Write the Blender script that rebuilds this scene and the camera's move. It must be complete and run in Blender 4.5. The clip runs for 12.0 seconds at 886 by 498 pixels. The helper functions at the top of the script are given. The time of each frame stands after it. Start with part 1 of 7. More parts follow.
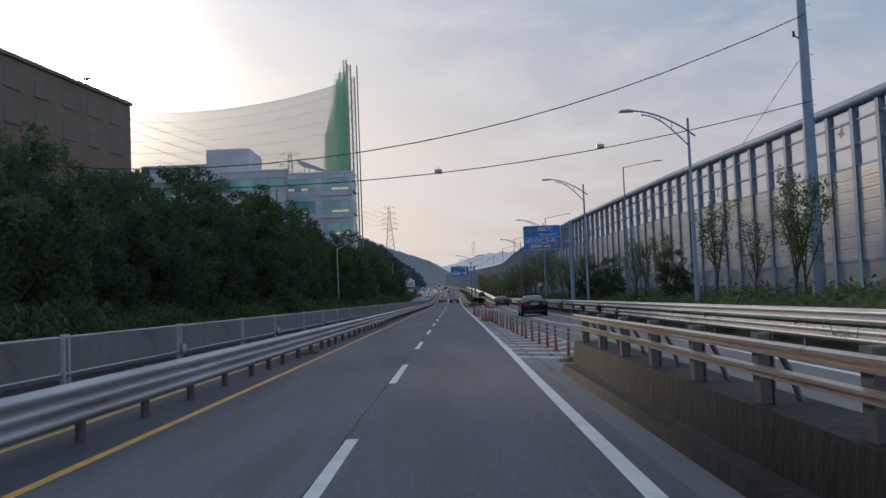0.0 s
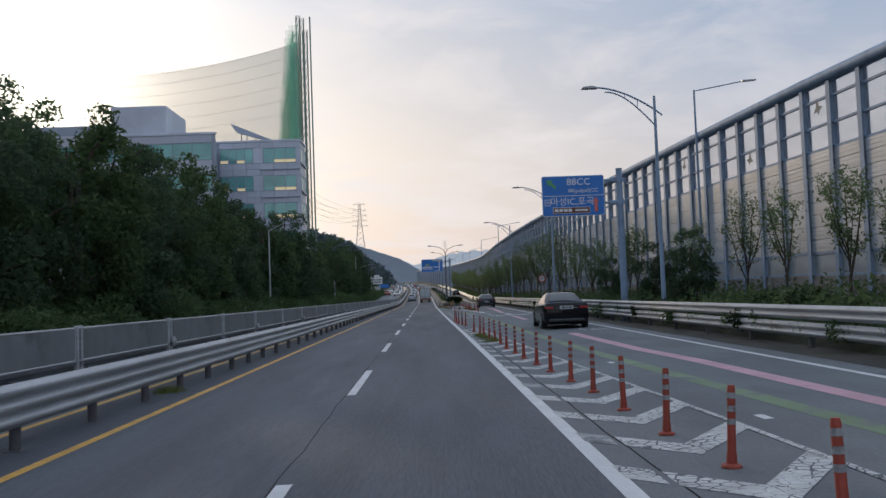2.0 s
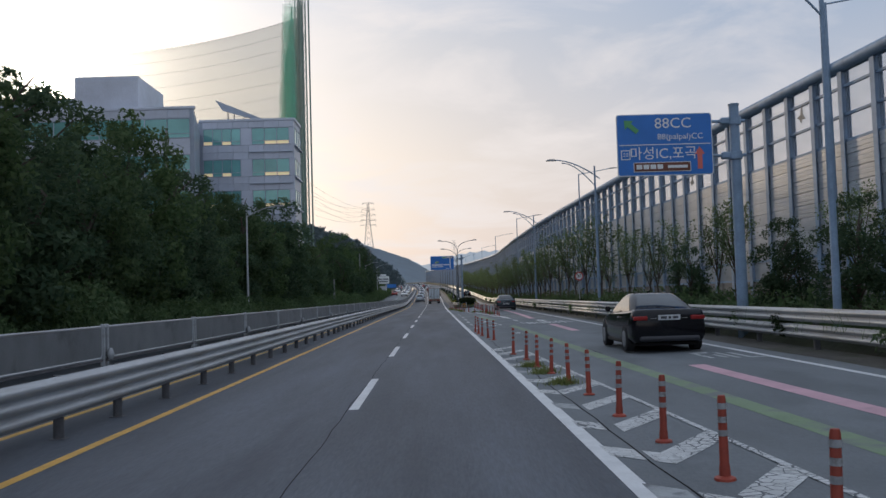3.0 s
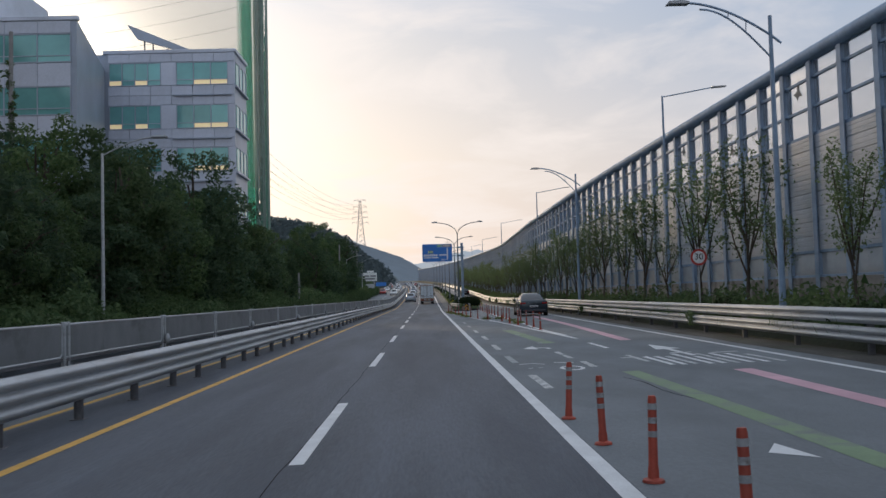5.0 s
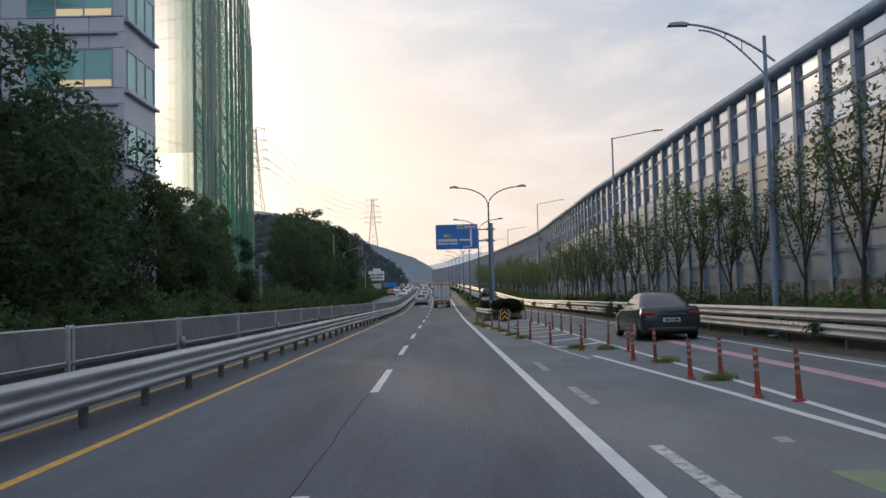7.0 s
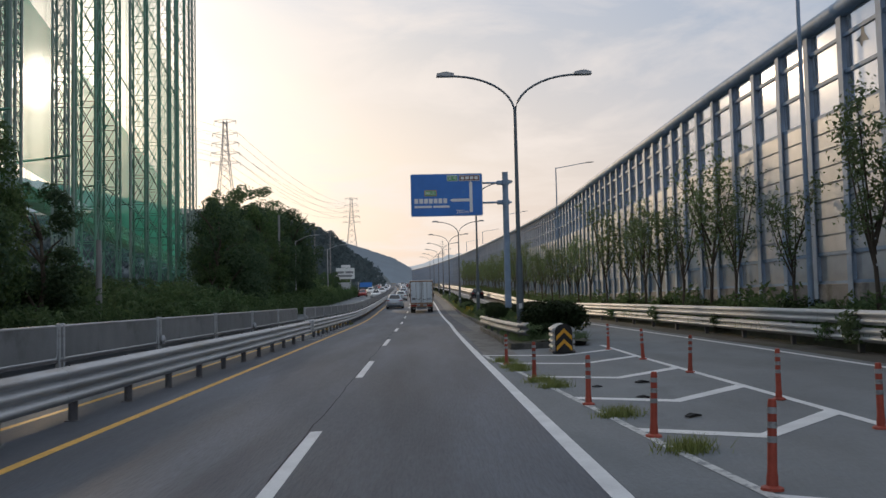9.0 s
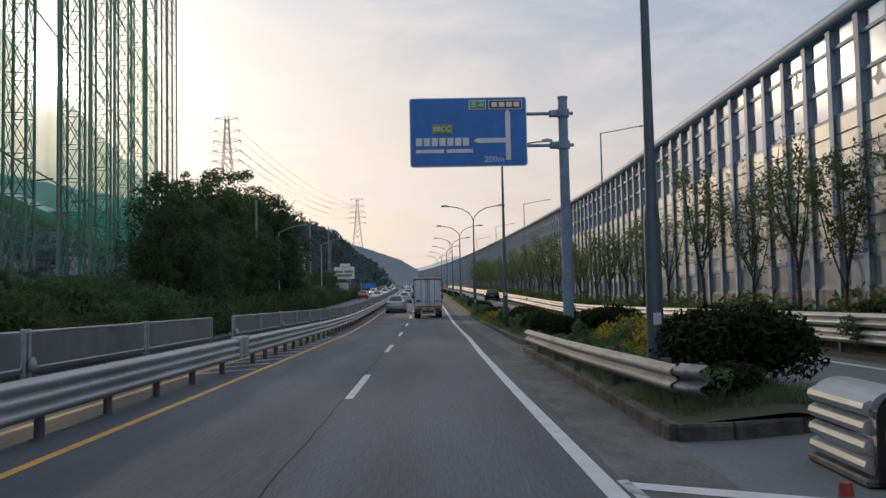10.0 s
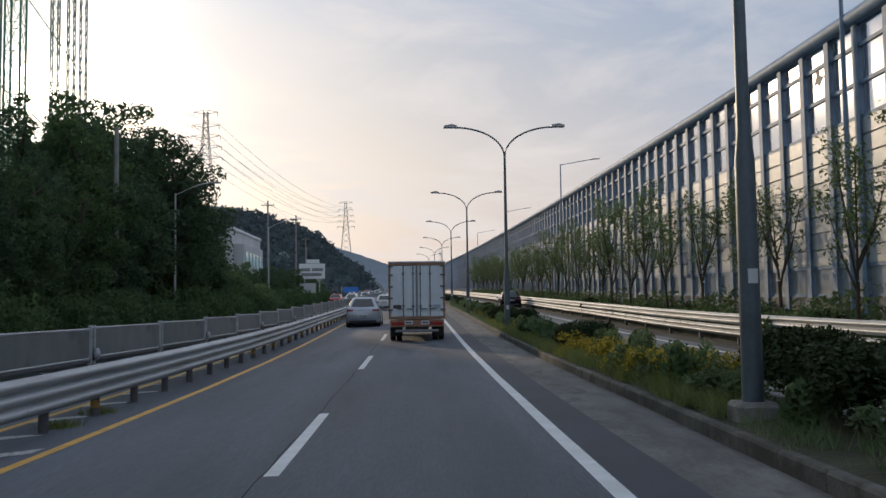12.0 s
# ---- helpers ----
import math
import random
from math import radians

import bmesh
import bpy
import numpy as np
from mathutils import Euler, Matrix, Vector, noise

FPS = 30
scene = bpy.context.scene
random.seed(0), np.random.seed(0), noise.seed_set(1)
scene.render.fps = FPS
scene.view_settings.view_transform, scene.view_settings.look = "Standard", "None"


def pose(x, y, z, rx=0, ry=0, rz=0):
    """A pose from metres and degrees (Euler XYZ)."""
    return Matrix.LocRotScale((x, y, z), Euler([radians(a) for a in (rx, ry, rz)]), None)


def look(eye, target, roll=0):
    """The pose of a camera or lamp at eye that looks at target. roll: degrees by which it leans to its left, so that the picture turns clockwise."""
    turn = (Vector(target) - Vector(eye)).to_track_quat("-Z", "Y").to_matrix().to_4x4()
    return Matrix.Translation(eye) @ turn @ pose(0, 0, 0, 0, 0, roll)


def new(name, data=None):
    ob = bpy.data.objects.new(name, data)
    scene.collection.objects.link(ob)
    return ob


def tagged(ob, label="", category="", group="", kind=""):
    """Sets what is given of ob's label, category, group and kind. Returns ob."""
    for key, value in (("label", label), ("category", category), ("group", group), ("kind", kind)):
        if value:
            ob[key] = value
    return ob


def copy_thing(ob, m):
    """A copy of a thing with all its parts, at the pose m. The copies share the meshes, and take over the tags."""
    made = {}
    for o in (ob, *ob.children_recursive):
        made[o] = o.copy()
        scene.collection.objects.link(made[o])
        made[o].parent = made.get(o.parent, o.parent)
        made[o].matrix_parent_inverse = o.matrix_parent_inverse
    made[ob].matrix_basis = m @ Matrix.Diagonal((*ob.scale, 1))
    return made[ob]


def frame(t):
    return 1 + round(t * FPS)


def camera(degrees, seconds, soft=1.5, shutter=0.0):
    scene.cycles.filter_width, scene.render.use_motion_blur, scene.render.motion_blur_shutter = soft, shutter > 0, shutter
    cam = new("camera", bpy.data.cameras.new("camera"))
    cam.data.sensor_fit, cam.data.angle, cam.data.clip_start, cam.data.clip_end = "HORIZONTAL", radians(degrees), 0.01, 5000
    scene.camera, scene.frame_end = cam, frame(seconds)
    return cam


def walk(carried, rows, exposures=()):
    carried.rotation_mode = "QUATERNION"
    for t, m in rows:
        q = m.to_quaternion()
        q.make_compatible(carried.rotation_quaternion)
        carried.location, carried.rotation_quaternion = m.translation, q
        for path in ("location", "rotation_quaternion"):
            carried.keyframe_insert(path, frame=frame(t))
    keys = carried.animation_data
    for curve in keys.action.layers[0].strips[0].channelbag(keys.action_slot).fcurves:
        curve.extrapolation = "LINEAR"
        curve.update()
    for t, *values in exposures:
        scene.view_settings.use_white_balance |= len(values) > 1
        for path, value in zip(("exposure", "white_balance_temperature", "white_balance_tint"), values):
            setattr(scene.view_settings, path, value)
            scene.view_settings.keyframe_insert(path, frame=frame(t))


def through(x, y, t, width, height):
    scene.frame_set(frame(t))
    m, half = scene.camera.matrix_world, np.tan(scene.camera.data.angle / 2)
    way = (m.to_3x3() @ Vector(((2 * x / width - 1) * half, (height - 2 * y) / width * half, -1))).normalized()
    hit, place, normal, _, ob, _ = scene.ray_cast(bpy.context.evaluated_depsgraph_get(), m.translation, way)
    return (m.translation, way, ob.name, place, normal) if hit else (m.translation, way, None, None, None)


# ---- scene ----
# ---- camera ----
cam = camera(53.0, 12.0)
PATH = [
    (0, (-0.097, -0.243, 1.626), (-0.116, 1.754, 1.736), -2.3),
    (0.5, (-0.114, 6.492, 1.593), (-0.103, 8.489, 1.7), -2.1),
    (1, (-0.091, 12.962, 1.603), (-0.054, 14.959, 1.707), -2.1),
    (1.5, (-0.057, 19.6, 1.57), (-0.013, 21.597, 1.674), -2.2),
    (2, (-0.081, 26.263, 1.591), (-0.036, 28.259, 1.696), -2.1),
    (2.5, (-0.109, 33.047, 1.598), (-0.072, 35.044, 1.704), -1.9),
    (3, (-0.143, 39.871, 1.615), (-0.118, 41.868, 1.722), -1.7),
    (5, (-0.069, 67.402, 1.58), (-0.029, 69.398, 1.685), -1.5),
    (5.5, (-0.061, 74.689, 1.566), (-0.034, 76.686, 1.671), -1.5),
    (6, (-0.135, 82.159, 1.588), (-0.122, 84.156, 1.693), -1.4),
    (6.5, (-0.179, 89.656, 1.608), (-0.177, 91.653, 1.715), -1.5),
    (8.5, (-0.116, 119.053, 1.554), (-0.064, 121.05, 1.666), -1.2),
    (9, (-0.058, 126.979, 1.576), (-0.005, 128.975, 1.688), -1.3),
    (9.5, (-0.05, 135.219, 1.568), (-0.004, 137.215, 1.683), -1.3),
    (10, (-0.011, 143.332, 1.598), (0.027, 145.328, 1.715), -1.2),
    (10.5, (-0.046, 151.926, 1.563), (-0.003, 153.922, 1.685), -1.2),
    (11, (-0.017, 160.337, 1.585), (0.026, 162.332, 1.71), -1.2),
    (11.5, (-0.008, 168.622, 1.559), (0.044, 170.617, 1.683), -1.2),
    (12, (0.055, 177.149, 1.58), (0.115, 179.144, 1.712), -0.8),
]
walk(cam, [(t, look(eye, target, roll)) for t, eye, target, roll in PATH], exposures=[(0.0, 0.08, 6000, 10), (1.5, 0.30, 6150, 10), (3.2, 0.36, 6300, 10), (5.0, 0.46, 6480, 10), (6.7, 0.54, 6620, 10), (8.5, 0.48, 6750, 10), (10.0, 0.30, 6480, 10), (12.0, 0.25, 6270, 10)])
# ---- world, sun, exposure ----
SUN_AZ, SUN_EL = radians(-23.0), radians(13.5)
SUN_DIR = Vector((math.sin(SUN_AZ) * math.cos(SUN_EL), math.cos(SUN_AZ) * math.cos(SUN_EL), math.sin(SUN_EL)))


def build_world():
    w = bpy.data.worlds.new("evening_sky")
    scene.world = w
    w.use_nodes = True
    n, l = w.node_tree.nodes, w.node_tree.links
    n.clear()
    sky = n.new("ShaderNodeTexSky")
    sky.sky_type, sky.sun_disc = "NISHITA", False
    sky.sun_elevation, sky.sun_rotation = SUN_EL, SUN_AZ
    sky.air_density, sky.dust_density, sky.ozone_density = 1.0, 3.0, 1.5
    co = n.new("ShaderNodeTexCoord")
    sep = n.new("ShaderNodeSeparateXYZ")
    l.new(co.outputs["Generated"], sep.inputs[0])

    def math_node(op, a, b=None, c=None):
        m = n.new("ShaderNodeMath")
        m.operation = op
        for k, v in enumerate((a, b, c)):
            if v is None:
                continue
            if isinstance(v, (int, float)):
                m.inputs[k].default_value = v
            else:
                l.new(v, m.inputs[k])
        return m.outputs[0]

    # thin clouds on a flat layer, streaked across the view
    h = math_node("ADD", math_node("MAXIMUM", sep.outputs[2], 0.0), 0.12)
    flat = n.new("ShaderNodeCombineXYZ")
    l.new(math_node("DIVIDE", sep.outputs[0], h), flat.inputs[0])
    l.new(math_node("DIVIDE", sep.outputs[1], h), flat.inputs[1])
    cl = n.new("ShaderNodeTexNoise")
    cl.inputs["Scale"].default_value, cl.inputs["Detail"].default_value = 1.7, 10.0
    cl.inputs["Roughness"].default_value, cl.inputs["Distortion"].default_value = 0.58, 0.5
    l.new(flat.outputs[0], cl.inputs["Vector"])
    ramp = n.new("ShaderNodeValToRGB")
    ramp.color_ramp.elements[0].position, ramp.color_ramp.elements[1].position = 0.44, 0.66
    l.new(cl.outputs["Fac"], ramp.inputs[0])
    # pale haze veil, warmest low down
    veil = n.new("ShaderNodeValToRGB")
    e = veil.color_ramp.elements
    e[0].position, e[0].color = 0.0, (5.6, 4.7, 4.55, 1)
    e[1].position, e[1].color = 0.62, (4.1, 4.8, 5.9, 1)
    mid = e.new(0.15)
    mid.color = (5.9, 5.25, 4.85, 1)
    e.new(0.42).color = (3.2, 4.05, 5.5, 1)
    high = e.new(0.28)
    high.color = (4.7, 4.7, 4.95, 1)
    l.new(sep.outputs[2], veil.inputs[0])
    # clearer and bluer away from the sun
    clear = n.new("ShaderNodeValToRGB")
    c = clear.color_ramp.elements
    c[0].position, c[0].color = 0.0, (5.5, 4.65, 4.55, 1)
    c[1].position, c[1].color = 0.62, (4.1, 4.8, 5.9, 1)
    for at, col in ((0.38, (2.9, 3.55, 4.7, 1)), (0.12, (5.2, 4.75, 4.7, 1)), (0.20, (4.2, 4.3, 4.75, 1)), (0.29, (3.1, 3.65, 4.6, 1))):
        c.new(at).color = col
    l.new(sep.outputs[2], clear.inputs[0])
    side = n.new("ShaderNodeVectorMath")
    side.operation = "DOT_PRODUCT"
    l.new(co.outputs["Generated"], side.inputs[0])
    side.inputs[1].default_value = SUN_DIR
    sunward = n.new("ShaderNodeMapRange")
    sunward.inputs[1].default_value, sunward.inputs[2].default_value = 0.74, 0.93
    l.new(side.outputs["Value"], sunward.inputs[0])
    haze = n.new("ShaderNodeMix")
    haze.data_type = "RGBA"
    l.new(sunward.outputs[0], haze.inputs[0])
    l.new(clear.outputs[0], haze.inputs[6])
    l.new(veil.outputs[0], haze.inputs[7])
    mix1 = n.new("ShaderNodeMix")
    mix1.data_type = "RGBA"
    mix1.inputs[0].default_value = 0.9
    l.new(sky.outputs[0], mix1.inputs[6])
    l.new(haze.outputs[2], mix1.inputs[7])
    # aureole round the low sun seen through thin cloud
    dot = n.new("ShaderNodeVectorMath")
    dot.operation = "DOT_PRODUCT"
    l.new(co.outputs["Generated"], dot.inputs[0])
    dot.inputs[1].default_value = SUN_DIR
    d0 = math_node("MAXIMUM", dot.outputs["Value"], 0.0)
    glow = math_node("ADD", math_node("MULTIPLY", math_node("POWER", d0, 30.0), 2.0), math_node("MULTIPLY", math_node("POWER", d0, 260.0), 22.0))
    glow = math_node("ADD", glow, math_node("MULTIPLY", math_node("POWER", d0, 5000.0), 160.0))
    tint = n.new("ShaderNodeMix")
    tint.data_type = "RGBA"
    tint.blend_type = "MULTIPLY"
    tint.inputs[0].default_value = 1.0
    tint.inputs[6].default_value = (1.0, 0.885, 0.73, 1)
    l.new(glow, tint.inputs[7])
    add = n.new("ShaderNodeMix")
    add.data_type, add.blend_type = "RGBA", "ADD"
    add.inputs[0].default_value = 1.0
    l.new(mix1.outputs[2], add.inputs[6])
    l.new(tint.outputs[2], add.inputs[7])
    # clouds brighten the sky, more so towards the sun
    bright = n.new("ShaderNodeMix")
    bright.data_type = "RGBA"
    cloud_col = n.new("ShaderNodeMix")
    cloud_col.data_type, cloud_col.blend_type = "RGBA", "ADD"
    cloud_col.inputs[0].default_value = 1.0
    cloud_col.inputs[6].default_value = (7.1, 6.5, 6.15, 1)
    l.new(tint.outputs[2], cloud_col.inputs[7])
    l.new(math_node("MULTIPLY", ramp.outputs[0], math_node("MULTIPLY_ADD", sunward.outputs[0], 0.4, 0.35)), bright.inputs[0])
    l.new(add.outputs[2], bright.inputs[6])
    l.new(cloud_col.outputs[2], bright.inputs[7])
    bg = n.new("ShaderNodeBackground")
    bg.inputs["Strength"].default_value = 0.1
    l.new(bright.outputs[2], bg.inputs["Color"])
    out = n.new("ShaderNodeOutputWorld")
    l.new(bg.outputs[0], out.inputs["Surface"])


build_world()
lamp = bpy.data.lights.new("sun", "SUN")
lamp.energy, lamp.angle, lamp.color = 1.3, radians(2.0), (1.0, 0.76, 0.50)
sun = new("sun", lamp)
sun.matrix_world = look((0, 0, 50), Vector((0, 0, 50)) - SUN_DIR)


# ---- materials ----
def mat(name, col, rough=0.75, metal=0.0, var=0.2, scale=1.5, fine=30.0, bump=0.15, rnd=0.0, stain=None, stain_scale=3.0, stain_at=0.6, spec=0.5, stretch=(1, 1, 1)):
    """Base colour varied at two scales, bump, optional stain colour in patches, optional shift from object to object."""
    m = bpy.data.materials.new(name)
    m.use_nodes = True
    n, l = m.node_tree.nodes, m.node_tree.links
    b = n["Principled BSDF"]
    b.inputs["Roughness"].default_value, b.inputs["Metallic"].default_value = rough, metal
    b.inputs["Specular IOR Level"].default_value = spec
    co = n.new("ShaderNodeTexCoord")
    mp = n.new("ShaderNodeMapping")
    mp.inputs["Scale"].default_value = stretch
    l.new(co.outputs["Object"], mp.inputs[0])

    def noise_node(s, detail):
        t = n.new("ShaderNodeTexNoise")
        t.inputs["Scale"].default_value, t.inputs["Detail"].default_value = s, detail
        t.inputs["Roughness"].default_value = 0.6
        l.new(mp.outputs[0], t.inputs["Vector"])
        return t.outputs["Fac"]

    def wide(v):
        """Spread a noise value over the whole range."""
        r = n.new("ShaderNodeMapRange")
        r.inputs[1].default_value, r.inputs[2].default_value = 0.32, 0.68
        l.new(v, r.inputs[0])
        return r.outputs[0]

    def mixed(f, a, c, blend="MIX"):
        x = n.new("ShaderNodeMix")
        x.data_type, x.blend_type = "RGBA", blend
        for k, v in ((0, f), (6, a), (7, c)):
            if isinstance(v, (int, float)):
                x.inputs[k].default_value = v
            elif isinstance(v, tuple):
                x.inputs[k].default_value = (*v, 1)
            else:
                l.new(v, x.inputs[k])
        return x.outputs[2]

    lo = tuple(max(0.0, c * (1 - var)) for c in col)
    hi = tuple(min(1.0, c * (1 + var)) for c in col)
    big, small = wide(noise_node(scale, 6)), wide(noise_node(fine, 4))
    colour = mixed(big, lo, hi)
    colour = mixed(small, colour, mixed(1.0, colour, tuple([1 - var * 0.8] * 3), "MULTIPLY"))
    if stain:
        r = n.new("ShaderNodeValToRGB")
        r.color_ramp.elements[0].position, r.color_ramp.elements[1].position = stain_at, stain_at + 0.14
        l.new(noise_node(stain_scale, 8), r.inputs[0])
        colour = mixed(r.outputs[0], colour, stain)
    if rnd:
        oi = n.new("ShaderNodeObjectInfo")
        hsv = n.new("ShaderNodeHueSaturation")
        mr = n.new("ShaderNodeMapRange")
        mr.inputs[3].default_value, mr.inputs[4].default_value = 1 - rnd, 1 + rnd
        l.new(oi.outputs["Random"], mr.inputs[0])
        l.new(mr.outputs[0], hsv.inputs["Value"])
        l.new(colour, hsv.inputs["Color"])
        colour = hsv.outputs[0]
    l.new(colour, b.inputs["Base Color"])
    if bump:
        bp = n.new("ShaderNodeBump")
        bp.inputs["Strength"].default_value, bp.inputs["Distance"].default_value = bump, 0.02
        l.new(small, bp.inputs["Height"])
        l.new(bp.outputs[0], b.inputs["Normal"])
    return m


def leaf_mat(name, col, col2, through=0.35):
    """Leaves: two greens mixed leaf by leaf, some light passing through."""
    m = bpy.data.materials.new(name)
    m.use_nodes = True
    n, l = m.node_tree.nodes, m.node_tree.links
    n.clear()
    geo, oi = n.new("ShaderNodeNewGeometry"), n.new("ShaderNodeObjectInfo")
    x = n.new("ShaderNodeMix")
    x.data_type = "RGBA"
    x.inputs[6].default_value, x.inputs[7].default_value = (*col, 1), (*col2, 1)
    l.new(geo.outputs["Random Per Island"], x.inputs[0])
    hsv = n.new("ShaderNodeHueSaturation")
    mr = n.new("ShaderNodeMapRange")
    mr.inputs[3].default_value, mr.inputs[4].default_value = 0.75, 1.25
    l.new(oi.outputs["Random"], mr.inputs[0])
    l.new(mr.outputs[0], hsv.inputs["Value"])
    l.new(x.outputs[2], hsv.inputs["Color"])
    d, t = n.new("ShaderNodeBsdfPrincipled"), n.new("ShaderNodeBsdfTranslucent")
    d.inputs["Roughness"].default_value = 0.7
    d.inputs["Specular IOR Level"].default_value = 0.18
    l.new(hsv.outputs[0], d.inputs["Base Color"])
    l.new(hsv.outputs[0], t.inputs["Color"])
    mx = n.new("ShaderNodeMixShader")
    mx.inputs[0].default_value = through
    l.new(d.outputs[0], mx.inputs[1])
    l.new(t.outputs[0], mx.inputs[2])
    out = n.new("ShaderNodeOutputMaterial")
    l.new(mx.outputs[0], out.inputs[0])
    return m


def flake(m, under, cells, fine, coarse):
    """Let the surface under a coat of paint show along a net of cracks, wider where it has worn more."""
    n, l = m.node_tree.nodes, m.node_tree.links
    b = n["Principled BSDF"]
    top = b.inputs["Base Color"].links[0].from_socket
    co = n.new("ShaderNodeTexCoord")
    vo = n.new("ShaderNodeTexVoronoi")
    vo.feature = "DISTANCE_TO_EDGE"
    vo.inputs["Scale"].default_value = cells
    l.new(co.outputs["Object"], vo.inputs["Vector"])
    no = n.new("ShaderNodeTexNoise")
    no.inputs["Scale"].default_value = 1.3
    l.new(co.outputs["Object"], no.inputs["Vector"])
    width = n.new("ShaderNodeMapRange")
    width.inputs[1].default_value, width.inputs[2].default_value = 0.38, 0.66
    width.inputs[3].default_value, width.inputs[4].default_value = fine, coarse
    l.new(no.outputs["Fac"], width.inputs[0])
    less = n.new("ShaderNodeMath")
    less.operation = "LESS_THAN"
    l.new(vo.outputs["Distance"], less.inputs[0])
    l.new(width.outputs[0], less.inputs[1])
    mx = n.new("ShaderNodeMix")
    mx.data_type = "RGBA"
    l.new(less.outputs[0], mx.inputs[0])
    l.new(top, mx.inputs[6])
    mx.inputs[7].default_value = (*under, 1)
    l.new(mx.outputs[2], b.inputs["Base Color"])


def clear_mat(name, col, clear=0.6, rough=0.08, scale=3.0, var=0.2):
    """A pane: partly see-through, glossy, slightly dirty."""
    m = bpy.data.materials.new(name)
    m.use_nodes = True
    n, l = m.node_tree.nodes, m.node_tree.links
    b = n["Principled BSDF"]
    b.inputs["Base Color"].default_value, b.inputs["Roughness"].default_value = (*col, 1), rough
    t = n.new("ShaderNodeBsdfTransparent")
    no = n.new("ShaderNodeTexNoise")
    no.inputs["Scale"].default_value = scale
    mr = n.new("ShaderNodeMapRange")
    mr.inputs[3].default_value, mr.inputs[4].default_value = max(0, clear - var), min(1, clear + var)
    l.new(no.outputs["Fac"], mr.inputs[0])
    mx = n.new("ShaderNodeMixShader")
    l.new(mr.outputs[0], mx.inputs[0])
    l.new(b.outputs[0], mx.inputs[1])
    l.new(t.outputs[0], mx.inputs[2])
    l.new(mx.outputs[0], n["Material Output"].inputs[0])
    return m


def net_mat(name, col, clear, var=0.1):
    """Fine netting: gaps let light straight through, the threads scatter it to both sides."""
    m = bpy.data.materials.new(name)
    m.use_nodes = True
    n, l = m.node_tree.nodes, m.node_tree.links
    n.clear()
    d, s, t = n.new("ShaderNodeBsdfDiffuse"), n.new("ShaderNodeBsdfTranslucent"), n.new("ShaderNodeBsdfTransparent")
    d.inputs[0].default_value, s.inputs[0].default_value = (*col, 1), (*col, 1)
    no = n.new("ShaderNodeTexNoise")
    no.inputs["Scale"].default_value, no.inputs["Detail"].default_value = 0.35, 5.0
    mr = n.new("ShaderNodeMapRange")
    mr.inputs[3].default_value, mr.inputs[4].default_value = clear - var, clear + var
    l.new(no.outputs["Fac"], mr.inputs[0])
    a, b, out = n.new("ShaderNodeMixShader"), n.new("ShaderNodeMixShader"), n.new("ShaderNodeOutputMaterial")
    a.inputs[0].default_value = 0.55
    l.new(d.outputs[0], a.inputs[1])
    l.new(s.outputs[0], a.inputs[2])
    l.new(mr.outputs[0], b.inputs[0])
    l.new(a.outputs[0], b.inputs[1])
    l.new(t.outputs[0], b.inputs[2])
    l.new(b.outputs[0], out.inputs[0])
    return m


def glow_mat(name, col, strength):
    m = bpy.data.materials.new(name)
    m.use_nodes = True
    b = m.node_tree.nodes["Principled BSDF"]
    b.inputs["Base Color"].default_value = (*col, 1)
    b.inputs["Emission Color"].default_value, b.inputs["Emission Strength"].default_value = (*col, 1), strength
    return m


ASPHALT = mat("asphalt", (0.092, 0.106, 0.130), 0.72, var=0.36, scale=0.6, fine=34, bump=0.45, stain=(0.054, 0.063, 0.081), stain_scale=0.75, stain_at=0.53, stretch=(1, 0.1, 1))
ASPHALT_RAMP = mat("asphalt_ramp", (0.155, 0.172, 0.187), 0.78, var=0.2, scale=0.5, fine=28, bump=0.35, stain=(0.104, 0.118, 0.13), stain_scale=0.6, stain_at=0.56, stretch=(1, 0.4, 1))
ASPHALT_NEW = mat("asphalt_dark", (0.034, 0.040, 0.056), 0.7, var=0.2, scale=0.8, fine=50, bump=0.3)
CONCRETE = mat("concrete", (0.26, 0.25, 0.24), 0.85, var=0.25, scale=0.8, fine=25, bump=0.3, stain=(0.13, 0.12, 0.11), stain_scale=1.2, stain_at=0.52)
SHOULDER = mat("stained_concrete_gutter", (0.155, 0.155, 0.152), 0.88, var=0.32, scale=1.6, fine=22, bump=0.6, stain=(0.085, 0.084, 0.08), stain_scale=2.6, stain_at=0.5, stretch=(1, 0.4, 1))
KERB = mat("kerb_stone", (0.12, 0.117, 0.108), 0.85, var=0.3, scale=2.0, fine=30, bump=0.4, stain=(0.05, 0.05, 0.042), stain_scale=2.2, stain_at=0.46, rnd=0.15)
DARK_WALL = mat("weathered_wall", (0.014, 0.0155, 0.018), 0.72, var=0.6, scale=2.0, fine=9, bump=0.5, stain=(0.085, 0.092, 0.094), stain_scale=3.2, stain_at=0.66, stretch=(1, 0.9, 0.4), spec=0.35)
PAINT = mat("white_line_paint", (0.66, 0.67, 0.68), 0.6, var=0.12, scale=2, fine=30, bump=0.2, stain=(0.32, 0.33, 0.34), stain_scale=9, stain_at=0.66)
WORN = mat("worn_white_paint", (0.55, 0.56, 0.56), 0.65, var=0.2, scale=3, fine=30, bump=0.2, stain=(0.19, 0.205, 0.22), stain_scale=11, stain_at=0.48)
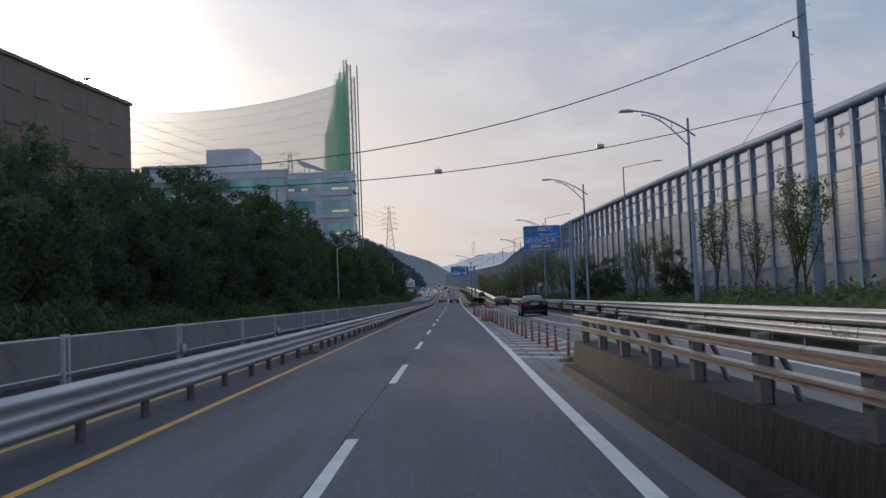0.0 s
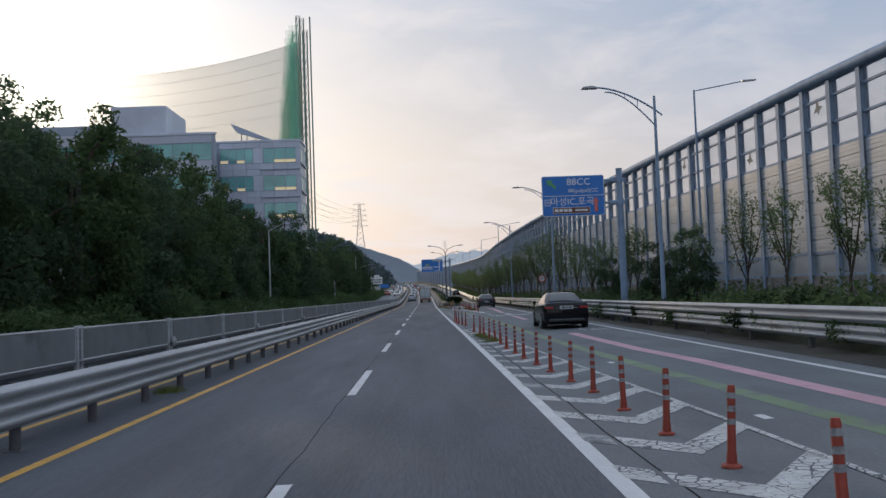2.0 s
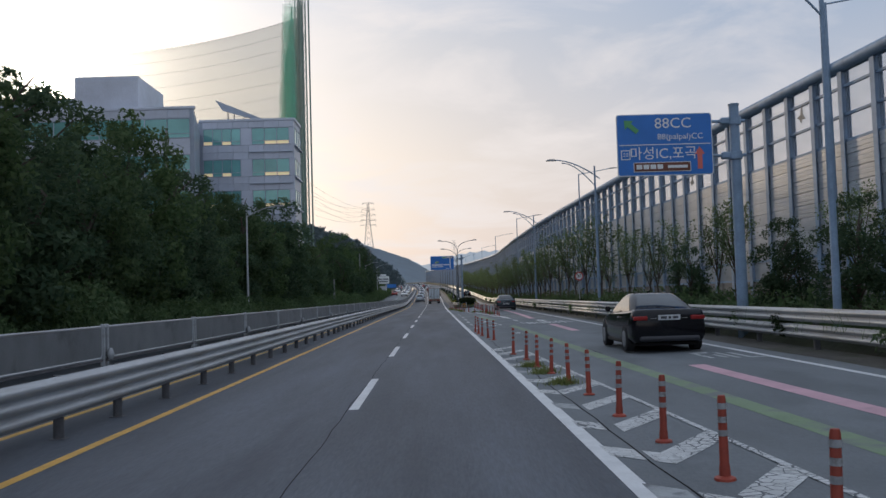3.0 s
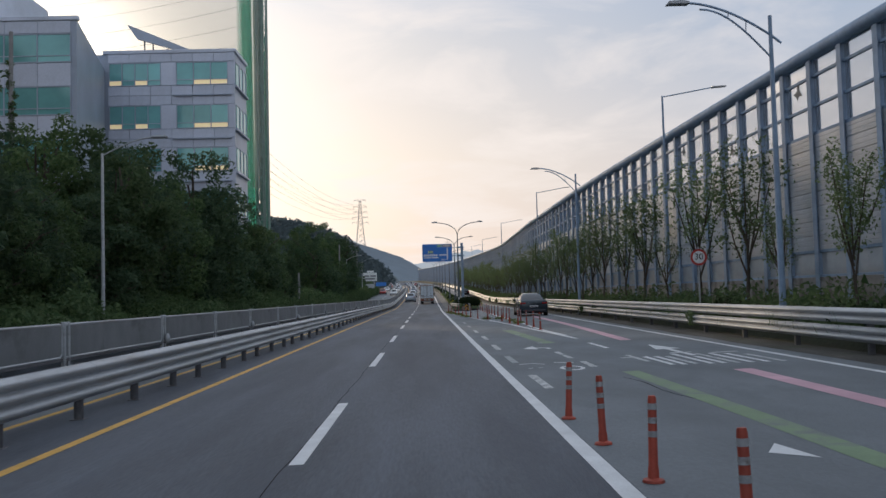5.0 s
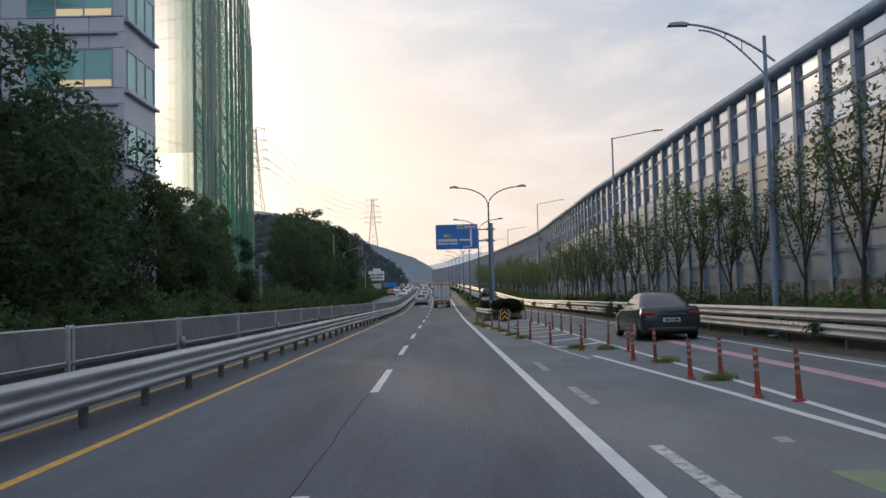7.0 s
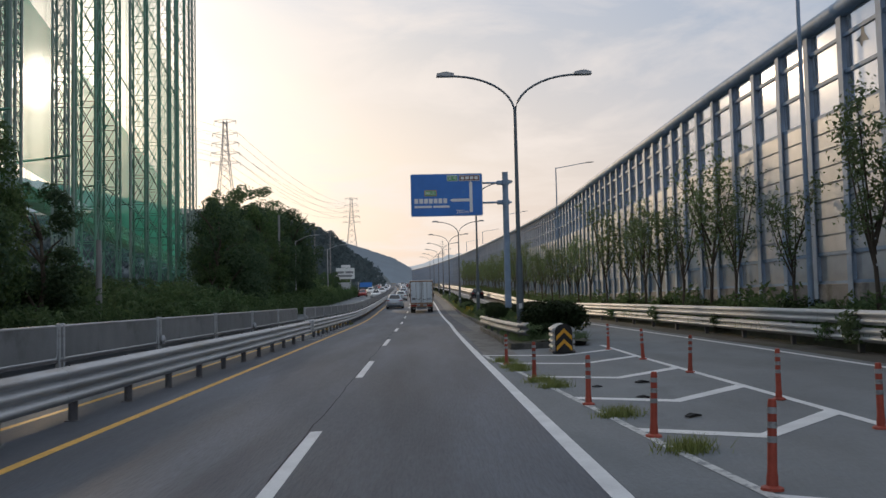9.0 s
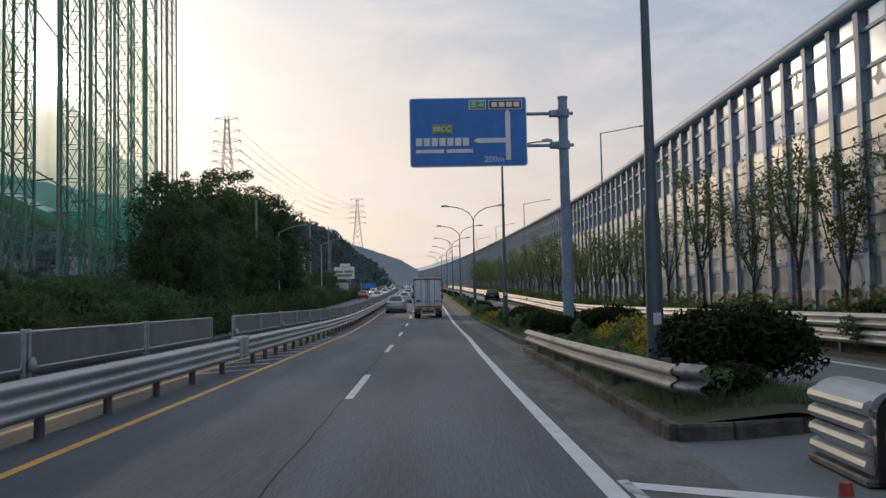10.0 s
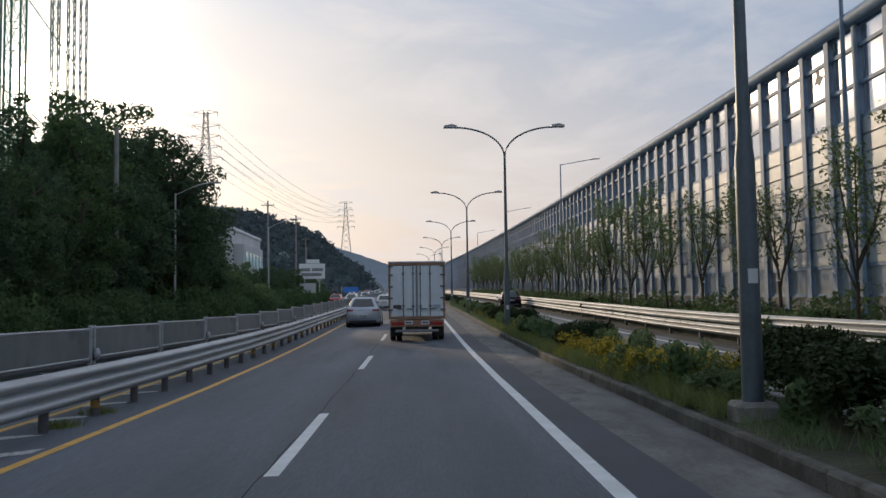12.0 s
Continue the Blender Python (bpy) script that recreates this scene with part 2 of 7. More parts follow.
FADED = mat("faded_white_paint", (0.34, 0.36, 0.37), 0.7, var=0.2, scale=3, fine=30, bump=0.2, stain=(0.14, 0.15, 0.16), stain_scale=4, stain_at=0.5)
CRACKED = mat("cracked_white_paint", (0.56, 0.57, 0.57), 0.65, var=0.2, scale=3, fine=30, bump=0.2, stain=(0.17, 0.185, 0.20), stain_scale=3.2, stain_at=0.60)
flake(CRACKED, (0.085, 0.095, 0.108), 8.0, 0.012, 0.085)
YELLOW = mat("yellow_line_paint", (0.70, 0.39, 0.07), 0.6, var=0.18, scale=3, fine=30, bump=0.2, stain=(0.25, 0.18, 0.10), stain_scale=8, stain_at=0.62)
PINK = mat("pink_guide_paint", (0.60, 0.36, 0.42), 0.65, var=0.15, scale=1, fine=25, bump=0.15, stain=(0.26, 0.2, 0.22), stain_scale=3, stain_at=0.62)
GREEN = mat("green_guide_paint", (0.185, 0.265, 0.15), 0.65, var=0.2, scale=0.8, fine=25, bump=0.15, stain=(0.14, 0.155, 0.15), stain_scale=1.6, stain_at=0.5)
TAR = mat("tar_seam", (0.022, 0.022, 0.025), 0.9, var=0.3, bump=0.2, spec=0.1)
TAPE = mat("old_yellow_tape", (0.42, 0.24, 0.05), 0.5, var=0.25, scale=6, bump=0, stain=(0.16, 0.09, 0.05), stain_scale=9, stain_at=0.5)
STEEL = mat("galvanised_steel", (0.45, 0.47, 0.49), 0.5, 0.35, var=0.2, scale=1.0, fine=20, bump=0.05, stain=(0.31, 0.30, 0.29), stain_scale=2.2, stain_at=0.55, stretch=(1, 0.2, 3))
STEEL_DULL = mat("dull_steel", (0.30, 0.31, 0.33), 0.55, 0.6, var=0.2, scale=2, fine=25, bump=0.1, stain=(0.16, 0.13, 0.10), stain_scale=3, stain_at=0.62)
STEEL_POST = mat("post_steel", (0.15, 0.15, 0.16), 0.6, 0.4, var=0.25, scale=4, fine=25, bump=0.1, stain=(0.12, 0.08, 0.05), stain_scale=5, stain_at=0.6)
DIRT = mat("gutter_dirt", (0.075, 0.07, 0.062), 0.9, var=0.4, scale=1.2, fine=20, bump=0.4, stain=(0.045, 0.05, 0.03), stain_scale=1.5, stain_at=0.52, stretch=(1, 0.4, 1))
OLD_RAIL = mat("old_beige_rail", (0.60, 0.51, 0.43), 0.32, 0.7, var=0.18, scale=1.2, fine=20, bump=0.08, stain=(0.30, 0.20, 0.13), stain_scale=2, stain_at=0.6, stretch=(1, 0.2, 3))
ISLAND_RAIL = mat("dirty_pale_rail", (0.44, 0.43, 0.40), 0.6, 0.1, var=0.2, scale=1.2, fine=20, bump=0.1, stain=(0.22, 0.20, 0.17), stain_scale=2.5, stain_at=0.55, stretch=(1, 0.3, 3))
SCREEN = mat("grey_screen_plate", (0.20, 0.21, 0.22), 0.55, 0.2, var=0.15, scale=1.5, fine=60, bump=0.12, stain=(0.10, 0.105, 0.11), stain_scale=1.0, stain_at=0.58, rnd=0.08)
BLUE_STEEL = mat("blue_grey_steel", (0.25, 0.345, 0.47), 0.58, 0.0, var=0.18, scale=1.5, fine=20, bump=0.05, rnd=0.08, spec=0.3)
GREEN_STEEL = mat("dark_green_pole_paint", (0.11, 0.14, 0.165), 0.45, 0.3, var=0.2, scale=2, fine=20, bump=0.05)
GREY_PANEL = mat("grey_acoustic_panel", (0.43, 0.465, 0.505), 0.42, 0.0, var=0.16, scale=0.8, fine=40, bump=0.12, stain=(0.34, 0.37, 0.39), stain_scale=0.9, stain_at=0.62, rnd=0.1)
CLEAR = clear_mat("clear_barrier_pane", (0.36, 0.39, 0.42), 0.78, 0.15, 3.0, 0.08)
CLEAR.node_tree.nodes["Principled BSDF"].inputs["Specular IOR Level"].default_value = 0.2
ORANGE = mat("orange_rubber", (0.36, 0.062, 0.036), 0.55, var=0.2, scale=3, fine=30, bump=0.08, stain=(0.15, 0.05, 0.035), stain_scale=5, stain_at=0.6, rnd=0.15)
BAND = mat("reflective_band", (0.36, 0.37, 0.38), 0.4, 0.1, var=0.25, scale=4, bump=0.02, stain=(0.16, 0.14, 0.13), stain_scale=11, stain_at=0.52)
EARTH = mat("verge_ground", (0.055, 0.058, 0.032), 0.95, var=0.4, scale=0.4, fine=6, bump=0.6, stain=(0.065, 0.052, 0.036), stain_scale=0.7, stain_at=0.55)
BARK = mat("bark", (0.085, 0.068, 0.052), 0.9, var=0.3, scale=4, fine=25, bump=0.5, stretch=(1, 1, 0.3))
POLE_CON = mat("concrete_pole", (0.24, 0.24, 0.24), 0.8, var=0.15, scale=2, fine=20, bump=0.15)
LEAF_DARK = leaf_mat("leaf_dark", (0.042, 0.080, 0.046), (0.095, 0.140, 0.074), 0.5)
LEAF_MID = leaf_mat("leaf_mid", (0.058, 0.105, 0.046), (0.125, 0.178, 0.08), 0.5)
LEAF_VINE = leaf_mat("leaf_vine", (0.05, 0.094, 0.038), (0.115, 0.165, 0.068), 0.5)
LEAF_YOUNG = leaf_mat("leaf_young", (0.10, 0.15, 0.075), (0.18, 0.24, 0.12), 0.45)
LEAF_GOLD = leaf_mat("leaf_gold", (0.12, 0.15, 0.03), (0.58, 0.44, 0.06), 0.35)
# Distance haze is mixed into these leaf colours: paler, bluer, little contrast.
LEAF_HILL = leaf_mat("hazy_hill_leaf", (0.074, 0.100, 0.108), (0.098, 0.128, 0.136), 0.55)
LEAF_BOX = leaf_mat("leaf_boxwood", (0.014, 0.027, 0.010), (0.032, 0.052, 0.018), 0.2)
GRASS = leaf_mat("grass_blade", (0.15, 0.20, 0.06), (0.28, 0.30, 0.11), 0.4)
RUBBER = mat("tyre_rubber", (0.02, 0.02, 0.021), 0.8, var=0.3, bump=0.1)
GLASS_DARK = mat("dark_car_glass", (0.02, 0.025, 0.03), 0.06, 0.0, var=0.05, bump=0, spec=0.9)
GLASS_SKYLIT = mat("pale_car_glass", (0.018, 0.026, 0.036), 0.05, 0.0, var=0.05, bump=0, spec=0.7)
CAR_BLACK = mat("black_car_paint", (0.008, 0.008, 0.011), 0.16, 0.0, var=0.1, bump=0, spec=0.32)
CAR_GREY = mat("slate_car_paint", (0.045, 0.06, 0.075), 0.22, 0.3, var=0.08, bump=0, spec=0.7)
CAR_SILVER = mat("silver_car_paint", (0.42, 0.46, 0.52), 0.28, 0.5, var=0.08, bump=0, spec=0.7)
CAR_WHITE = mat("white_car_paint", (0.72, 0.72, 0.72), 0.3, 0.0, var=0.06, bump=0, rnd=0.15)
CAR_RED = mat("red_car_paint", (0.32, 0.03, 0.025), 0.3, 0.1, var=0.08, bump=0)
TAIL = mat("tail_lamp_red", (0.30, 0.015, 0.015), 0.2, var=0.1, bump=0)
PLATE = mat("plate_white", (0.62, 0.64, 0.66), 0.5, var=0.08, bump=0)
BARS = mat("plate_bars", (0.06, 0.06, 0.07), 0.6, var=0.1, bump=0)
CHROME = mat("chrome", (0.7, 0.7, 0.72), 0.15, 1.0, var=0.05, bump=0)
BOX_WHITE = mat("truck_box_white", (0.70, 0.76, 0.82), 0.45, 0.1, var=0.12, scale=1.5, fine=20, bump=0.06, stain=(0.42, 0.42, 0.42), stain_scale=2.0, stain_at=0.62, stretch=(1, 1, 0.3))
RUST = mat("rusty_orange_frame", (0.34, 0.20, 0.13), 0.6, 0.2, var=0.3, scale=4, fine=25, bump=0.15, stain=(0.18, 0.09, 0.06), stain_scale=6, stain_at=0.55)
SIGN_BLUE = mat("sign_blue", (0.03, 0.19, 0.60), 0.4, var=0.1, scale=1, bump=0, stain=(0.045, 0.21, 0.56), stain_scale=2, stain_at=0.6)
SIGN_WHITE = mat("sign_white", (0.78, 0.80, 0.80), 0.45, var=0.05, bump=0)
SIGN_GREEN = mat("sign_green", (0.10, 0.36, 0.14), 0.45, var=0.05, bump=0)
SIGN_RED = mat("sign_red", (0.52, 0.06, 0.05), 0.45, var=0.05, bump=0)
SIGN_BROWN = mat("sign_brown", (0.16, 0.05, 0.03), 0.45, var=0.05, bump=0)
SIGN_BLACK = mat("sign_black", (0.012, 0.012, 0.013), 0.5, var=0.1, bump=0)
ARROW_RED = mat("sign_arrow_red", (0.70, 0.17, 0.13), 0.45, var=0.05, bump=0)
SIGN_YELLOW = mat("sign_yellow", (0.72, 0.36, 0.03), 0.45, var=0.12, bump=0, stain=(0.4, 0.25, 0.05), stain_scale=6, stain_at=0.66)
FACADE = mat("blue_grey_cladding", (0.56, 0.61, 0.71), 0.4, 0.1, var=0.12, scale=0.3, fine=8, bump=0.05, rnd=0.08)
# A darker tone of the facade colour, for side walls, roof boxes and frames.
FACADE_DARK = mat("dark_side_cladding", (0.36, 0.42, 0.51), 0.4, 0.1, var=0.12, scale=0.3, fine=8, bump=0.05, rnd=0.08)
WINDOW = mat("green_window_glass", (0.18, 0.46, 0.45), 0.08, 0.2, var=0.15, scale=0.5, bump=0, rnd=0.15, spec=1.0)
OFFICE_LIGHT = glow_mat("lit_ceiling_strip", (1.0, 0.80, 0.46), 0.22)
BROWN_WALL = mat("brown_rendered_wall", (0.20, 0.17, 0.14), 0.85, var=0.15, scale=0.2, fine=5, bump=0.1)
NET_GREEN_STEEL = mat("green_painted_steel", (0.11, 0.27, 0.20), 0.5, 0.2, var=0.2, scale=1, fine=15, bump=0.05, rnd=0.15)
NET_GREY_STEEL = mat("grey_mast_steel", (0.21, 0.29, 0.26), 0.55, 0.4, var=0.2, scale=1, fine=15, bump=0.05)
NET_FINE = net_mat("fine_green_netting", (0.13, 0.50, 0.36), 0.82)
NET_DENSE = net_mat("dense_green_netting", (0.08, 0.44, 0.30), 0.36, 0.1)
NET_THIN = net_mat("thin_grey_netting", (0.36, 0.40, 0.37), 0.48, 0.12)
WIRE = mat("black_cable", (0.02, 0.02, 0.022), 0.6, var=0.1, bump=0)
# Both hill colours are lightened and blued to carry distance haze.
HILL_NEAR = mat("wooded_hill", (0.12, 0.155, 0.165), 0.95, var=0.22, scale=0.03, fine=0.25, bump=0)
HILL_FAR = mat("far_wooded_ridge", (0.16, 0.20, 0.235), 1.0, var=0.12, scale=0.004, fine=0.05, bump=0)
WHITE_BLD = mat("pale_building_wall", (0.50, 0.52, 0.54), 0.7, var=0.1, scale=0.3, fine=6, bump=0.05)
PYLON_STEEL = mat("pylon_steel", (0.30, 0.30, 0.31), 0.6, 0.3, var=0.1, bump=0)
LAMP_HEAD = mat("lamp_head_grey", (0.32, 0.34, 0.36), 0.4, 0.4, var=0.1, bump=0)


# ---- building helpers ----
class MB:
    """Collects faces of one mesh."""

    def __init__(self):
        self.v, self.f = [], []

    def add(self, vs, fs):
        o = len(self.v)
        self.v += [tuple(p) for p in vs]
        self.f += [tuple(o + i for i in q) for q in fs]
        return self

    def box(self, x0, x1, y0, y1, z0, z1, m=None, cut=0.0):
        """A box; cut: a chamfer round its edges."""
        if cut:
            c = min(cut, abs(x1 - x0) / 2.2, abs(y1 - y0) / 2.2, abs(z1 - z0) / 2.2)
            bm = bmesh.new()
            vs = [bm.verts.new((x, y, z)) for x in (x0, x1) for y in (y0, y1) for z in (z0, z1)]
            for q in ((0, 1, 3, 2), (4, 6, 7, 5), (0, 4, 5, 1), (2, 3, 7, 6), (0, 2, 6, 4), (1, 5, 7, 3)):
                bm.faces.new([vs[i] for i in q])
            bmesh.ops.bevel(bm, geom=bm.edges[:], offset=c, segments=1, affect="EDGES")
            bm.verts.index_update()
            vv, ff = [v.co.copy() for v in bm.verts], [[v.index for v in q.verts] for q in bm.faces]
            bm.free()
        else:
            vv = [Vector((x, y, z)) for x in (x0, x1) for y in (y0, y1) for z in (z0, z1)]
            ff = [(0, 1, 3, 2), (4, 6, 7, 5), (0, 4, 5, 1), (2, 3, 7, 6), (0, 2, 6, 4), (1, 5, 7, 3)]
        return self.add([m @ p for p in vv] if m else vv, ff)

    def tube(self, pts, r, n=8, caps=True):
        """A tube along points; r: one radius or one for each point."""
        pts = [Vector(p) for p in pts]
        rs = [r] * len(pts) if isinstance(r, (int, float)) else r
        o = len(self.v)
        for k, p in enumerate(pts):
            d = (pts[min(k + 1, len(pts) - 1)] - pts[max(k - 1, 0)]).normalized()
            a = d.cross(Vector((0, 0, 1)) if abs(d.z) < 0.9 else Vector((1, 0, 0))).normalized()
            b = d.cross(a)
            for i in range(n):
                w = 2 * math.pi * i / n
                self.v.append(tuple(p + rs[k] * (math.cos(w) * a + math.sin(w) * b)))
        for k in range(len(pts) - 1):
            for i in range(n):
                j = (i + 1) % n
                self.f.append((o + k * n + i, o + k * n + j, o + (k + 1) * n + j, o + (k + 1) * n + i))
        if caps:
            self.f.append(tuple(o + i for i in range(n)))
            self.f.append(tuple(o + (len(pts) - 1) * n + i for i in reversed(range(n))))
        return self

    def sweep(self, prof, rows):
        """A closed or open profile of (across, up) carried along rows of (x, y, z); ends capped when thick."""
        o, n = len(self.v), len(prof)
        for x, y, z in rows:
            self.v += [(x + a, y, z + b) for a, b in prof]
        for k in range(len(rows) - 1):
            for i in range(n):
                j = (i + 1) % n
                self.f.append((o + k * n + i, o + k * n + j, o + (k + 1) * n + j, o + (k + 1) * n + i))
        self.f.append(tuple(o + i for i in range(n)))
        self.f.append(tuple(o + (len(rows) - 1) * n + i for i in reversed(range(n))))
        return self

    def poly(self, pts, h=0.004):
        """A flat slab over ground points (x, y, z), h thick."""
        n = len(pts)
        top = [(x, y, z + h) for x, y, z in pts]
        low = [(x, y, z) for x, y, z in pts]
        return self.add(top + low, [tuple(range(n))] + [(i, i + n, (i + 1) % n + n, (i + 1) % n) for i in range(n)])

    def mesh(self, name, smooth=False):
        me = bpy.data.meshes.new(name)
        me.from_pydata(self.v, [], self.f)
        me.validate()
        if smooth:
            me.polygons.foreach_set("use_smooth", [True] * len(me.polygons))
            me.set_sharp_from_angle(angle=radians(42))
        me.update()
        return me


def part(name, mb, material, parent=None, label="", smooth=False, at=None):
    """Links one mesh, as a part of parent where there is one. mb: MB or a ready mesh."""
    me = mb.mesh(name, smooth) if isinstance(mb, MB) else mb
    if not me.materials:
        me.materials.append(material)
    ob = new(name, me)
    if parent:
        ob.parent = parent
    if at is not None:
        ob.matrix_basis = at
    if label:
        tagged(ob, label)
    return ob


def thing(name, m, label, category, group="", kind=""):
    ob = new(name)
    ob.empty_display_size = 0.2
    ob.matrix_basis = m
    return tagged(ob, label, category, group, kind)


def place(x, y, z=0.0, turn=0.0):
    return pose(x, y, z, 0, 0, turn)


def climb(y):
    d = y - 185
    if d <= 0:
        return 0.0
    if d < 30:
        return 0.0004 * d * d
    return 0.36 + 0.024 * (min(d, 700) - 30)


def cx(y):
    """Sideways bend of the road far ahead."""
    return 0.0 if y < 220 else -0.75e-4 * (min(y, 700) - 220) ** 2


def lerp(table, y):
    for (a, p), (b, q) in zip(table, table[1:]):
        if y <= b:
            return p + (q - p) * max(0.0, (y - a) / (b - a))
    return table[-1][1]


ROAD_ROWS = sorted([y for y in range(-60, 180, 12)] + [16, 19, 30, 84, 110, 142, 148, 150, 153, 158, 160, 165, 166, 168.4, 168.5, 168.6, 170, 172, 174]) + [y for y in range(180, 720, 8)]
KNOTS = [-2000.0, 180.0] + [float(y) for y in range(188, 900, 8)] + [5000.0]


def gz(y):
    """Height of the road: level at first, then climbing to the distant hill, in straight 8 m steps."""
    if y <= 180:
        return 0.0
    for a, b in zip(KNOTS[1:], KNOTS[2:]):
        if y <= b:
            return climb(a) + (climb(b) - climb(a)) * (y - a) / (b - a)
    return climb(y)

SIDE = [(-60, 17.5), (20, 17.5), (36, 16.6), (48, 15.6), (61, 14.8), (73, 14.0), (87, 13.2), (94, 12.85), (102, 12.55), (119, 12.0), (137, 11.5), (160, 11.25), (184, 11.4), (200, 11.7), (246, 11.85), (800, 11.9)]


def barrier_x(y):
    return lerp(SIDE, y) + cx(y)


def rail_x(y):
    return 7.5 + 0.0125 * min(max(y, 0), 168) + cx(y)


def line_r(y):
    """The outer white line of the slip lanes."""
    return 6.1 + 0.0145 * min(max(y, 0), 150) + cx(y)


def kerb_x(y):
    return lerp([(150, 2.5), (153.3, 2.62), (160, 2.76), (168.6, 2.8), (169.6, 2.84), (170.4, 3.4), (172.4, 3.9), (173.4, 3.2), (182, 3.32), (190, 3.45), (800, 3.45)], y) + cx(y)


def road_edge(y):
    """Where the dark carriageway meets the paler surface beyond the edge line."""
    return white_x(y) + lerp([(-60, 0.32), (16, 0.32), (19, 0.10), (148, 0.10), (156, 0.26), (168.4, 0.26), (168.6, 0.10), (800, 0.10)], y)


def white_x(y):
    return lerp([(-60, 1.40), (14, 1.40), (24, 1.44), (40, 1.47), (60, 1.47), (90, 1.42), (130, 1.45), (150, 1.46), (160, 1.49), (170, 1.56), (180, 1.69), (190, 1.73), (800, 1.73)], y) + cx(y)


def crossfall(x, y):
    """The carriageway leans, rising gently from the median towards the slip lanes."""
    return 0.0225 * min(10.0, max(-13.2, x))


# ---- ground and roads ----
def strip(name, left, right, z, material, rows=ROAD_ROWS, thick=0.0, parent=None):
    mb = MB()
    for y in rows:
        a, b = left(y), right(y)
        mb.v += [(a, y, gz(y) + z), (b, y, gz(y) + z)]
    for k in range(len(rows) - 1):
        mb.f.append((2 * k, 2 * k + 1, 2 * k + 3, 2 * k + 2))
    if thick:
        o = len(mb.v)
        for y in rows:
            a, b = left(y), right(y)
            mb.v += [(a, y, gz(y) + z - thick), (b, y, gz(y) + z - thick)]
        for k in range(len(rows) - 1):
            mb.f += [(2 * k, 2 * k + 2, o + 2 * k + 2, o + 2 * k), (2 * k + 1, o + 2 * k + 1, o + 2 * k + 3, 2 * k + 3)]
    return part(name, mb, material, parent)


def ground_height(x, y):
    z = gz(y) - 0.15
    if x < -13.2:
        z += 2.6 * min(1.0, (-13.2 - x) / 7.0) if y < 320 else 0.0
    if x > 14:
        z += 0.4
    return z


def build_ground():
    xs = [-3000, -1200, -500, -200, -100, -60, -40, -30, -25, -20.2, -18, -16, -14.5, -13.2, -10, -5, 0, 5, 10, 14, 17, 20, 40, 100, 300, 900, 3000]
    ys = [-900, -300, -100] + list(range(-60, 420, 12)) + [460, 520, 600, 720, 900, 1400, 2200, 4000]
    mb = MB()
    for y in ys:
        for x in xs:
            mb.v.append((x + cx(y), y, ground_height(x, y)))
    w = len(xs)
    for j in range(len(ys) - 1):
        for i in range(w - 1):
            mb.f.append((j * w + i, j * w + i + 1, (j + 1) * w + i + 1, (j + 1) * w + i))
    tagged(part("ground", mb, EARTH, smooth=True), "rough grassy earth verge running to the distant hills", "ground", kind="structure")


build_ground()
road = tagged(strip("road", lambda y: -5.9 + cx(y), road_edge, 0.0, ASPHALT), "worn dark grey asphalt carriageway with two lanes", "road", kind="structure")
opposite = tagged(strip("road_opposite", lambda y: -13.2 + cx(y), lambda y: -5.9 + cx(y), 0.0, ASPHALT_RAMP), "grey asphalt carriageway beyond the median rail", "road", kind="structure")
ROWS_A = [y for y in ROAD_ROWS if y <= 150]
slip = tagged(strip("slip_road", road_edge, lambda y: rail_x(y) + 0.35, 0.0, ASPHALT_RAMP, ROWS_A), "lighter patched asphalt of the slip lanes beside the main road", "road", kind="structure")
ROWS_B = [150, 152.9, 153.1, 160, 168] + [y for y in range(180, 720, 8)]
slip_far = tagged(strip("slip_road_2", lambda y: 4.1 + cx(y) if y > 153 else kerb_x(y) - 0.05, lambda y: rail_x(y) + 0.35, 0.0, ASPHALT_RAMP, ROWS_B), "grey asphalt slip lane beyond the planted island", "road", kind="structure")
def patch_edge(y):
    return min(2.38 + cx(y), kerb_x(y) - 0.08)


gutter = tagged(strip("road_shoulder", road_edge, lambda y: kerb_x(y) - 0.05, 0.0, SHOULDER, [150, 153, 158, 160, 165, 166, 168.4, 168.5]), "stained concrete gutter beside the island nose", "shoulder", kind="structure")
gutter_far = tagged(strip("road_shoulder_2", patch_edge, lambda y: kerb_x(y) - 0.05, 0.0, SHOULDER, [168.5, 168.6, 170, 172, 174] + [y for y in range(180, 700, 8)]), "stained concrete gutter along the island kerb", "shoulder", kind="structure")
new_strip = tagged(strip("road_patch", road_edge, patch_edge, 0.0, ASPHALT_NEW, [168.5, 168.6, 170, 172, 174] + [y for y in range(180, 700, 8)]), "strip of darker newer asphalt beside the edge line", "road", kind="structure")


def line_part(name, xf, w, y0, y1, material, parent, step=12.0, z=0.004):
    rows = {y0, y1} | {k for k in ROAD_ROWS if y0 < k < y1}
    y = y0
    while y < min(y1, 260):
        rows.add(y)
        y += step
    rows = sorted(rows)
    mb = MB()
    for y in rows:
        mb.v += [(xf(y) - w / 2, y, gz(y) + z), (xf(y) + w / 2, y, gz(y) + z)]
    for k in range(len(rows) - 1):
        mb.f.append((2 * k, 2 * k + 1, 2 * k + 3, 2 * k + 2))
    return part(name, mb, material, parent)


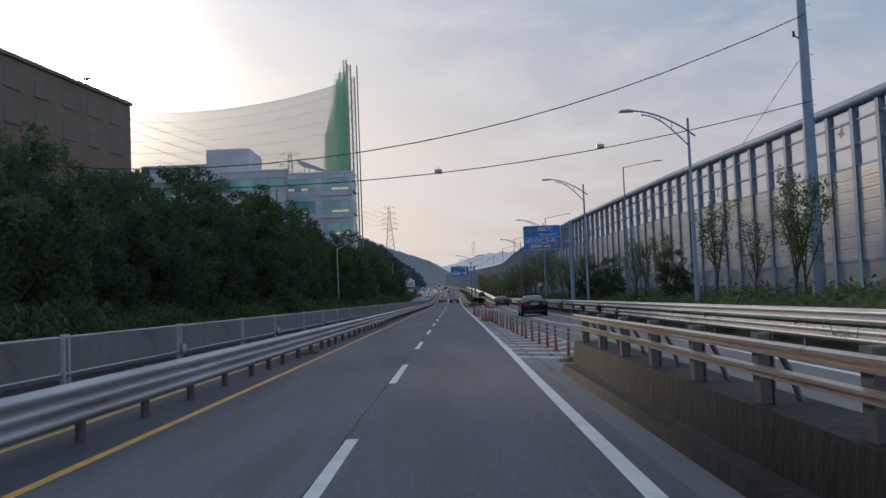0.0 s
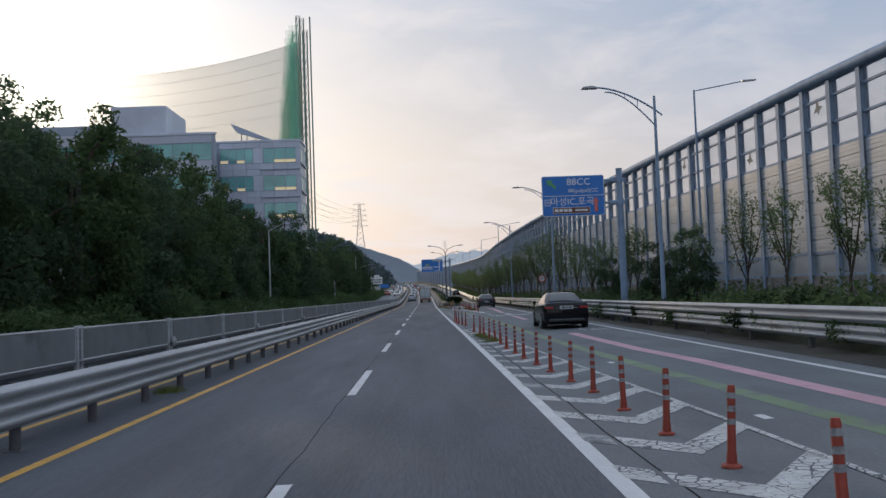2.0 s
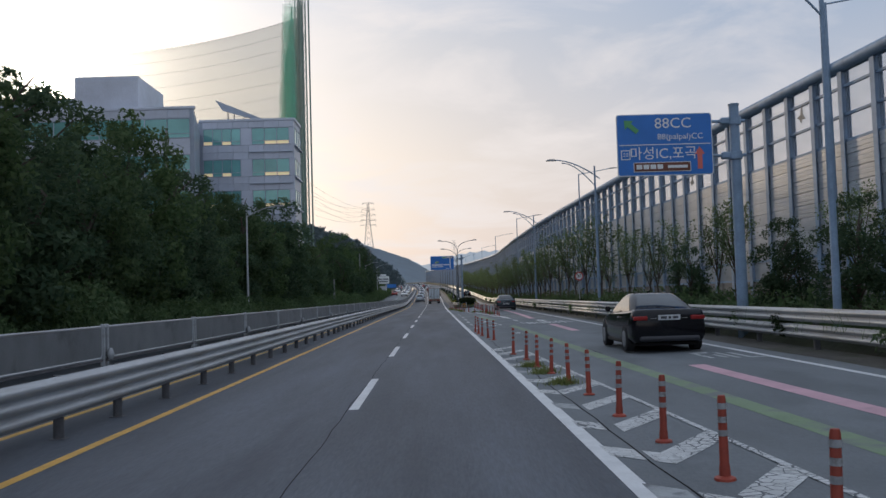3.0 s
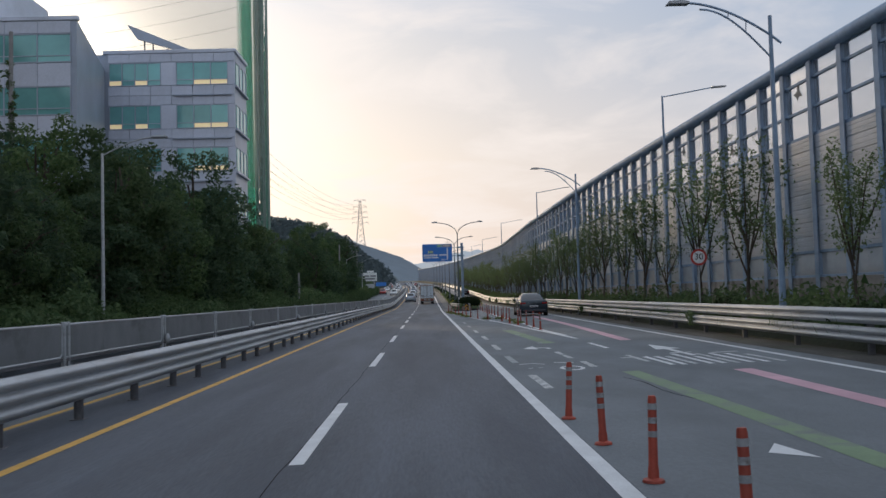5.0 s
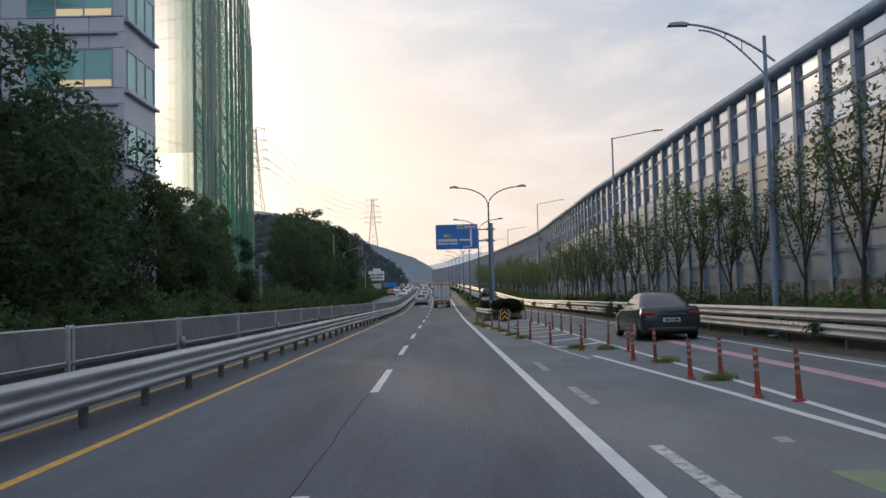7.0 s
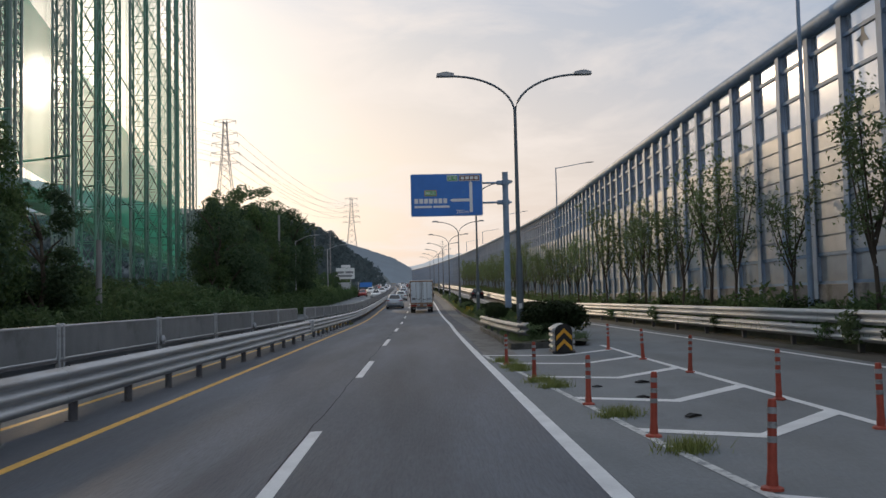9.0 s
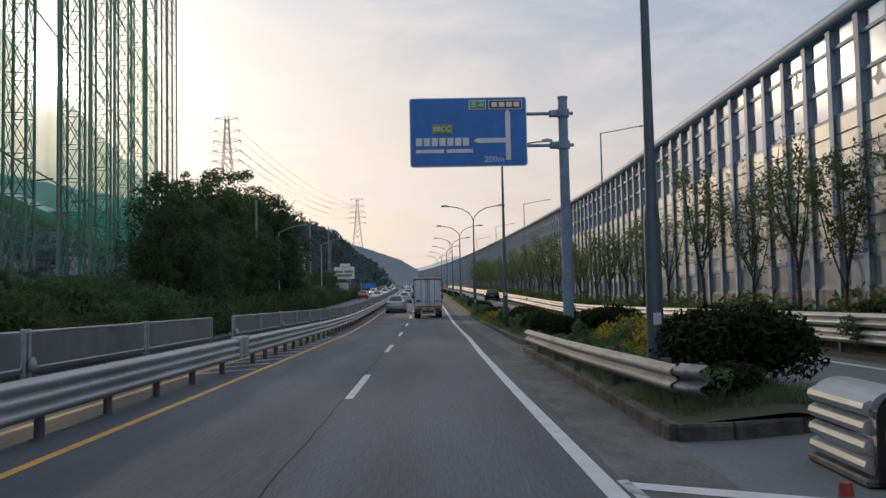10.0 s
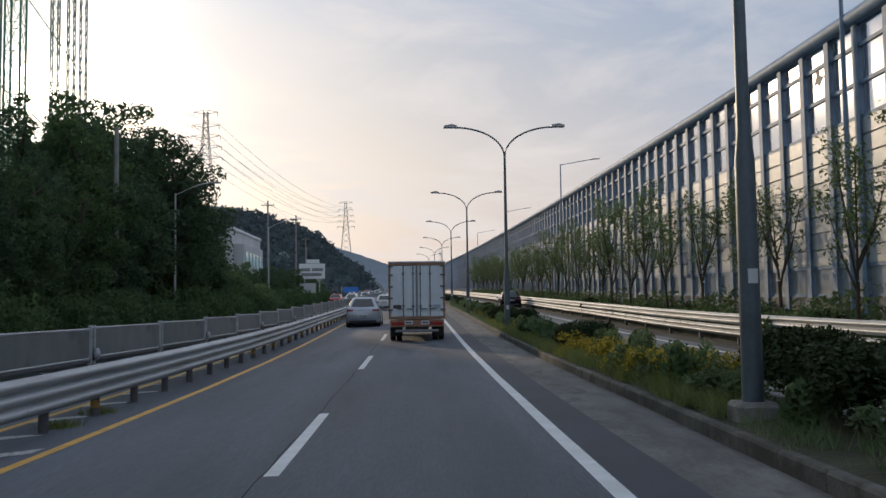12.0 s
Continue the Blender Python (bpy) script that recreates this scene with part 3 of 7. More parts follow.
line_part("edge_line", white_x, 0.17, -60, 700, PAINT, road)
line_part("median_line", lambda y: -4.4 + cx(y), 0.15, -60, 700, YELLOW, road)
line_part("median_line", lambda y: -6.03 + cx(y), 0.14, -60, 700, YELLOW, opposite)
line_part("tar_seam", lambda y: -1.47 + 0.012 * math.sin(y * 0.9) + 0.010 * math.sin(y * 2.3) + 0.008 * math.sin(y * 5.1) + cx(y), 0.013, -60, 260, TAR, road, 0.7, 0.002)
DASHES = [-18.24, -6.34, 5.56, 17.51, 29.25, 41.41, 53.22, 65.07, 76.18, 88.33, 99.50, 112.66, 122.89, 133.13, 145.70, 158.59, 172.56, 185.92, 199.76] + [213.2 + 13.4 * k for k in range(28)]
for y in DASHES:
    line_part("lane_dash", lambda v: -1.38 + cx(v), 0.15, y, y + 5.0, PAINT, road, 2.5)
for y in [k * 12.0 - 50 for k in range(30)]:
    line_part("lane_dash", lambda v: -9.5 + cx(v), 0.15, y, y + 5.0, PAINT, opposite, 2.5)


# slip lanes: edge line, guide lines, hatching
def slab(name, pts, material, parent, z=0.004):
    mb = MB()
    mb.add([(x, y, gz(y) + z + 0.001) for x, y in pts], [tuple(range(len(pts)))])
    return part(name, mb, material, parent)


line_part("edge_line", line_r, 0.14, -60, 150, PAINT, slip)
line_part("edge_line", line_r, 0.14, 150, 700, PAINT, slip_far)
for y0, y1 in ((20, 57.6), (75, 83.4), (93.7, 125)):
    line_part("pink_line", lambda y: lerp([(20, 5.5), (32, 5.45), (44, 5.3), (47, 5.12), (52, 5.02), (58, 5.05), (75, 5.45), (83, 5.58), (92, 5.72), (103, 6.17), (112, 6.42), (125, 6.6)], y), 0.34, y0, y1, PINK, slip)
line_part("green_line", lambda y: lerp([(20, 4.9), (29, 4.7), (42, 4.15), (46, 4.0), (60, 3.8), (82, 3.75), (99, 3.3), (104, 3.1)], y), 0.32, 24, 84, GREEN, slip, 6, 0.003)


def hatch_right(y):
    return lerp([(18, 3.56), (21, 3.54), (25, 3.5), (30, 3.43), (37, 3.25), (45, 2.95), (60, 2.45), (78, 1.95)], y)


for k in range(-7, 17):
    y = 34.43 + 1.93 * k
    mid = 2.41 - 0.03 * (y - 34.4)
    b, w = hatch_right(y + 1.2), 0.58
    if b - mid > 0.12:
        slab("hatch_bar", [(mid, y), (b, y + (b - mid) * 1.42), (b, y + w + (b - mid) * 1.42), (mid, y + w)], CRACKED, slip)
    if mid > 2.0:
        slab("hatch_bar", [(1.86, y + (mid - 1.86) * 1.2), (mid, y), (mid, y + w), (1.86, y + w + (mid - 1.86) * 1.2)], CRACKED, slip)
    slab("hatch_end", [(1.52, y + (mid - 1.52) * 1.2), (1.80, y + (mid - 1.80) * 1.2), (1.80, y + w + (mid - 1.80) * 1.2), (1.52, y + w + (mid - 1.52) * 1.2)], CRACKED if k % 3 else FADED, slip)
line_part("hatch_edge", lambda y: hatch_right(y) + 0.02, 0.08, 18.5, 64, CRACKED, slip, 4, 0.0085)
for y in (36.2, 44.5):
    line_part("lane_dash", lambda v: 3.72, 0.12, y, y + 0.35, PAINT, slip)

# painted lanes before the island
for y0, y1, ma in ((81.8, 84.2, WORN), (87.3, 89.5, FADED), (92.1, 94.6, WORN), (97.8, 100.4, WORN), (103.7, 106.1, WORN), (109.6, 112.0, FADED), (115.4, 117.8, FADED)):
    line_part("lane_dash", lambda v: lerp([(80, 1.88), (90, 1.88), (98, 1.97), (106, 1.97), (118, 2.0)], v), 0.15, y0, y1, ma, slip)
for y0, y1 in ((87.8, 88.9), (89.1, 90.2)):
    line_part("lane_dash", lambda v: 3.21, 0.13, y0, y1, WORN, slip)
for x, y in ((3.25, 105.9), (3.2, 99.8), (3.3, 94.15)):
    line_part("paint_trace", lambda v: x + 0.1 * (v - y), 0.16, y, y + 0.35, FADED, slip)
line_part("lane_dash", lambda v: 4.62, 0.12, 90.6, 93.2, PAINT, slip)
line_part("lane_line", lambda y: lerp([(95, 4.72), (99.5, 4.57), (103.3, 4.28), (111, 4.05), (120, 3.5)], y), 0.14, 95.8, 119, PAINT, slip)


def road_arrow(x, y, lean, material):
    """Arrow painted on the lane: shaft and head."""
    slab("arrow_shaft", [(x - 0.07, y), (x + 0.07, y), (x + 0.07 + lean, y + 2.29), (x - 0.07 + lean, y + 2.29)], material, slip)
    slab("arrow_head", [(x - 0.30 + lean, y + 2.3), (x + 0.30 + lean, y + 2.3), (x + lean, y + 4.3)], material, slip)


road_arrow(5.78, 86.9, 0.04, PAINT)
slab("arrow_head", [(2.55, 91.95), (2.92, 91.4), (2.93, 92.9)], PAINT, slip)
slab("arrow_shaft", [(2.94, 92.0), (3.12, 91.86), (3.16, 91.35), (3.28, 91.4), (3.27, 91.95), (2.94, 92.3)], WORN, slip)
slab("arrow_head", [(3.02, 75.55), (3.36, 75.2), (3.25, 76.0)], PAINT, slip)


def painted_ring(x, y, rx, ry, material):
    mb = MB()
    n = 22
    for k in range(n):
        w = 2 * math.pi * k / n
        for s in (1.0, 0.68):
            mb.v.append((x + rx * s * math.cos(w), y + ry * s * math.sin(w), 0.009))
    for k in range(n):
        j = (k + 1) % n
        mb.f.append((2 * k, 2 * j, 2 * j + 1, 2 * k + 1))
    part("lettering", mb, material, slip)


# elongated lettering on the lanes, too worn to read: plain strokes
painted_ring(2.82, 85.25, 0.24, 0.52, PAINT)
for x0, y0, x1, y1, w in ((3.27, 85.3, 3.29, 86.8, 0.07), (2.67, 86.8, 3.06, 86.6, 0.10), (1.91, 86.75, 2.2, 86.9, 0.08), (2.2, 86.9, 2.42, 86.5, 0.08), (1.99, 85.65, 2.08, 85.65, 0.05), (2.2, 85.7, 2.28, 85.7, 0.05)):
    if abs(x1 - x0) < 0.05:
        pts = [(x0 - w, y0), (x0 + w, y0), (x1 + w, y1), (x1 - w, y1)]
    else:
        pts = [(x0, y0 - w), (x1, y1 - w), (x1, y1 + w), (x0, y0 + w)]
    slab("lettering", pts, WORN, slip)
for k, (x, y0, y1) in enumerate(((4.46, 85.9, 87.9), (4.70, 84.9, 87.2), (4.92, 84.8, 87.1), (5.14, 84.8, 87.0), (5.42, 84.7, 87.6), (5.66, 84.7, 86.6), (5.90, 84.6, 87.4), (6.16, 84.6, 87.2), (6.45, 84.5, 87.0), (6.75, 84.5, 86.6))):
    slab("lettering", [(x, y0), (x + 0.11, y0), (x + 0.11, y1), (x, y1)], PAINT if k % 3 else WORN, slip)
for x0, x1, y in ((4.22, 4.44, 87.05), (5.5, 6.0, 87.75), (6.3, 6.9, 87.3)):
    slab("lettering", [(x0, y), (x1, y), (x1, y + 0.2), (x0, y + 0.2)], WORN, slip, 0.006)
for x0, x1, y0, y1 in ((5.75, 5.85, 58.9, 60.6), (5.85, 6.15, 60.3, 60.6), (6.25, 6.35, 58.7, 60.4), (6.5, 6.6, 58.6, 60.2), (6.6, 6.85, 58.6, 58.8), (6.05, 6.15, 58.9, 59.8)):
    slab("lettering", [(x0, y0), (x1, y0), (x1, y1), (x0, y1)], WORN, slip)
line_part("green_line", lambda y: lerp([(94, 3.55), (106, 3.2)], y), 0.4, 94, 104.5, GREEN, slip, 6, 0.003)
slab("road_stain", [(2.5, 84.1), (2.95, 83.3), (3.6, 82.3), (4.4, 80.9), (4.6, 81.4), (3.9, 83.0), (3.6, 84.1), (3.0, 84.45)], ASPHALT, slip, -0.0025)

# chevron area before the island nose
def chevron_left(y):
    return lerp([(118, 3.3), (128, 2.85), (132, 2.62), (136.5, 2.34), (140, 2.22), (144, 2.0), (148, 1.76), (150.5, 1.62)], y)


for yk in (149.3, 146.45, 142.9, 139.25, 136.05, 132.7, 129.4, 126.1, 122.8):
    xa, xb, xm = chevron_left(yk + 1.3), 4.88 + 0.012 * (yk - 136), 3.5
    slab("chevron_bar", [(xa, yk + 0.72 * (xm - xa)), (xm, yk), (xm, yk + 0.32), (xa, yk + 0.72 * (xm - xa) + 0.28)], PAINT, slip)
    slab("chevron_bar", [(xm, yk), (xb, yk + 1.4), (xb, yk + 1.8), (xm, yk + 0.32)], PAINT, slip)
line_part("chevron_edge", lambda y: lerp([(98, 4.72), (104, 4.5), (112, 4.72), (130, 4.78), (140, 4.95), (148, 5.05), (156, 5.3)], y), 0.13, 98, 153, PAINT, slip, 4, 0.0055)
line_part("chevron_edge", chevron_left, 0.10, 118, 151, WORN, slip, 3, 0.0055)
line_part("tar_seam", lambda y: lerp([(18, 1.9), (60, 1.80), (80, 1.8)], y) + 0.015 * math.sin(y) + 0.01 * math.sin(3.1 * y), 0.02, 18, 72, TAR, slip, 1.0, 0.002)
for y0, xs in ((76.0, 3.5), (62.0, 4.0)):
    line_part("tar_seam", lambda y: xs + 0.25 * math.sin(y * 0.35) + 0.07 * math.sin(y * 1.7), 0.022, y0, y0 + 7, TAR, slip, 0.6, 0.0022)

dirt = tagged(strip("gutter_dirt", lambda y: rail_x(y) - 0.75 + 0.06 * math.sin(y * 0.9), lambda y: rail_x(y) + 0.35, 0.004, DIRT, sorted(set(ROAD_ROWS + [k * 3 for k in range(0, 60)]))), "dark dirt and grit collected along the guardrail", "dirt", kind="structure")

# painted hatching under the median rail
for k in range(44):
    y = 166.0 + 2.1 * k
    mb = MB()
    mb.add([(-6.0 + cx(y), y, gz(y) + 0.004), (-4.6 + cx(y), y + 1.1, gz(y) + 0.004), (-4.6 + cx(y), y + 1.5, gz(y) + 0.004), (-6.0 + cx(y), y + 0.4, gz(y) + 0.004)], [(0, 1, 2, 3)])
    part("hatch_bar", mb, WORN, road)


# ---- left median rail ----
def wave_profile(z0, z1, depth, face, waves=2):
    """Closed profile of a crash rail with flat-topped waves; face: +1 bulges to +x."""
    t, h = 0.012, (z1 - z0) / waves
    outer = []
    for k in range(waves):
        z = z0 + h * k
        outer += [(0.0, z), (face * depth * 0.18, z + 0.14 * h), (face * depth * 0.86, z + 0.30 * h), (face * depth, z + 0.42 * h), (face * depth, z + 0.58 * h), (face * depth * 0.86, z + 0.70 * h), (face * depth * 0.18, z + 0.86 * h)]
    outer.append((0.0, z1))
    return outer + [(a - face * t, b) for a, b in reversed(outer)]


def rail_run(parent, name, xf, z0, z1, depth, face, y0, y1, material, piece=4.0, waves=2):
    y = y0
    k = 0
    while y < y1 - 0.2:
        e = min(y + piece, y1)
        rows = [(xf(v) + (0.004 if k % 2 else 0.0), v, gz(v)) for v in (y, (y + e) / 2, e + 0.12)]
        part(name, MB().sweep(wave_profile(z0, z1, depth, face, waves), rows), material, parent, smooth=True)
        y, k = e, k + 1


median_rail = thing("median_guardrail", place(0, 0), "galvanised corrugated steel guardrail on short dark posts along the median", "guardrail")


def med_x(y):
    return lerp([(-60, -5.03), (60, -5.03), (80, -5.17), (145, -5.17), (155, -5.08), (800, -5.1)], y) + cx(y)


rail_run(median_rail, "rail", med_x, 0.31, 0.845, 0.095, 1, -24, 167.3, STEEL, 4.2, 3)
rail_run(median_rail, "rail", med_x, 0.31, 0.845, 0.095, 1, 167.9, 420, STEEL, 4.2, 3)
rail_run(median_rail, "far_rail", lambda y: med_x(y) - 0.75, 0.34, 0.86, 0.085, -1, -24, 420, STEEL, 16.0)
post = MB().tube([(0, 0, -0.1), (0, 0, 0.84)], 0.07, 10).mesh("post", True)
post.materials.append(STEEL_POST)
foot = MB().box(-0.10, 0.10, -0.10, 0.10, 0, 0.012, cut=0.004).mesh("foot")
foot.materials.append(STEEL_POST)
tape = MB().tube([(0, 0, 0.13), (0, 0, 0.25)], 0.0725, 10, False).mesh("tape", True)
tape.materials.append(TAPE)
POSTS = [11.69 + 2.5 * k for k in range(-14, 0)] + [11.69, 14.19, 16.67, 19.21, 21.77, 23.8, 25.82, 28.34, 30.87, 33.48, 35.4, 37.35, 39.88, 42.41, 44.7, 47.05, 49.59, 51.8, 54.0, 56.52]
POSTS += [56.52 + 2.722 * k for k in range(1, 8)] + [78.3, 80.85, 83.38, 85.8, 87.8, 90.31, 92.87, 94.83, 97.39, 99.95, 101.97, 104.59, 107.08] + [107.08 + 2.652 * k for k in range(1, 9)]
POSTS += [130.95, 133.45, 135.9, 138.06, 140.53, 143.05, 145.56, 148.01, 150.47, 153.02, 155.36, 157.9, 160.48, 163.07, 165.9]
ys = POSTS + [169.85 + 2.005 * k for k in range(62)]
for y in ys:
    part("post", post, STEEL_POST, median_rail, at=place(med_x(y) - 0.12, y, gz(y)))
    part("foot", foot, STEEL_POST, median_rail, at=place(med_x(y) - 0.12, y, gz(y)))
    if int(y * 3.7) % 5 < (2 if y > 168 else 0):
        part("tape", tape, TAPE, median_rail, "worn yellow reflective tape", at=place(med_x(y) - 0.12, y, gz(y)))
for y in (167.2, 168.0):
    part("end_cap", MB().box(-0.14, 0.11, -0.22, 0.22, 0.29, 0.88, cut=0.04), STEEL, median_rail, at=place(med_x(y), y, gz(y)))


def screen_panel(length):
    """Glare screen: dark plate in a light tube frame with rounded corners, a post at its end."""
    h0, h1, r = 0.93, 1.42, 0.08
    ring = []
    for cxx, czz, a0 in ((length - r, h1 - r, 0), (r, h1 - r, 90), (r, h0 + r, 180), (length - r, h0 + r, 270)):
        for k in range(4):
            w = radians(a0 + 30 * k)
            ring.append((0, cxx + r * math.cos(w), czz + r * math.sin(w)))
    plate = MB()
    n = len(ring)
    plate.add([(-0.012, b, c) for _, b, c in ring] + [(0.012, b, c) for _, b, c in ring], [tuple(range(n)), tuple(reversed(range(n, 2 * n)))] + [(i, (i + 1) % n, n + (i + 1) % n, n + i) for i in range(n)])
    frame_mb = MB().tube(ring + [ring[0]], 0.022, 6, False)
    return plate.mesh("plate"), frame_mb.mesh("frame_tube", True)


plate_a, frame_a = screen_panel(5.0)
plate_b, frame_b = screen_panel(4.02)
for me, ma in ((plate_a, SCREEN), (plate_b, SCREEN), (frame_a, STEEL), (frame_b, STEEL)):
    me.materials.append(ma)
stand = MB().box(-0.03, 0.03, -0.035, 0.035, 0.5, 1.46, cut=0.01).mesh("stand")
stand.materials.append(STEEL)
knob = MB().tube([(0.06, 0, 0.90), (0.06, 0, 0.96), (0.06, 0, 1.0), (0.06, 0, 1.08)], [0.035, 0.06, 0.06, 0.03], 10).mesh("reflector", True)
knob.materials.append(STEEL)
rail_low = MB().box(-0.03, 0.03, 0, 5.0, 0.875, 0.915).mesh("lower_rail")
rail_low.materials.append(STEEL_POST)
SPANS = POSTS[0::2]
JOINTS = [(a, b - a - 0.08, plate_a, frame_a) for a, b in zip(SPANS, SPANS[1:])] + [(168.2 + 4.01 * k, 3.95, plate_b, frame_b) for k in range(46)]
for k, (y, length, pl, fr) in enumerate(JOINTS):
    s = thing("glare_screen", place(med_x(y) - 0.34, y, gz(y), -math.degrees(math.atan2(med_x(y + 4) - med_x(y), 4))), "dark grey glare screen plate in a pale steel frame", "glare screen", "glare screens on the median")
    fit_len = Matrix.Diagonal((1, length / (5.0 if pl is plate_a else 4.02), 1, 1))
    part("plate", pl, SCREEN, s, at=fit_len)
    part("frame_tube", fr, STEEL, s, at=fit_len)
    part("stand", stand, STEEL, s)
    part("stand", stand, STEEL, s, at=place(0, 0.16))
    part("lower_rail", rail_low, STEEL_POST, s, at=Matrix.Diagonal((1, length / 5.0, 1, 1)))
    if k % 2 == 0:
        part("reflector", knob, STEEL, s, at=place(0.02, 0.1))


# ---- right: concrete wall with two old rails ----
wall = thing("median_wall", place(0, 0), "black-stained concrete dividing wall with two weathered beige rails", "wall")
part("wall_body", MB().sweep([(0, 0), (0.66, 0), (0.66, 0.6), (0.11, 0.6), (0.07, 0.16), (0, 0.14)], [(2.25, -60, 0), (2.2, 2, 0), (2.2, 17.8, 0)]), DARK_WALL, wall)
part("kerb", MB().sweep([(-0.16, 0), (0, 0), (0, 0.16), (-0.12, 0.15)], [(2.24, -60, 0), (2.19, 2, 0), (2.19, 17.8, 0)]), DARK_WALL, wall)
for z0, tall in ((0.84, 0.62), (1.02, 0.78)):
    prof = [(0.0, 0.0), (0.05, 0.02), (0.05, 0.05), (0.012, 0.065), (0.012, 0.08), (0.05, 0.095), (0.05, 0.13), (0.0, 0.15), (-0.02, 0.13), (-0.02, 0.02)]
    prof = [(-a, b * tall + z0) for a, b in prof]
    for k in range(16):
        y = -46 + 4 * k
        part("rail", MB().sweep(prof, [(2.36, y, 0), (2.36, min(y + 4.03, 18.0), 0)]), OLD_RAIL, wall, smooth=False)
ipost = MB().box(0.0, 0.10, -0.06, 0.06, 0.55, 1.18, cut=0.01).box(0.10, 0.115, -0.085, 0.085, 0.55, 1.18).box(-0.015, 0.0, -0.085, 0.085, 0.55, 1.18).mesh("post")
ipost.materials.append(STEEL_POST)
brace = MB().tube([(0.08, 0, 1.10), (0.18, 0, 1.02), (0.26, 0, 0.86), (0.34, 0, 0.62), (0.38, 0, 0.58)], 0.028, 6).mesh("brace", True)
brace.materials.append(STEEL_POST)
for k in range(31):
    part("post", ipost, STEEL_DULL, wall, at=place(2.40, 17.2 - 2.0 * k))
    part("brace", brace, STEEL_POST, wall, at=place(2.40, 17.2 - 2.0 * k))


# ---- delineator posts ----
def delineator():
    d = thing("delineator_post", place(0, 0), "orange flexible delineator post with worn reflective bands", "delineator", "delineator posts along the slip lane")
    part("body", MB().tube([(0, 0, 0.03), (0, 0, 0.10), (0, 0, 0.14), (0, 0, 0.66), (0, 0, 0.69)], [0.046, 0.044, 0.038, 0.034, 0.028], 12), ORANGE, d, smooth=True)
    part("foot", MB().tube([(0, 0, 0), (0, 0, 0.02), (0, 0, 0.035)], [0.09, 0.085, 0.05], 12), ORANGE, d)
    for z in (0.36, 0.47, 0.58):
        part("band", MB().tube([(0, 0, z), (0, 0, z + 0.05)], 0.0395, 12, False), BAND, d)
    return d


DEL = [(2.68, 21.8), (2.64, 24.05), (2.6, 25.9), (2.54, 27.8), (2.5, 29.8), (2.45, 31.75), (2.46, 33.8), (2.4, 35.6), (2.4, 37.6), (2.41, 39.7), (2.35, 41.4), (2.29, 43.4), (2.26, 45.3), (2.2, 47.2), (2.19, 49.1), (2.15, 51.1), (2.19, 53.5), (2.17, 55.4), (2.12, 57.3), (2.04, 59.0), (2.04, 61.2), (1.92, 63.3), (1.93, 71.0), (1.84, 72.8), (1.72, 74.6), (1.68, 76.43), (1.63, 78.31)]
DEL += [(2.9, 127.8), (2.72, 130.6), (2.6, 133.8), (2.4, 136.5), (2.26, 139.45), (2.03, 143.6), (1.88, 147.4), (4.74, 130.7), (4.76, 133.5), (4.76, 136.3), (4.77, 139.0), (4.9, 143.4), (4.93, 147.0), (4.97, 150.9)]
DEL += [(4.53, 103.5), (4.59, 106.3), (4.58, 108.9), (4.24, 109.5), (4.7, 112.6), (4.11, 112.4), (4.5, 116.5), (4.1, 116.9), (4.6, 119.8), (4.69, 123.0), (4.7, 127.2), (3.6, 121.0), (3.2, 124.5)]
first = delineator()
for k, (x, y) in enumerate(DEL):
    tilt = random.uniform(-2.5, 2.5)
    m = pose(x, y, 0.003, tilt, random.uniform(-2, 2), random.uniform(0, 90))
    if k == 0:
        first.matrix_basis = m
    else:
        copy_thing(first, m)


# ---- right: planting bed, guardrail, noise barrier ----
bed_rows = [y for y in range(-60, 700, 6)]
mb = MB()
for y in bed_rows:
    a, b = rail_x(y) + 0.3, barrier_x(y) + 0.3
    for s, h in ((0.0, 0.0), (0.05, 0.26), (0.35, 0.5 + 0.08 * math.sin(y * 0.31)), (0.7, 0.7 + 0.07 * math.sin(y * 0.47)), (1.0, 0.85)):
        mb.v.append((a + (b - a) * s, y, gz(y) + h))
for k in range(len(bed_rows) - 1):
    for i in range(4):
        mb.f.append((5 * k + i, 5 * k + i + 1, 5 * k + i + 6, 5 * k + i + 5))
tagged(part("planting_bed", mb, EARTH, smooth=True), "sloping weedy earth bed between guardrail and noise barrier", "planting bed", kind="structure")

side_rail = thing("roadside_guardrail", place(0, 0), "two-tier corrugated steel guardrail in front of the planting bed", "guardrail")
for z0 in (0.25, 0.62):
    rail_run(side_rail, "rail", lambda y: rail_x(y) - 0.02, z0, z0 + 0.31, 0.075, -1, -20, 420, STEEL, 4.0)
sp = MB().box(-0.06, 0.06, -0.05, 0.05, 0.0, 0.9, cut=0.01).mesh("post")
sp.materials.append(STEEL_POST)
for k in range(120):
    y = -16 + 3.6 * k
    part("post", sp, STEEL_POST, side_rail, at=place(rail_x(y) + 0.1, y, gz(y)))

def barrier_foot(y):
    return gz(y) + lerp([(-60, -0.2), (45, -0.2), (60, 0.03), (125, 0.05), (150, -0.08), (190, -0.2), (800, -0.2)], y)


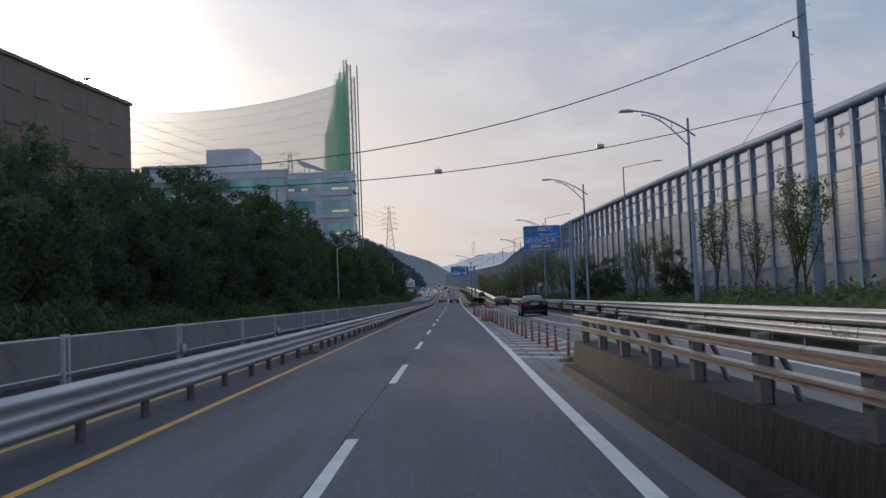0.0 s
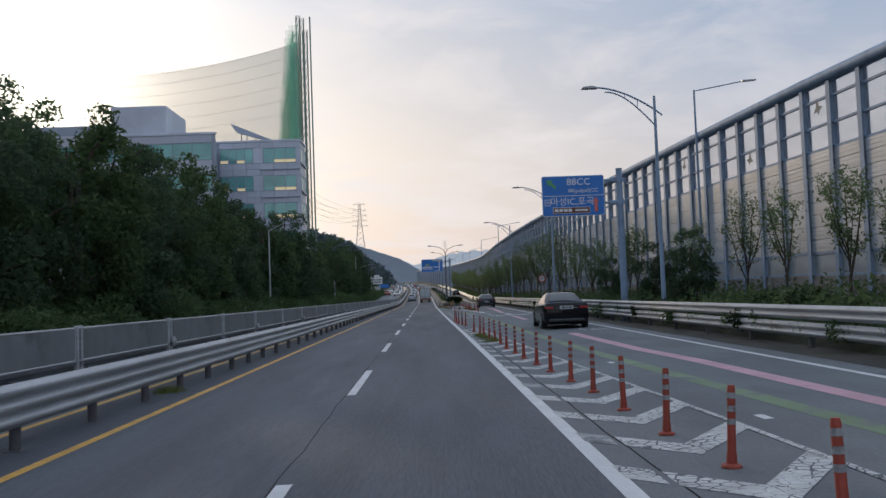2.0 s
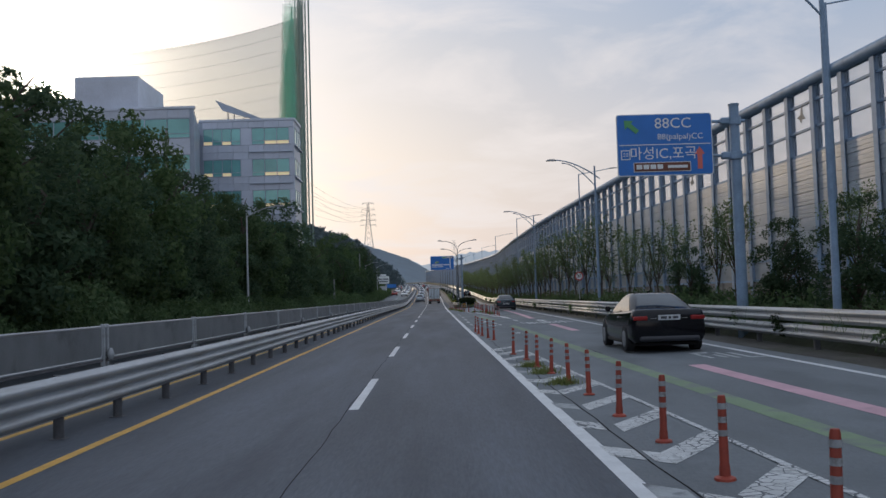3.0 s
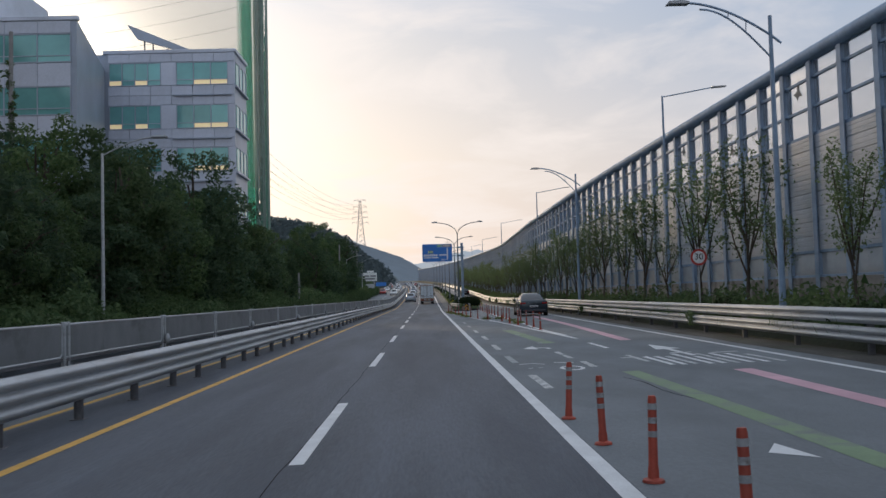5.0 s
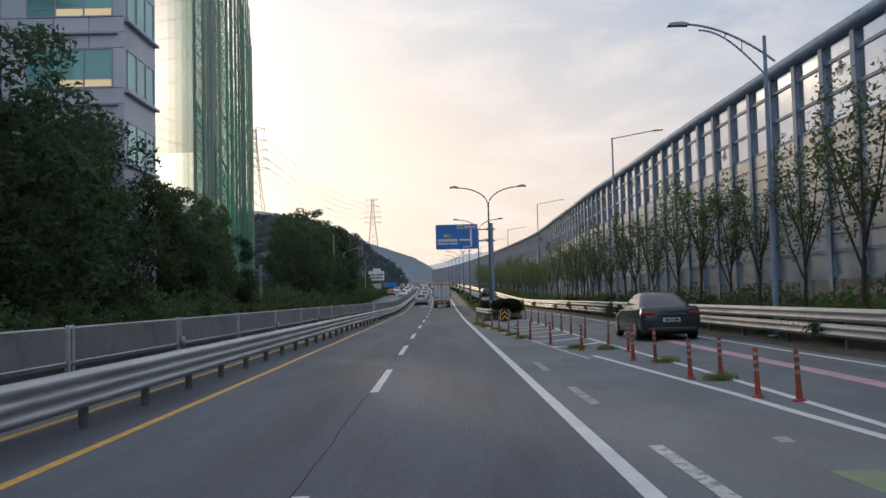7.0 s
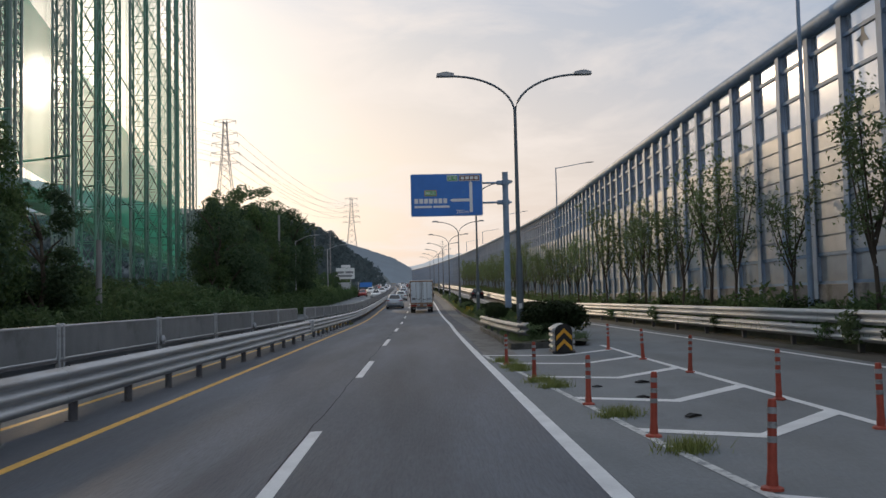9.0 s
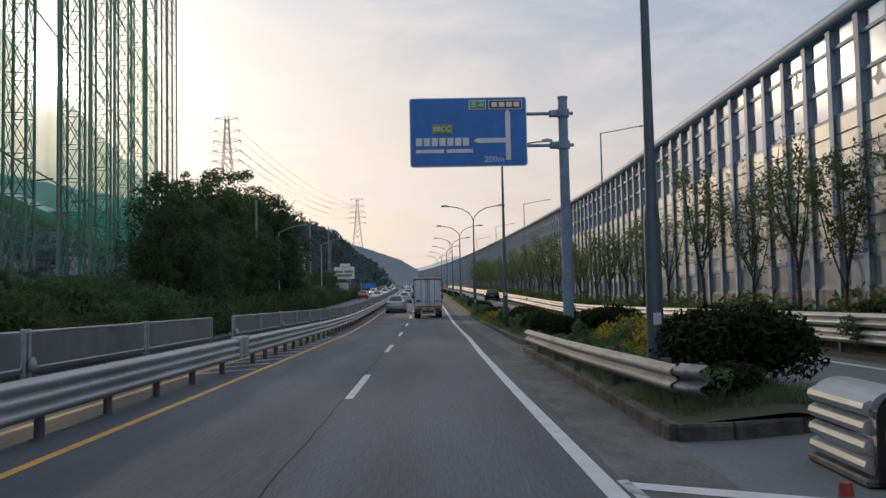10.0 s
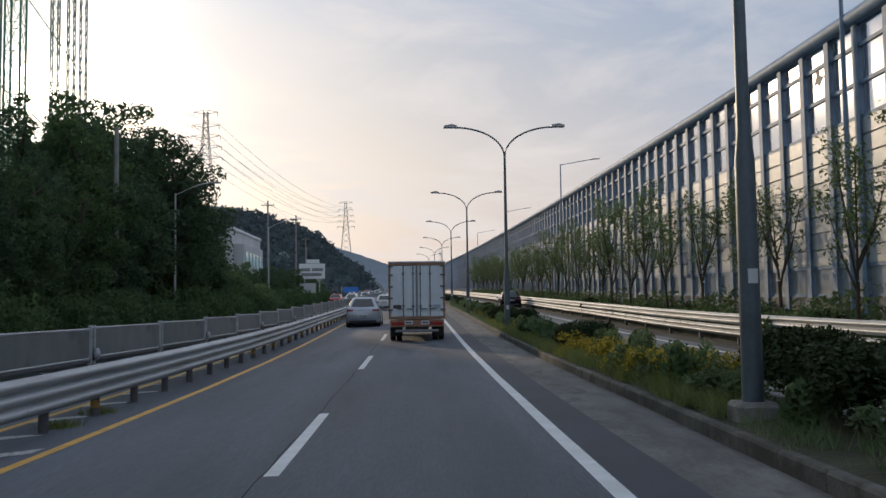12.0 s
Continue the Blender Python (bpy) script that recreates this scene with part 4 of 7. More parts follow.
barrier = thing("noise_barrier", place(0, 0), "tall noise barrier of grey panels and clear panes", "noise barrier")
PITCH, TOP = 2.0, 8.9
BAYS = [(8.0 + 2.0 * k, 2.0) for k in range(78)] + [(164.0 + 1.62 * k, 1.62) for k in range(330)]
FROSTED = clear_mat("dusty_lower_pane", (0.40, 0.42, 0.44), 0.28, 0.3, 3.0, 0.12)
low_pane = MB().box(-0.008, 0.008, 0.06, PITCH - 0.16, 0.0, 0.73).mesh("lower_pane")
low_pane.materials.append(FROSTED)
SECTION = [(-0.15, -0.13), (-0.128, -0.13), (-0.128, -0.012), (0.128, -0.012), (0.128, -0.13), (0.15, -0.13), (0.15, 0.13), (0.128, 0.13), (0.128, 0.012), (-0.128, 0.012), (-0.128, 0.13), (-0.15, 0.13)]
bpost = MB()
bpost.add([(x, y, 0.4) for x, y in SECTION] + [(x, y, TOP) for x, y in SECTION], [(i, (i + 1) % 12, 12 + (i + 1) % 12, 12 + i) for i in range(12)] + [tuple(range(12, 24))])
bpost = bpost.mesh("barrier_post")
bpost.materials.append(BLUE_STEEL)
grey = MB()
grey.sweep([(0.05, 0.0), (0.05, 0.475), (-0.03, 0.475), (-0.03, 0.45), (-0.055, 0.44), (-0.055, 0.33), (-0.045, 0.325), (-0.045, 0.3), (-0.055, 0.295), (-0.055, 0.175), (-0.045, 0.17), (-0.045, 0.145), (-0.055, 0.14), (-0.055, 0.03), (-0.03, 0.02), (-0.03, 0.0)], [(0, 0.0, 0), (0, PITCH - 0.1, 0)])
grey = grey.mesh("grey_panel")
grey.materials.append(GREY_PANEL)
pane = MB().box(-0.008, 0.008, 0.06, PITCH - 0.16, 0.0, 1.0).mesh("clear_pane")
pane.materials.append(CLEAR)
ledge = MB().box(-0.05, 0.05, 0.0, PITCH - 0.1, -0.05, 0.05, cut=0.01).mesh("crossbar")
ledge.materials.append(BLUE_STEEL)
plinth = MB().box(-0.09, 0.09, 0.0, PITCH, 0.0, 1.25, cut=0.02).mesh("plinth")
plinth.materials.append(CONCRETE)
rest_grey, rest_pane, rest_bar, rest_post, rest_low, rest_plinth = MB(), MB(), MB(), MB(), MB(), MB()
for y, gap in BAYS:
    x, x2 = barrier_x(y), barrier_x(y + gap)
    m = place(x, y, barrier_foot(y), -math.degrees(math.atan2(x2 - x, gap)))
    wide = Matrix.Diagonal((1, gap / PITCH, 1, 1))
    near, singly = 34 <= y < 108, y < 388
    if singly:
        part("barrier_post", bpost, BLUE_STEEL, barrier, at=m)
        part("lower_pane", low_pane, FROSTED, barrier, at=m @ place(0, 0.06, 1.68) @ wide)
        part("plinth", plinth, CONCRETE, barrier, at=m @ place(0, 0, 0.35) @ wide)
    else:
        rest_post.box(-0.15, 0.15, -0.13, 0.13, 0.4, TOP, m)
        rest_low.box(-0.008, 0.008, 0.06, gap - 0.16, 1.68, 2.41, m)
        rest_plinth.box(-0.09, 0.09, 0.0, gap, 0.35, 1.6, m)
    for row in range(8):
        mm = m @ place(0, 0.06, 2.47 + 0.475 * row)
        if near:
            part("grey_panel", grey, GREY_PANEL, barrier, at=mm)
        else:
            rest_grey.box(-0.05, 0.05, 0.0, gap - 0.1, 0.025, 0.45, mm)
            rest_grey.box(0.0, 0.03, 0.0, gap - 0.1, 0.0, 0.475, mm)
    for z, tall in ((6.33, 0.80), (7.25, 0.86), (8.22, 0.44)):
        mm = m @ place(0, 0.06, z)
        if near:
            part("clear_pane", pane, CLEAR, barrier, at=mm @ Matrix.Diagonal((1, 1, tall, 1))).visible_shadow = False
        else:
            rest_pane.box(-0.008, 0.008, 0.06, gap - 0.16, 0.0, tall, mm)
    for z in (1.63, 2.44, 6.29, 7.19, 8.17, 8.72):
        mm = m @ place(0, 0.06, z)
        if near:
            part("crossbar", ledge, BLUE_STEEL, barrier, at=mm)
        else:
            rest_bar.box(-0.05, 0.05, 0.0, gap - 0.1, -0.05, 0.05, mm)
tagged(part("grey_panelling", rest_grey, GREY_PANEL, barrier), kind="stuff")
tagged(part("glazing", rest_pane, CLEAR, barrier), kind="stuff").visible_shadow = False
tagged(part("framing", rest_bar, BLUE_STEEL, barrier), kind="stuff")
tagged(part("far_framing", rest_post, BLUE_STEEL, barrier), kind="stuff")
tagged(part("far_lower_glazing", rest_low, FROSTED, barrier), kind="stuff")
tagged(part("far_plinth", rest_plinth, CONCRETE, barrier), kind="stuff")
cap_rows = [(barrier_x(8 + 4 * k) - 0.12, 8 + 4 * k, barrier_foot(8 + 4 * k) + TOP) for k in range(173)]
part("top_pipe", MB().tube(cap_rows, 0.21, 14), BLUE_STEEL, barrier, smooth=True)


def bird_sticker(k, z, flip):
    """Flat bird-shaped warning sticker on a pane."""
    y = BAYS[k][0] + BAYS[k][1] / 2
    m = place(barrier_x(y) - 0.02, y, barrier_foot(y) + z, -math.degrees(math.atan2(barrier_x(y + 1) - barrier_x(y - 1), 2)))
    s = -1 if flip else 1
    pts = [(-0.06, 0.40), (0.06, 0.20), (0.10, 0.02), (0.38, -0.04), (0.18, -0.13), (0.06, -0.30), (-0.02, -0.16), (-0.30, -0.20), (-0.09, 0.04)]
    mb = MB()
    mb.add([(-0.004, s * a, b) for a, b in pts] + [(0.004, s * a, b) for a, b in pts], [tuple(range(9)), tuple(reversed(range(9, 18)))] + [(i, (i + 1) % 9, 9 + (i + 1) % 9, 9 + i) for i in range(9)])
    part("bird_sticker", mb, mat("sticker_dark", (0.10, 0.12, 0.14), 0.6, var=0.1, bump=0) if k % 3 else mat("sticker_pale", (0.42, 0.44, 0.42), 0.6, var=0.1, bump=0), barrier, at=m)


for k, z in ((14, 7.9), (17, 6.9), (21, 6.9), (25, 7.9), (28, 6.9), (32, 7.8), (38, 6.9), (44, 7.9), (47, 6.9), (50, 7.9), (53, 6.9), (57, 7.9), (62, 6.9), (70, 7.9), (78, 6.9), (81, 7.9), (86, 6.9), (90, 7.9), (97, 6.9), (101, 7.9)):
    bird_sticker(k, z, k % 2)


# ---- lamps ----
def arched_lamp():
    """Single lamp: tapered pole, twin arched tubes, flat head."""
    t = thing("street_lamp", place(0, 0), "grey steel street lamp with an arched twin-tube arm", "street lamp", "street lamps behind the guardrail")
    part("pole", MB().tube([(0, 0, 0), (0, 0, 0.25), (0, 0, 4), (0, 0, 8.7)], [0.12, 0.095, 0.08, 0.05], 12), BLUE_STEEL, t, smooth=True)
    part("base_plate", MB().box(-0.2, 0.2, -0.2, 0.2, 0, 0.04, cut=0.01), BLUE_STEEL, t)
    up = [(0.28 - 2.7 * s, 0, 7.95 + 1.15 * math.sin(s * math.pi / 2) ** 0.9) for s in [k / 12 for k in range(13)]]
    lo = [(-1.9 * s, 0, 7.55 + 1.36 * math.sin(s * math.pi / 2)) for s in [k / 10 for k in range(11)]]
    part("arm", MB().tube(up, 0.035, 8), BLUE_STEEL, t, smooth=True)
    part("brace", MB().tube(lo, 0.028, 8), BLUE_STEEL, t, smooth=True)
    for s in (0.35, 0.6):
        part("strut", MB().tube([(-1.9 * s, 0, 7.55 + 1.36 * math.sin(s * math.pi / 2)), (0.28 - 2.7 * (s * 0.7 + 0.1), 0, 7.95 + 1.15 * math.sin((s * 0.7 + 0.1) * math.pi / 2) ** 0.9)], 0.015, 6), BLUE_STEEL, t)
    part("lamp_head", MB().sweep([(-0.30, 0.0), (0.30, 0.0), (0.30, 0.05), (0.1, 0.10), (-0.25, 0.07)], [(-2.5, -0.13, 9.05), (-2.5, 0.13, 9.05)]), LAMP_HEAD, t)
    return t


la = arched_lamp()
la.matrix_basis = place(9.8, 36.0, -0.33)
for x, y, z in ((9.03, 60.0, 0.08), (9.4, 90.9, 0.0), (9.42, 122.4, 0.05)):
    copy_thing(la, place(x, y, z))


def barrier_lamp():
    t = thing("barrier_lamp", place(0, 0), "thin grey street lamp with a straight tilted arm", "street lamp", "street lamps behind the noise barrier")
    part("pole", MB().tube([(0, 0, 0), (0, 0, 11.1)], [0.09, 0.045], 10), BLUE_STEEL, t, smooth=True)
    part("arm", MB().tube([(0, 0, 11.05), (1.2, 0, 11.25), (2.5, 0, 11.48)], 0.03, 8), BLUE_STEEL, t, smooth=True)
    part("lamp_head", MB().sweep([(-0.35, -0.02), (0.35, 0.04), (0.35, 0.08), (-0.35, 0.06)], [(2.8, -0.12, 11.46), (2.8, 0.12, 11.46)]), LAMP_HEAD, t)
    return t


lb = barrier_lamp()
lb.matrix_basis = place(13.83, 70.25, 0.14)
for y, dx, dz in ((110.3, -0.55, -0.25), (151.0, -0.75, -0.2), (199.9, -0.32, 0.8), (246.3, -0.32, 0.3), (290, 0.14, 0.3), (335, 0.14, 0.3)):
    copy_thing(lb, place(barrier_x(y) + dx, y, gz(y) + dz))


def double_lamp():
    t = thing("twin_street_lamp", place(0, 0), "tall dark street lamp with two curved arms", "street lamp", "twin street lamps on the island")
    part("pole", MB().tube([(0, 0, -0.3), (0, 0, 2.60), (0, 0, 2.95), (0, 0, 7.7)], [0.135, 0.125, 0.085, 0.055], 14), GREEN_STEEL, t, smooth=True)
    part("concrete_foot", MB().box(-0.26, 0.26, -0.26, 0.26, -0.5, -0.2, cut=0.05), CONCRETE, t)
    part("notice", MB().box(-0.06, 0.06, -0.145, -0.132, 1.16, 1.33, cut=0.002), PLATE, t, "small white notice plate")
    for s in (-1, 1):
        pts = [(s * 2.25 * (1 - math.cos(a)) ** 0.9, 0, 7.6 + 1.35 * math.sin(a) ** 0.8) for a in [k / 12 * math.pi / 2 for k in range(13)]]
        part("arm", MB().tube(pts, 0.038, 8), GREEN_STEEL, t, smooth=True)
        part("lamp_head", MB().sweep([(-0.32, -0.06), (0.32, -0.06), (0.30, 0.03), (0.05, 0.09), (-0.30, 0.03)], [(s * 2.45, -0.14, 9.0), (s * 2.45, 0.14, 9.0)]), LAMP_HEAD, t)
    return t


dl = double_lamp()
dl.matrix_basis = place(3.16, 155.7, 0.0) @ Matrix.Diagonal((0.92, 0.92, 0.98, 1))
for x, y in ((3.85, 187.2), (3.8, 214.0), (3.7, 240), (3.8, 268), (4.0, 298), (4.0, 328), (4.0, 358)):
    copy_thing(dl, place(x + cx(y), y, gz(y) + (0.58 if y < 190 else -0.08)))


# ---- signs ----
def text_part(body, size, x, z, material, parent, y=-0.02, align="LEFT", squeeze=1.0, name="lettering"):
    c = bpy.data.curves.new(name, "FONT")
    c.body, c.size, c.align_x, c.align_y, c.extrude = body, size, align, "CENTER", 0.003
    c.resolution_u = 3
    tmp = bpy.data.objects.new(name, c)
    me = bpy.data.meshes.new_from_object(tmp)
    bpy.data.objects.remove(tmp)
    me.materials.append(material)
    ob = new(name, me)
    ob.parent = parent
    ob.matrix_basis = pose(x, y, z, 90, 0, 0) @ Matrix.Diagonal((squeeze, 1, 1, 1))
    return ob


def rounded(w, h, r, t):
    """A rounded plate standing in x-z, centred, t thick."""
    ring = []
    for a, b, s in ((w / 2 - r, h / 2 - r, 0), (-w / 2 + r, h / 2 - r, 90), (-w / 2 + r, -h / 2 + r, 180), (w / 2 - r, -h / 2 + r, 270)):
        for k in range(4):
            q = radians(s + 30 * k)
            ring.append((a + r * math.cos(q), b + r * math.sin(q)))
    n = len(ring)
    mb = MB()
    mb.add([(a, -t, b) for a, b in ring] + [(a, 0, b) for a, b in ring], [tuple(range(n)), tuple(reversed(range(n, 2 * n)))] + [(i, n + i, n + (i + 1) % n, (i + 1) % n) for i in range(n)])
    return mb


def flat(pts, y=-0.045, t=0.006):
    n = len(pts)
    mb = MB()
    mb.add([(a, y - t, b) for a, b in pts] + [(a, y, b) for a, b in pts], [tuple(range(n)), tuple(reversed(range(n, 2 * n)))] + [(i, n + i, n + (i + 1) % n, (i + 1) % n) for i in range(n)])
    return mb


def rect(x0, x1, z0, z1):
    return [(x0, z0), (x1, z0), (x1, z1), (x0, z1)]


def sign_frame(s, w, h):
    """White rim and blue face of a direction sign, centred at the thing's origin."""
    part("rim", rounded(w, h, 0.08, 0.03), SIGN_WHITE, s)
    part("face", rounded(w - 0.05, h - 0.05, 0.07, 0.036), SIGN_BLUE, s)
    part("backing", MB().box(-w / 2 + 0.1, w / 2 - 0.1, 0.0, 0.05, -h / 2 + 0.2, -h / 2 + 0.28).box(-w / 2 + 0.1, w / 2 - 0.1, 0.0, 0.05, h / 2 - 0.28, h / 2 - 0.2), STEEL, s)


def sign_mast(x, y, top, arms, x_to, label, material):
    m = thing("sign_mast", place(x, y, gz(y)), label, "sign mast")
    part("pole", MB().tube([(0, 0, 0), (0, 0, top)], [0.16, 0.14], 16), material, m, smooth=True)
    part("cap", MB().tube([(0, 0, top), (0, 0, top + 0.05)], 0.155, 16), material, m)
    for z in arms:
        part("arm", MB().tube([(0.3, 0, z), (x_to - x, 0, z)], 0.05, 10), material, m, smooth=True)
        part("clamp", MB().box(-0.42, -0.15, -0.11, 0.11, z - 0.10, z + 0.10, cut=0.04), material, m)
        part("collar", MB().tube([(0, 0, z - 0.11), (0, 0, z + 0.11)], 0.19, 16), material, m)
    return m


sign_mast(8.72, 65.3, 6.7, (6.25, 5.25), 5.5, "blue-grey steel mast with two arms carrying a road sign", BLUE_STEEL)
s1 = thing("direction_sign", place(6.6, 65.05, 5.62), "blue overhead direction sign with white lettering and a red arrow", "road sign")
sign_frame(s1, 2.75, 1.78)
part("divider", flat(rect(-1.3, 1.3, -0.01, 0.015)), SIGN_WHITE, s1)
text_part("88CC", 0.42, 0.25, 0.60, SIGN_WHITE, s1, -0.05, "CENTER", 1.05)
text_part("88(palpal)CC", 0.235, 0.45, 0.22, SIGN_WHITE, s1, -0.05, "CENTER", 1.05)
text_part("마성IC,포곡", 0.40, -0.05, -0.27, SIGN_WHITE, s1, -0.05, "CENTER", 1.0)
part("arrow", flat([(-1.15, 0.72), (-0.88, 0.70), (-0.95, 0.62), (-0.72, 0.42), (-0.82, 0.32), (-1.04, 0.53), (-1.13, 0.45)]), SIGN_GREEN, s1, "green diagonal arrow")
part("arrow", flat([(0.92, -0.72), (1.06, -0.72), (1.06, -0.30), (1.14, -0.30), (0.99, -0.08), (0.84, -0.30), (0.92, -0.30)]), ARROW_RED, s1, "red upward arrow")
part("route_box", flat(rect(-1.27, -1.0, -0.42, -0.14)), SIGN_WHITE, s1)
part("route_face", flat(rect(-1.24, -1.03, -0.39, -0.17), -0.052), SIGN_BLUE, s1)
text_part("50", 0.15, -1.135, -0.28, SIGN_WHITE, s1, -0.062, "CENTER")
part("brown_box", flat(rect(-0.92, 0.72, -0.78, -0.50)), SIGN_WHITE, s1)
part("brown_face", flat(rect(-0.90, 0.70, -0.76, -0.52), -0.052), SIGN_BROWN, s1)
for k, (a, b) in enumerate(((-0.84, -0.68), (-0.64, -0.48), (-0.44, -0.28), (-0.24, -0.08), (0.06, 0.62))):
    part("name_bar", flat(rect(a, b, -0.70 if k < 4 else -0.68, -0.57 if k < 4 else -0.60), -0.059), SIGN_WHITE, s1)

sign_mast(4.13, 169.4, 7.45, (7.0, 6.05), 0.3, "thick blue-grey steel mast with two arms carrying a road sign", BLUE_STEEL)
s2 = thing("direction_sign", place(1.29, 169.0, 6.47) @ Matrix.Diagonal((1.03, 1, 1, 1)), "blue overhead direction sign with a white route diagram", "road sign")
sign_frame(s2, 3.32, 2.03)
part("route_bar", flat([(0.90, -0.72), (1.02, -0.72), (1.02, 0.48), (0.96, 0.56), (0.90, 0.48)]), SIGN_WHITE, s2)
part("route_bar", flat([(0.90, -0.16), (0.22, -0.16), (0.12, -0.22), (0.22, -0.28), (0.90, -0.28)]), SIGN_WHITE, s2)
text_part("200m", 0.22, 0.86, -0.70, SIGN_WHITE, s2, -0.05, "RIGHT")
part("place_box", flat(rect(0.02, 0.44, 0.56, 0.80)), SIGN_WHITE, s2)
part("place_face", flat(rect(0.04, 0.42, 0.58, 0.78), -0.052), SIGN_GREEN, s2)
text_part("포곡", 0.19, 0.23, 0.68, SIGN_WHITE, s2, -0.06, "CENTER")
part("brown_box", flat(rect(0.50, 1.32, 0.56, 0.80)), SIGN_WHITE, s2)
part("brown_face", flat(rect(0.52, 1.30, 0.58, 0.78), -0.052), SIGN_BROWN, s2)
for k in range(4):
    part("name_bar", flat(rect(0.57 + 0.18 * k, 0.71 + 0.18 * k, 0.62, 0.74), -0.059), SIGN_WHITE, s2)
part("club_box", flat(rect(-0.88, -0.40, -0.04, 0.20)), SIGN_YELLOW, s2)
part("club_face", flat(rect(-0.86, -0.42, -0.02, 0.18), -0.052), SIGN_GREEN, s2)
text_part("88CC", 0.18, -0.64, 0.08, SIGN_WHITE, s2, -0.06, "CENTER")
for k in range(7):
    part("name_bar", flat(rect(-1.28 + 0.19 * k, -1.13 + 0.19 * k, -0.34, -0.14)), SIGN_WHITE, s2)
part("name_bar", flat(rect(-1.28, -0.60, -0.52, -0.43)), SIGN_WHITE, s2)
part("name_bar", flat(rect(-0.54, 0.10, -0.52, -0.43)), SIGN_WHITE, s2)

for ob in s2.children:
    if ob.name.split('.')[0] not in ('rim', 'face', 'backing'):
        ob.matrix_basis = Matrix.Diagonal((1.165, 1, 1.165, 1)) @ ob.matrix_basis

limit = thing("speed_limit_sign", place(9.49, 98.3, 0.4), "round white 30 speed limit sign with red rim", "road sign")
part("pole", MB().tube([(0, 0.04, 0), (0, 0.04, 2.45)], 0.03, 8), STEEL, limit)


def disc(r, y0, y1, n=28):
    return MB().tube([(0, y0, 0), (0, y1, 0)], r, n)


for r, y0, ma, nm in ((0.29, 0.0, SIGN_RED, "rim"), (0.215, -0.008, SIGN_WHITE, "face")):
    part(nm, disc(r, y0, y0 - 0.012), ma, limit, at=place(0, 0, 2.08))
text_part("30", 0.31, 0, 2.09, SIGN_BLACK, limit, -0.024, "CENTER")


# ---- planted island ----
mb = MB()
irows = [152.9, 153.4, 155, 158, 162, 166, 168.6, 170, 171, 172.5, 174, 178, 184] + [y for y in range(190, 420, 8)]
for y in irows:
    a, b = kerb_x(y) + 0.03, 5.0 + cx(y)
    if y < 153.2:
        a = 2.62
        b = 4.72
    for s, h in ((0, 0.12), (0.12, 0.17), (0.6, 0.24), (1, 0.14)):
        mb.v.append((a + (b - a) * s, y, gz(y) + h))
for k in range(len(irows) - 1):
    for i in range(3):
        mb.f.append((4 * k + i, 4 * k + i + 1, 4 * k + i + 5, 4 * k + i + 4))
tagged(part("island_bed", mb, EARTH, smooth=True), "raised earth bed of the traffic island", "planting bed", kind="structure")
island_kerb = tagged(new("kerb"), "weathered granite kerb round the traffic island", "kerb", kind="structure")


def kerb_stone(a, b):
    """One kerb stone between two ground points, with a rounded upper edge."""
    a, b = Vector(a), Vector(b)
    d = (b - a).normalized()
    s = Vector((d.y, -d.x, 0))
    prof = [(-0.08, -0.05), (0.08, -0.05), (0.08, 0.13), (0.05, 0.175), (-0.06, 0.18), (-0.08, 0.15)]
    mb = MB()
    n = len(prof)
    for p in (a + d * 0.008, b - d * 0.008):
        mb.v += [tuple(p + s * u + Vector((0, 0, w))) for u, w in prof]
    mb.f = [(i, (i + 1) % n, n + (i + 1) % n, n + i) for i in range(n)] + [tuple(range(n)), tuple(reversed(range(n, 2 * n)))]
    part("kerb_stone", mb, KERB, island_kerb)


edge = [(kerb_x(y), y, gz(y)) for y in [153.2 + 1.0 * k for k in range(150)]]
edge = [(4.95, 154.6, 0), (4.75, 153.5, 0), (4.0, 153.0, 0), (3.2, 152.8, 0), (2.62, 152.85, 0)] + edge
for a, b in zip(edge, edge[1:]):
    kerb_stone(a, b)
for k in range(100):
    y = 154.6 + 1.5 * k
    kerb_stone((5.0 + cx(y), y + 1.5, gz(y + 1.5)), (5.0 + cx(y), y, gz(y)))

isl = thing("island_guardrail", place(0, 0), "short weathered corrugated guardrail beside the island nose", "guardrail")
rail_run(isl, "rail", lambda y: lerp([(152, 2.98), (155, 2.9), (160, 2.72), (168, 2.7)], y), 0.38, 0.72, 0.085, -1, 153.9, 167.4, ISLAND_RAIL, 4.6)
part("end_piece", MB().sweep(wave_profile(0.36, 0.74, 0.1, -1), [(2.98, 153.9, 0), (3.03, 153.6, 0), (3.14, 153.4, 0)]), STEEL_DULL, isl, smooth=True)
for y in (154.6, 157.4, 160.2, 163.0, 165.8):
    part("post", MB().tube([(0, 0, 0.0), (0, 0, 0.7)], 0.06, 10), STEEL_POST, isl, at=place(lerp([(152, 2.98), (155, 2.9), (160, 2.72), (168, 2.7)], y) + 0.1, y, 0.05))

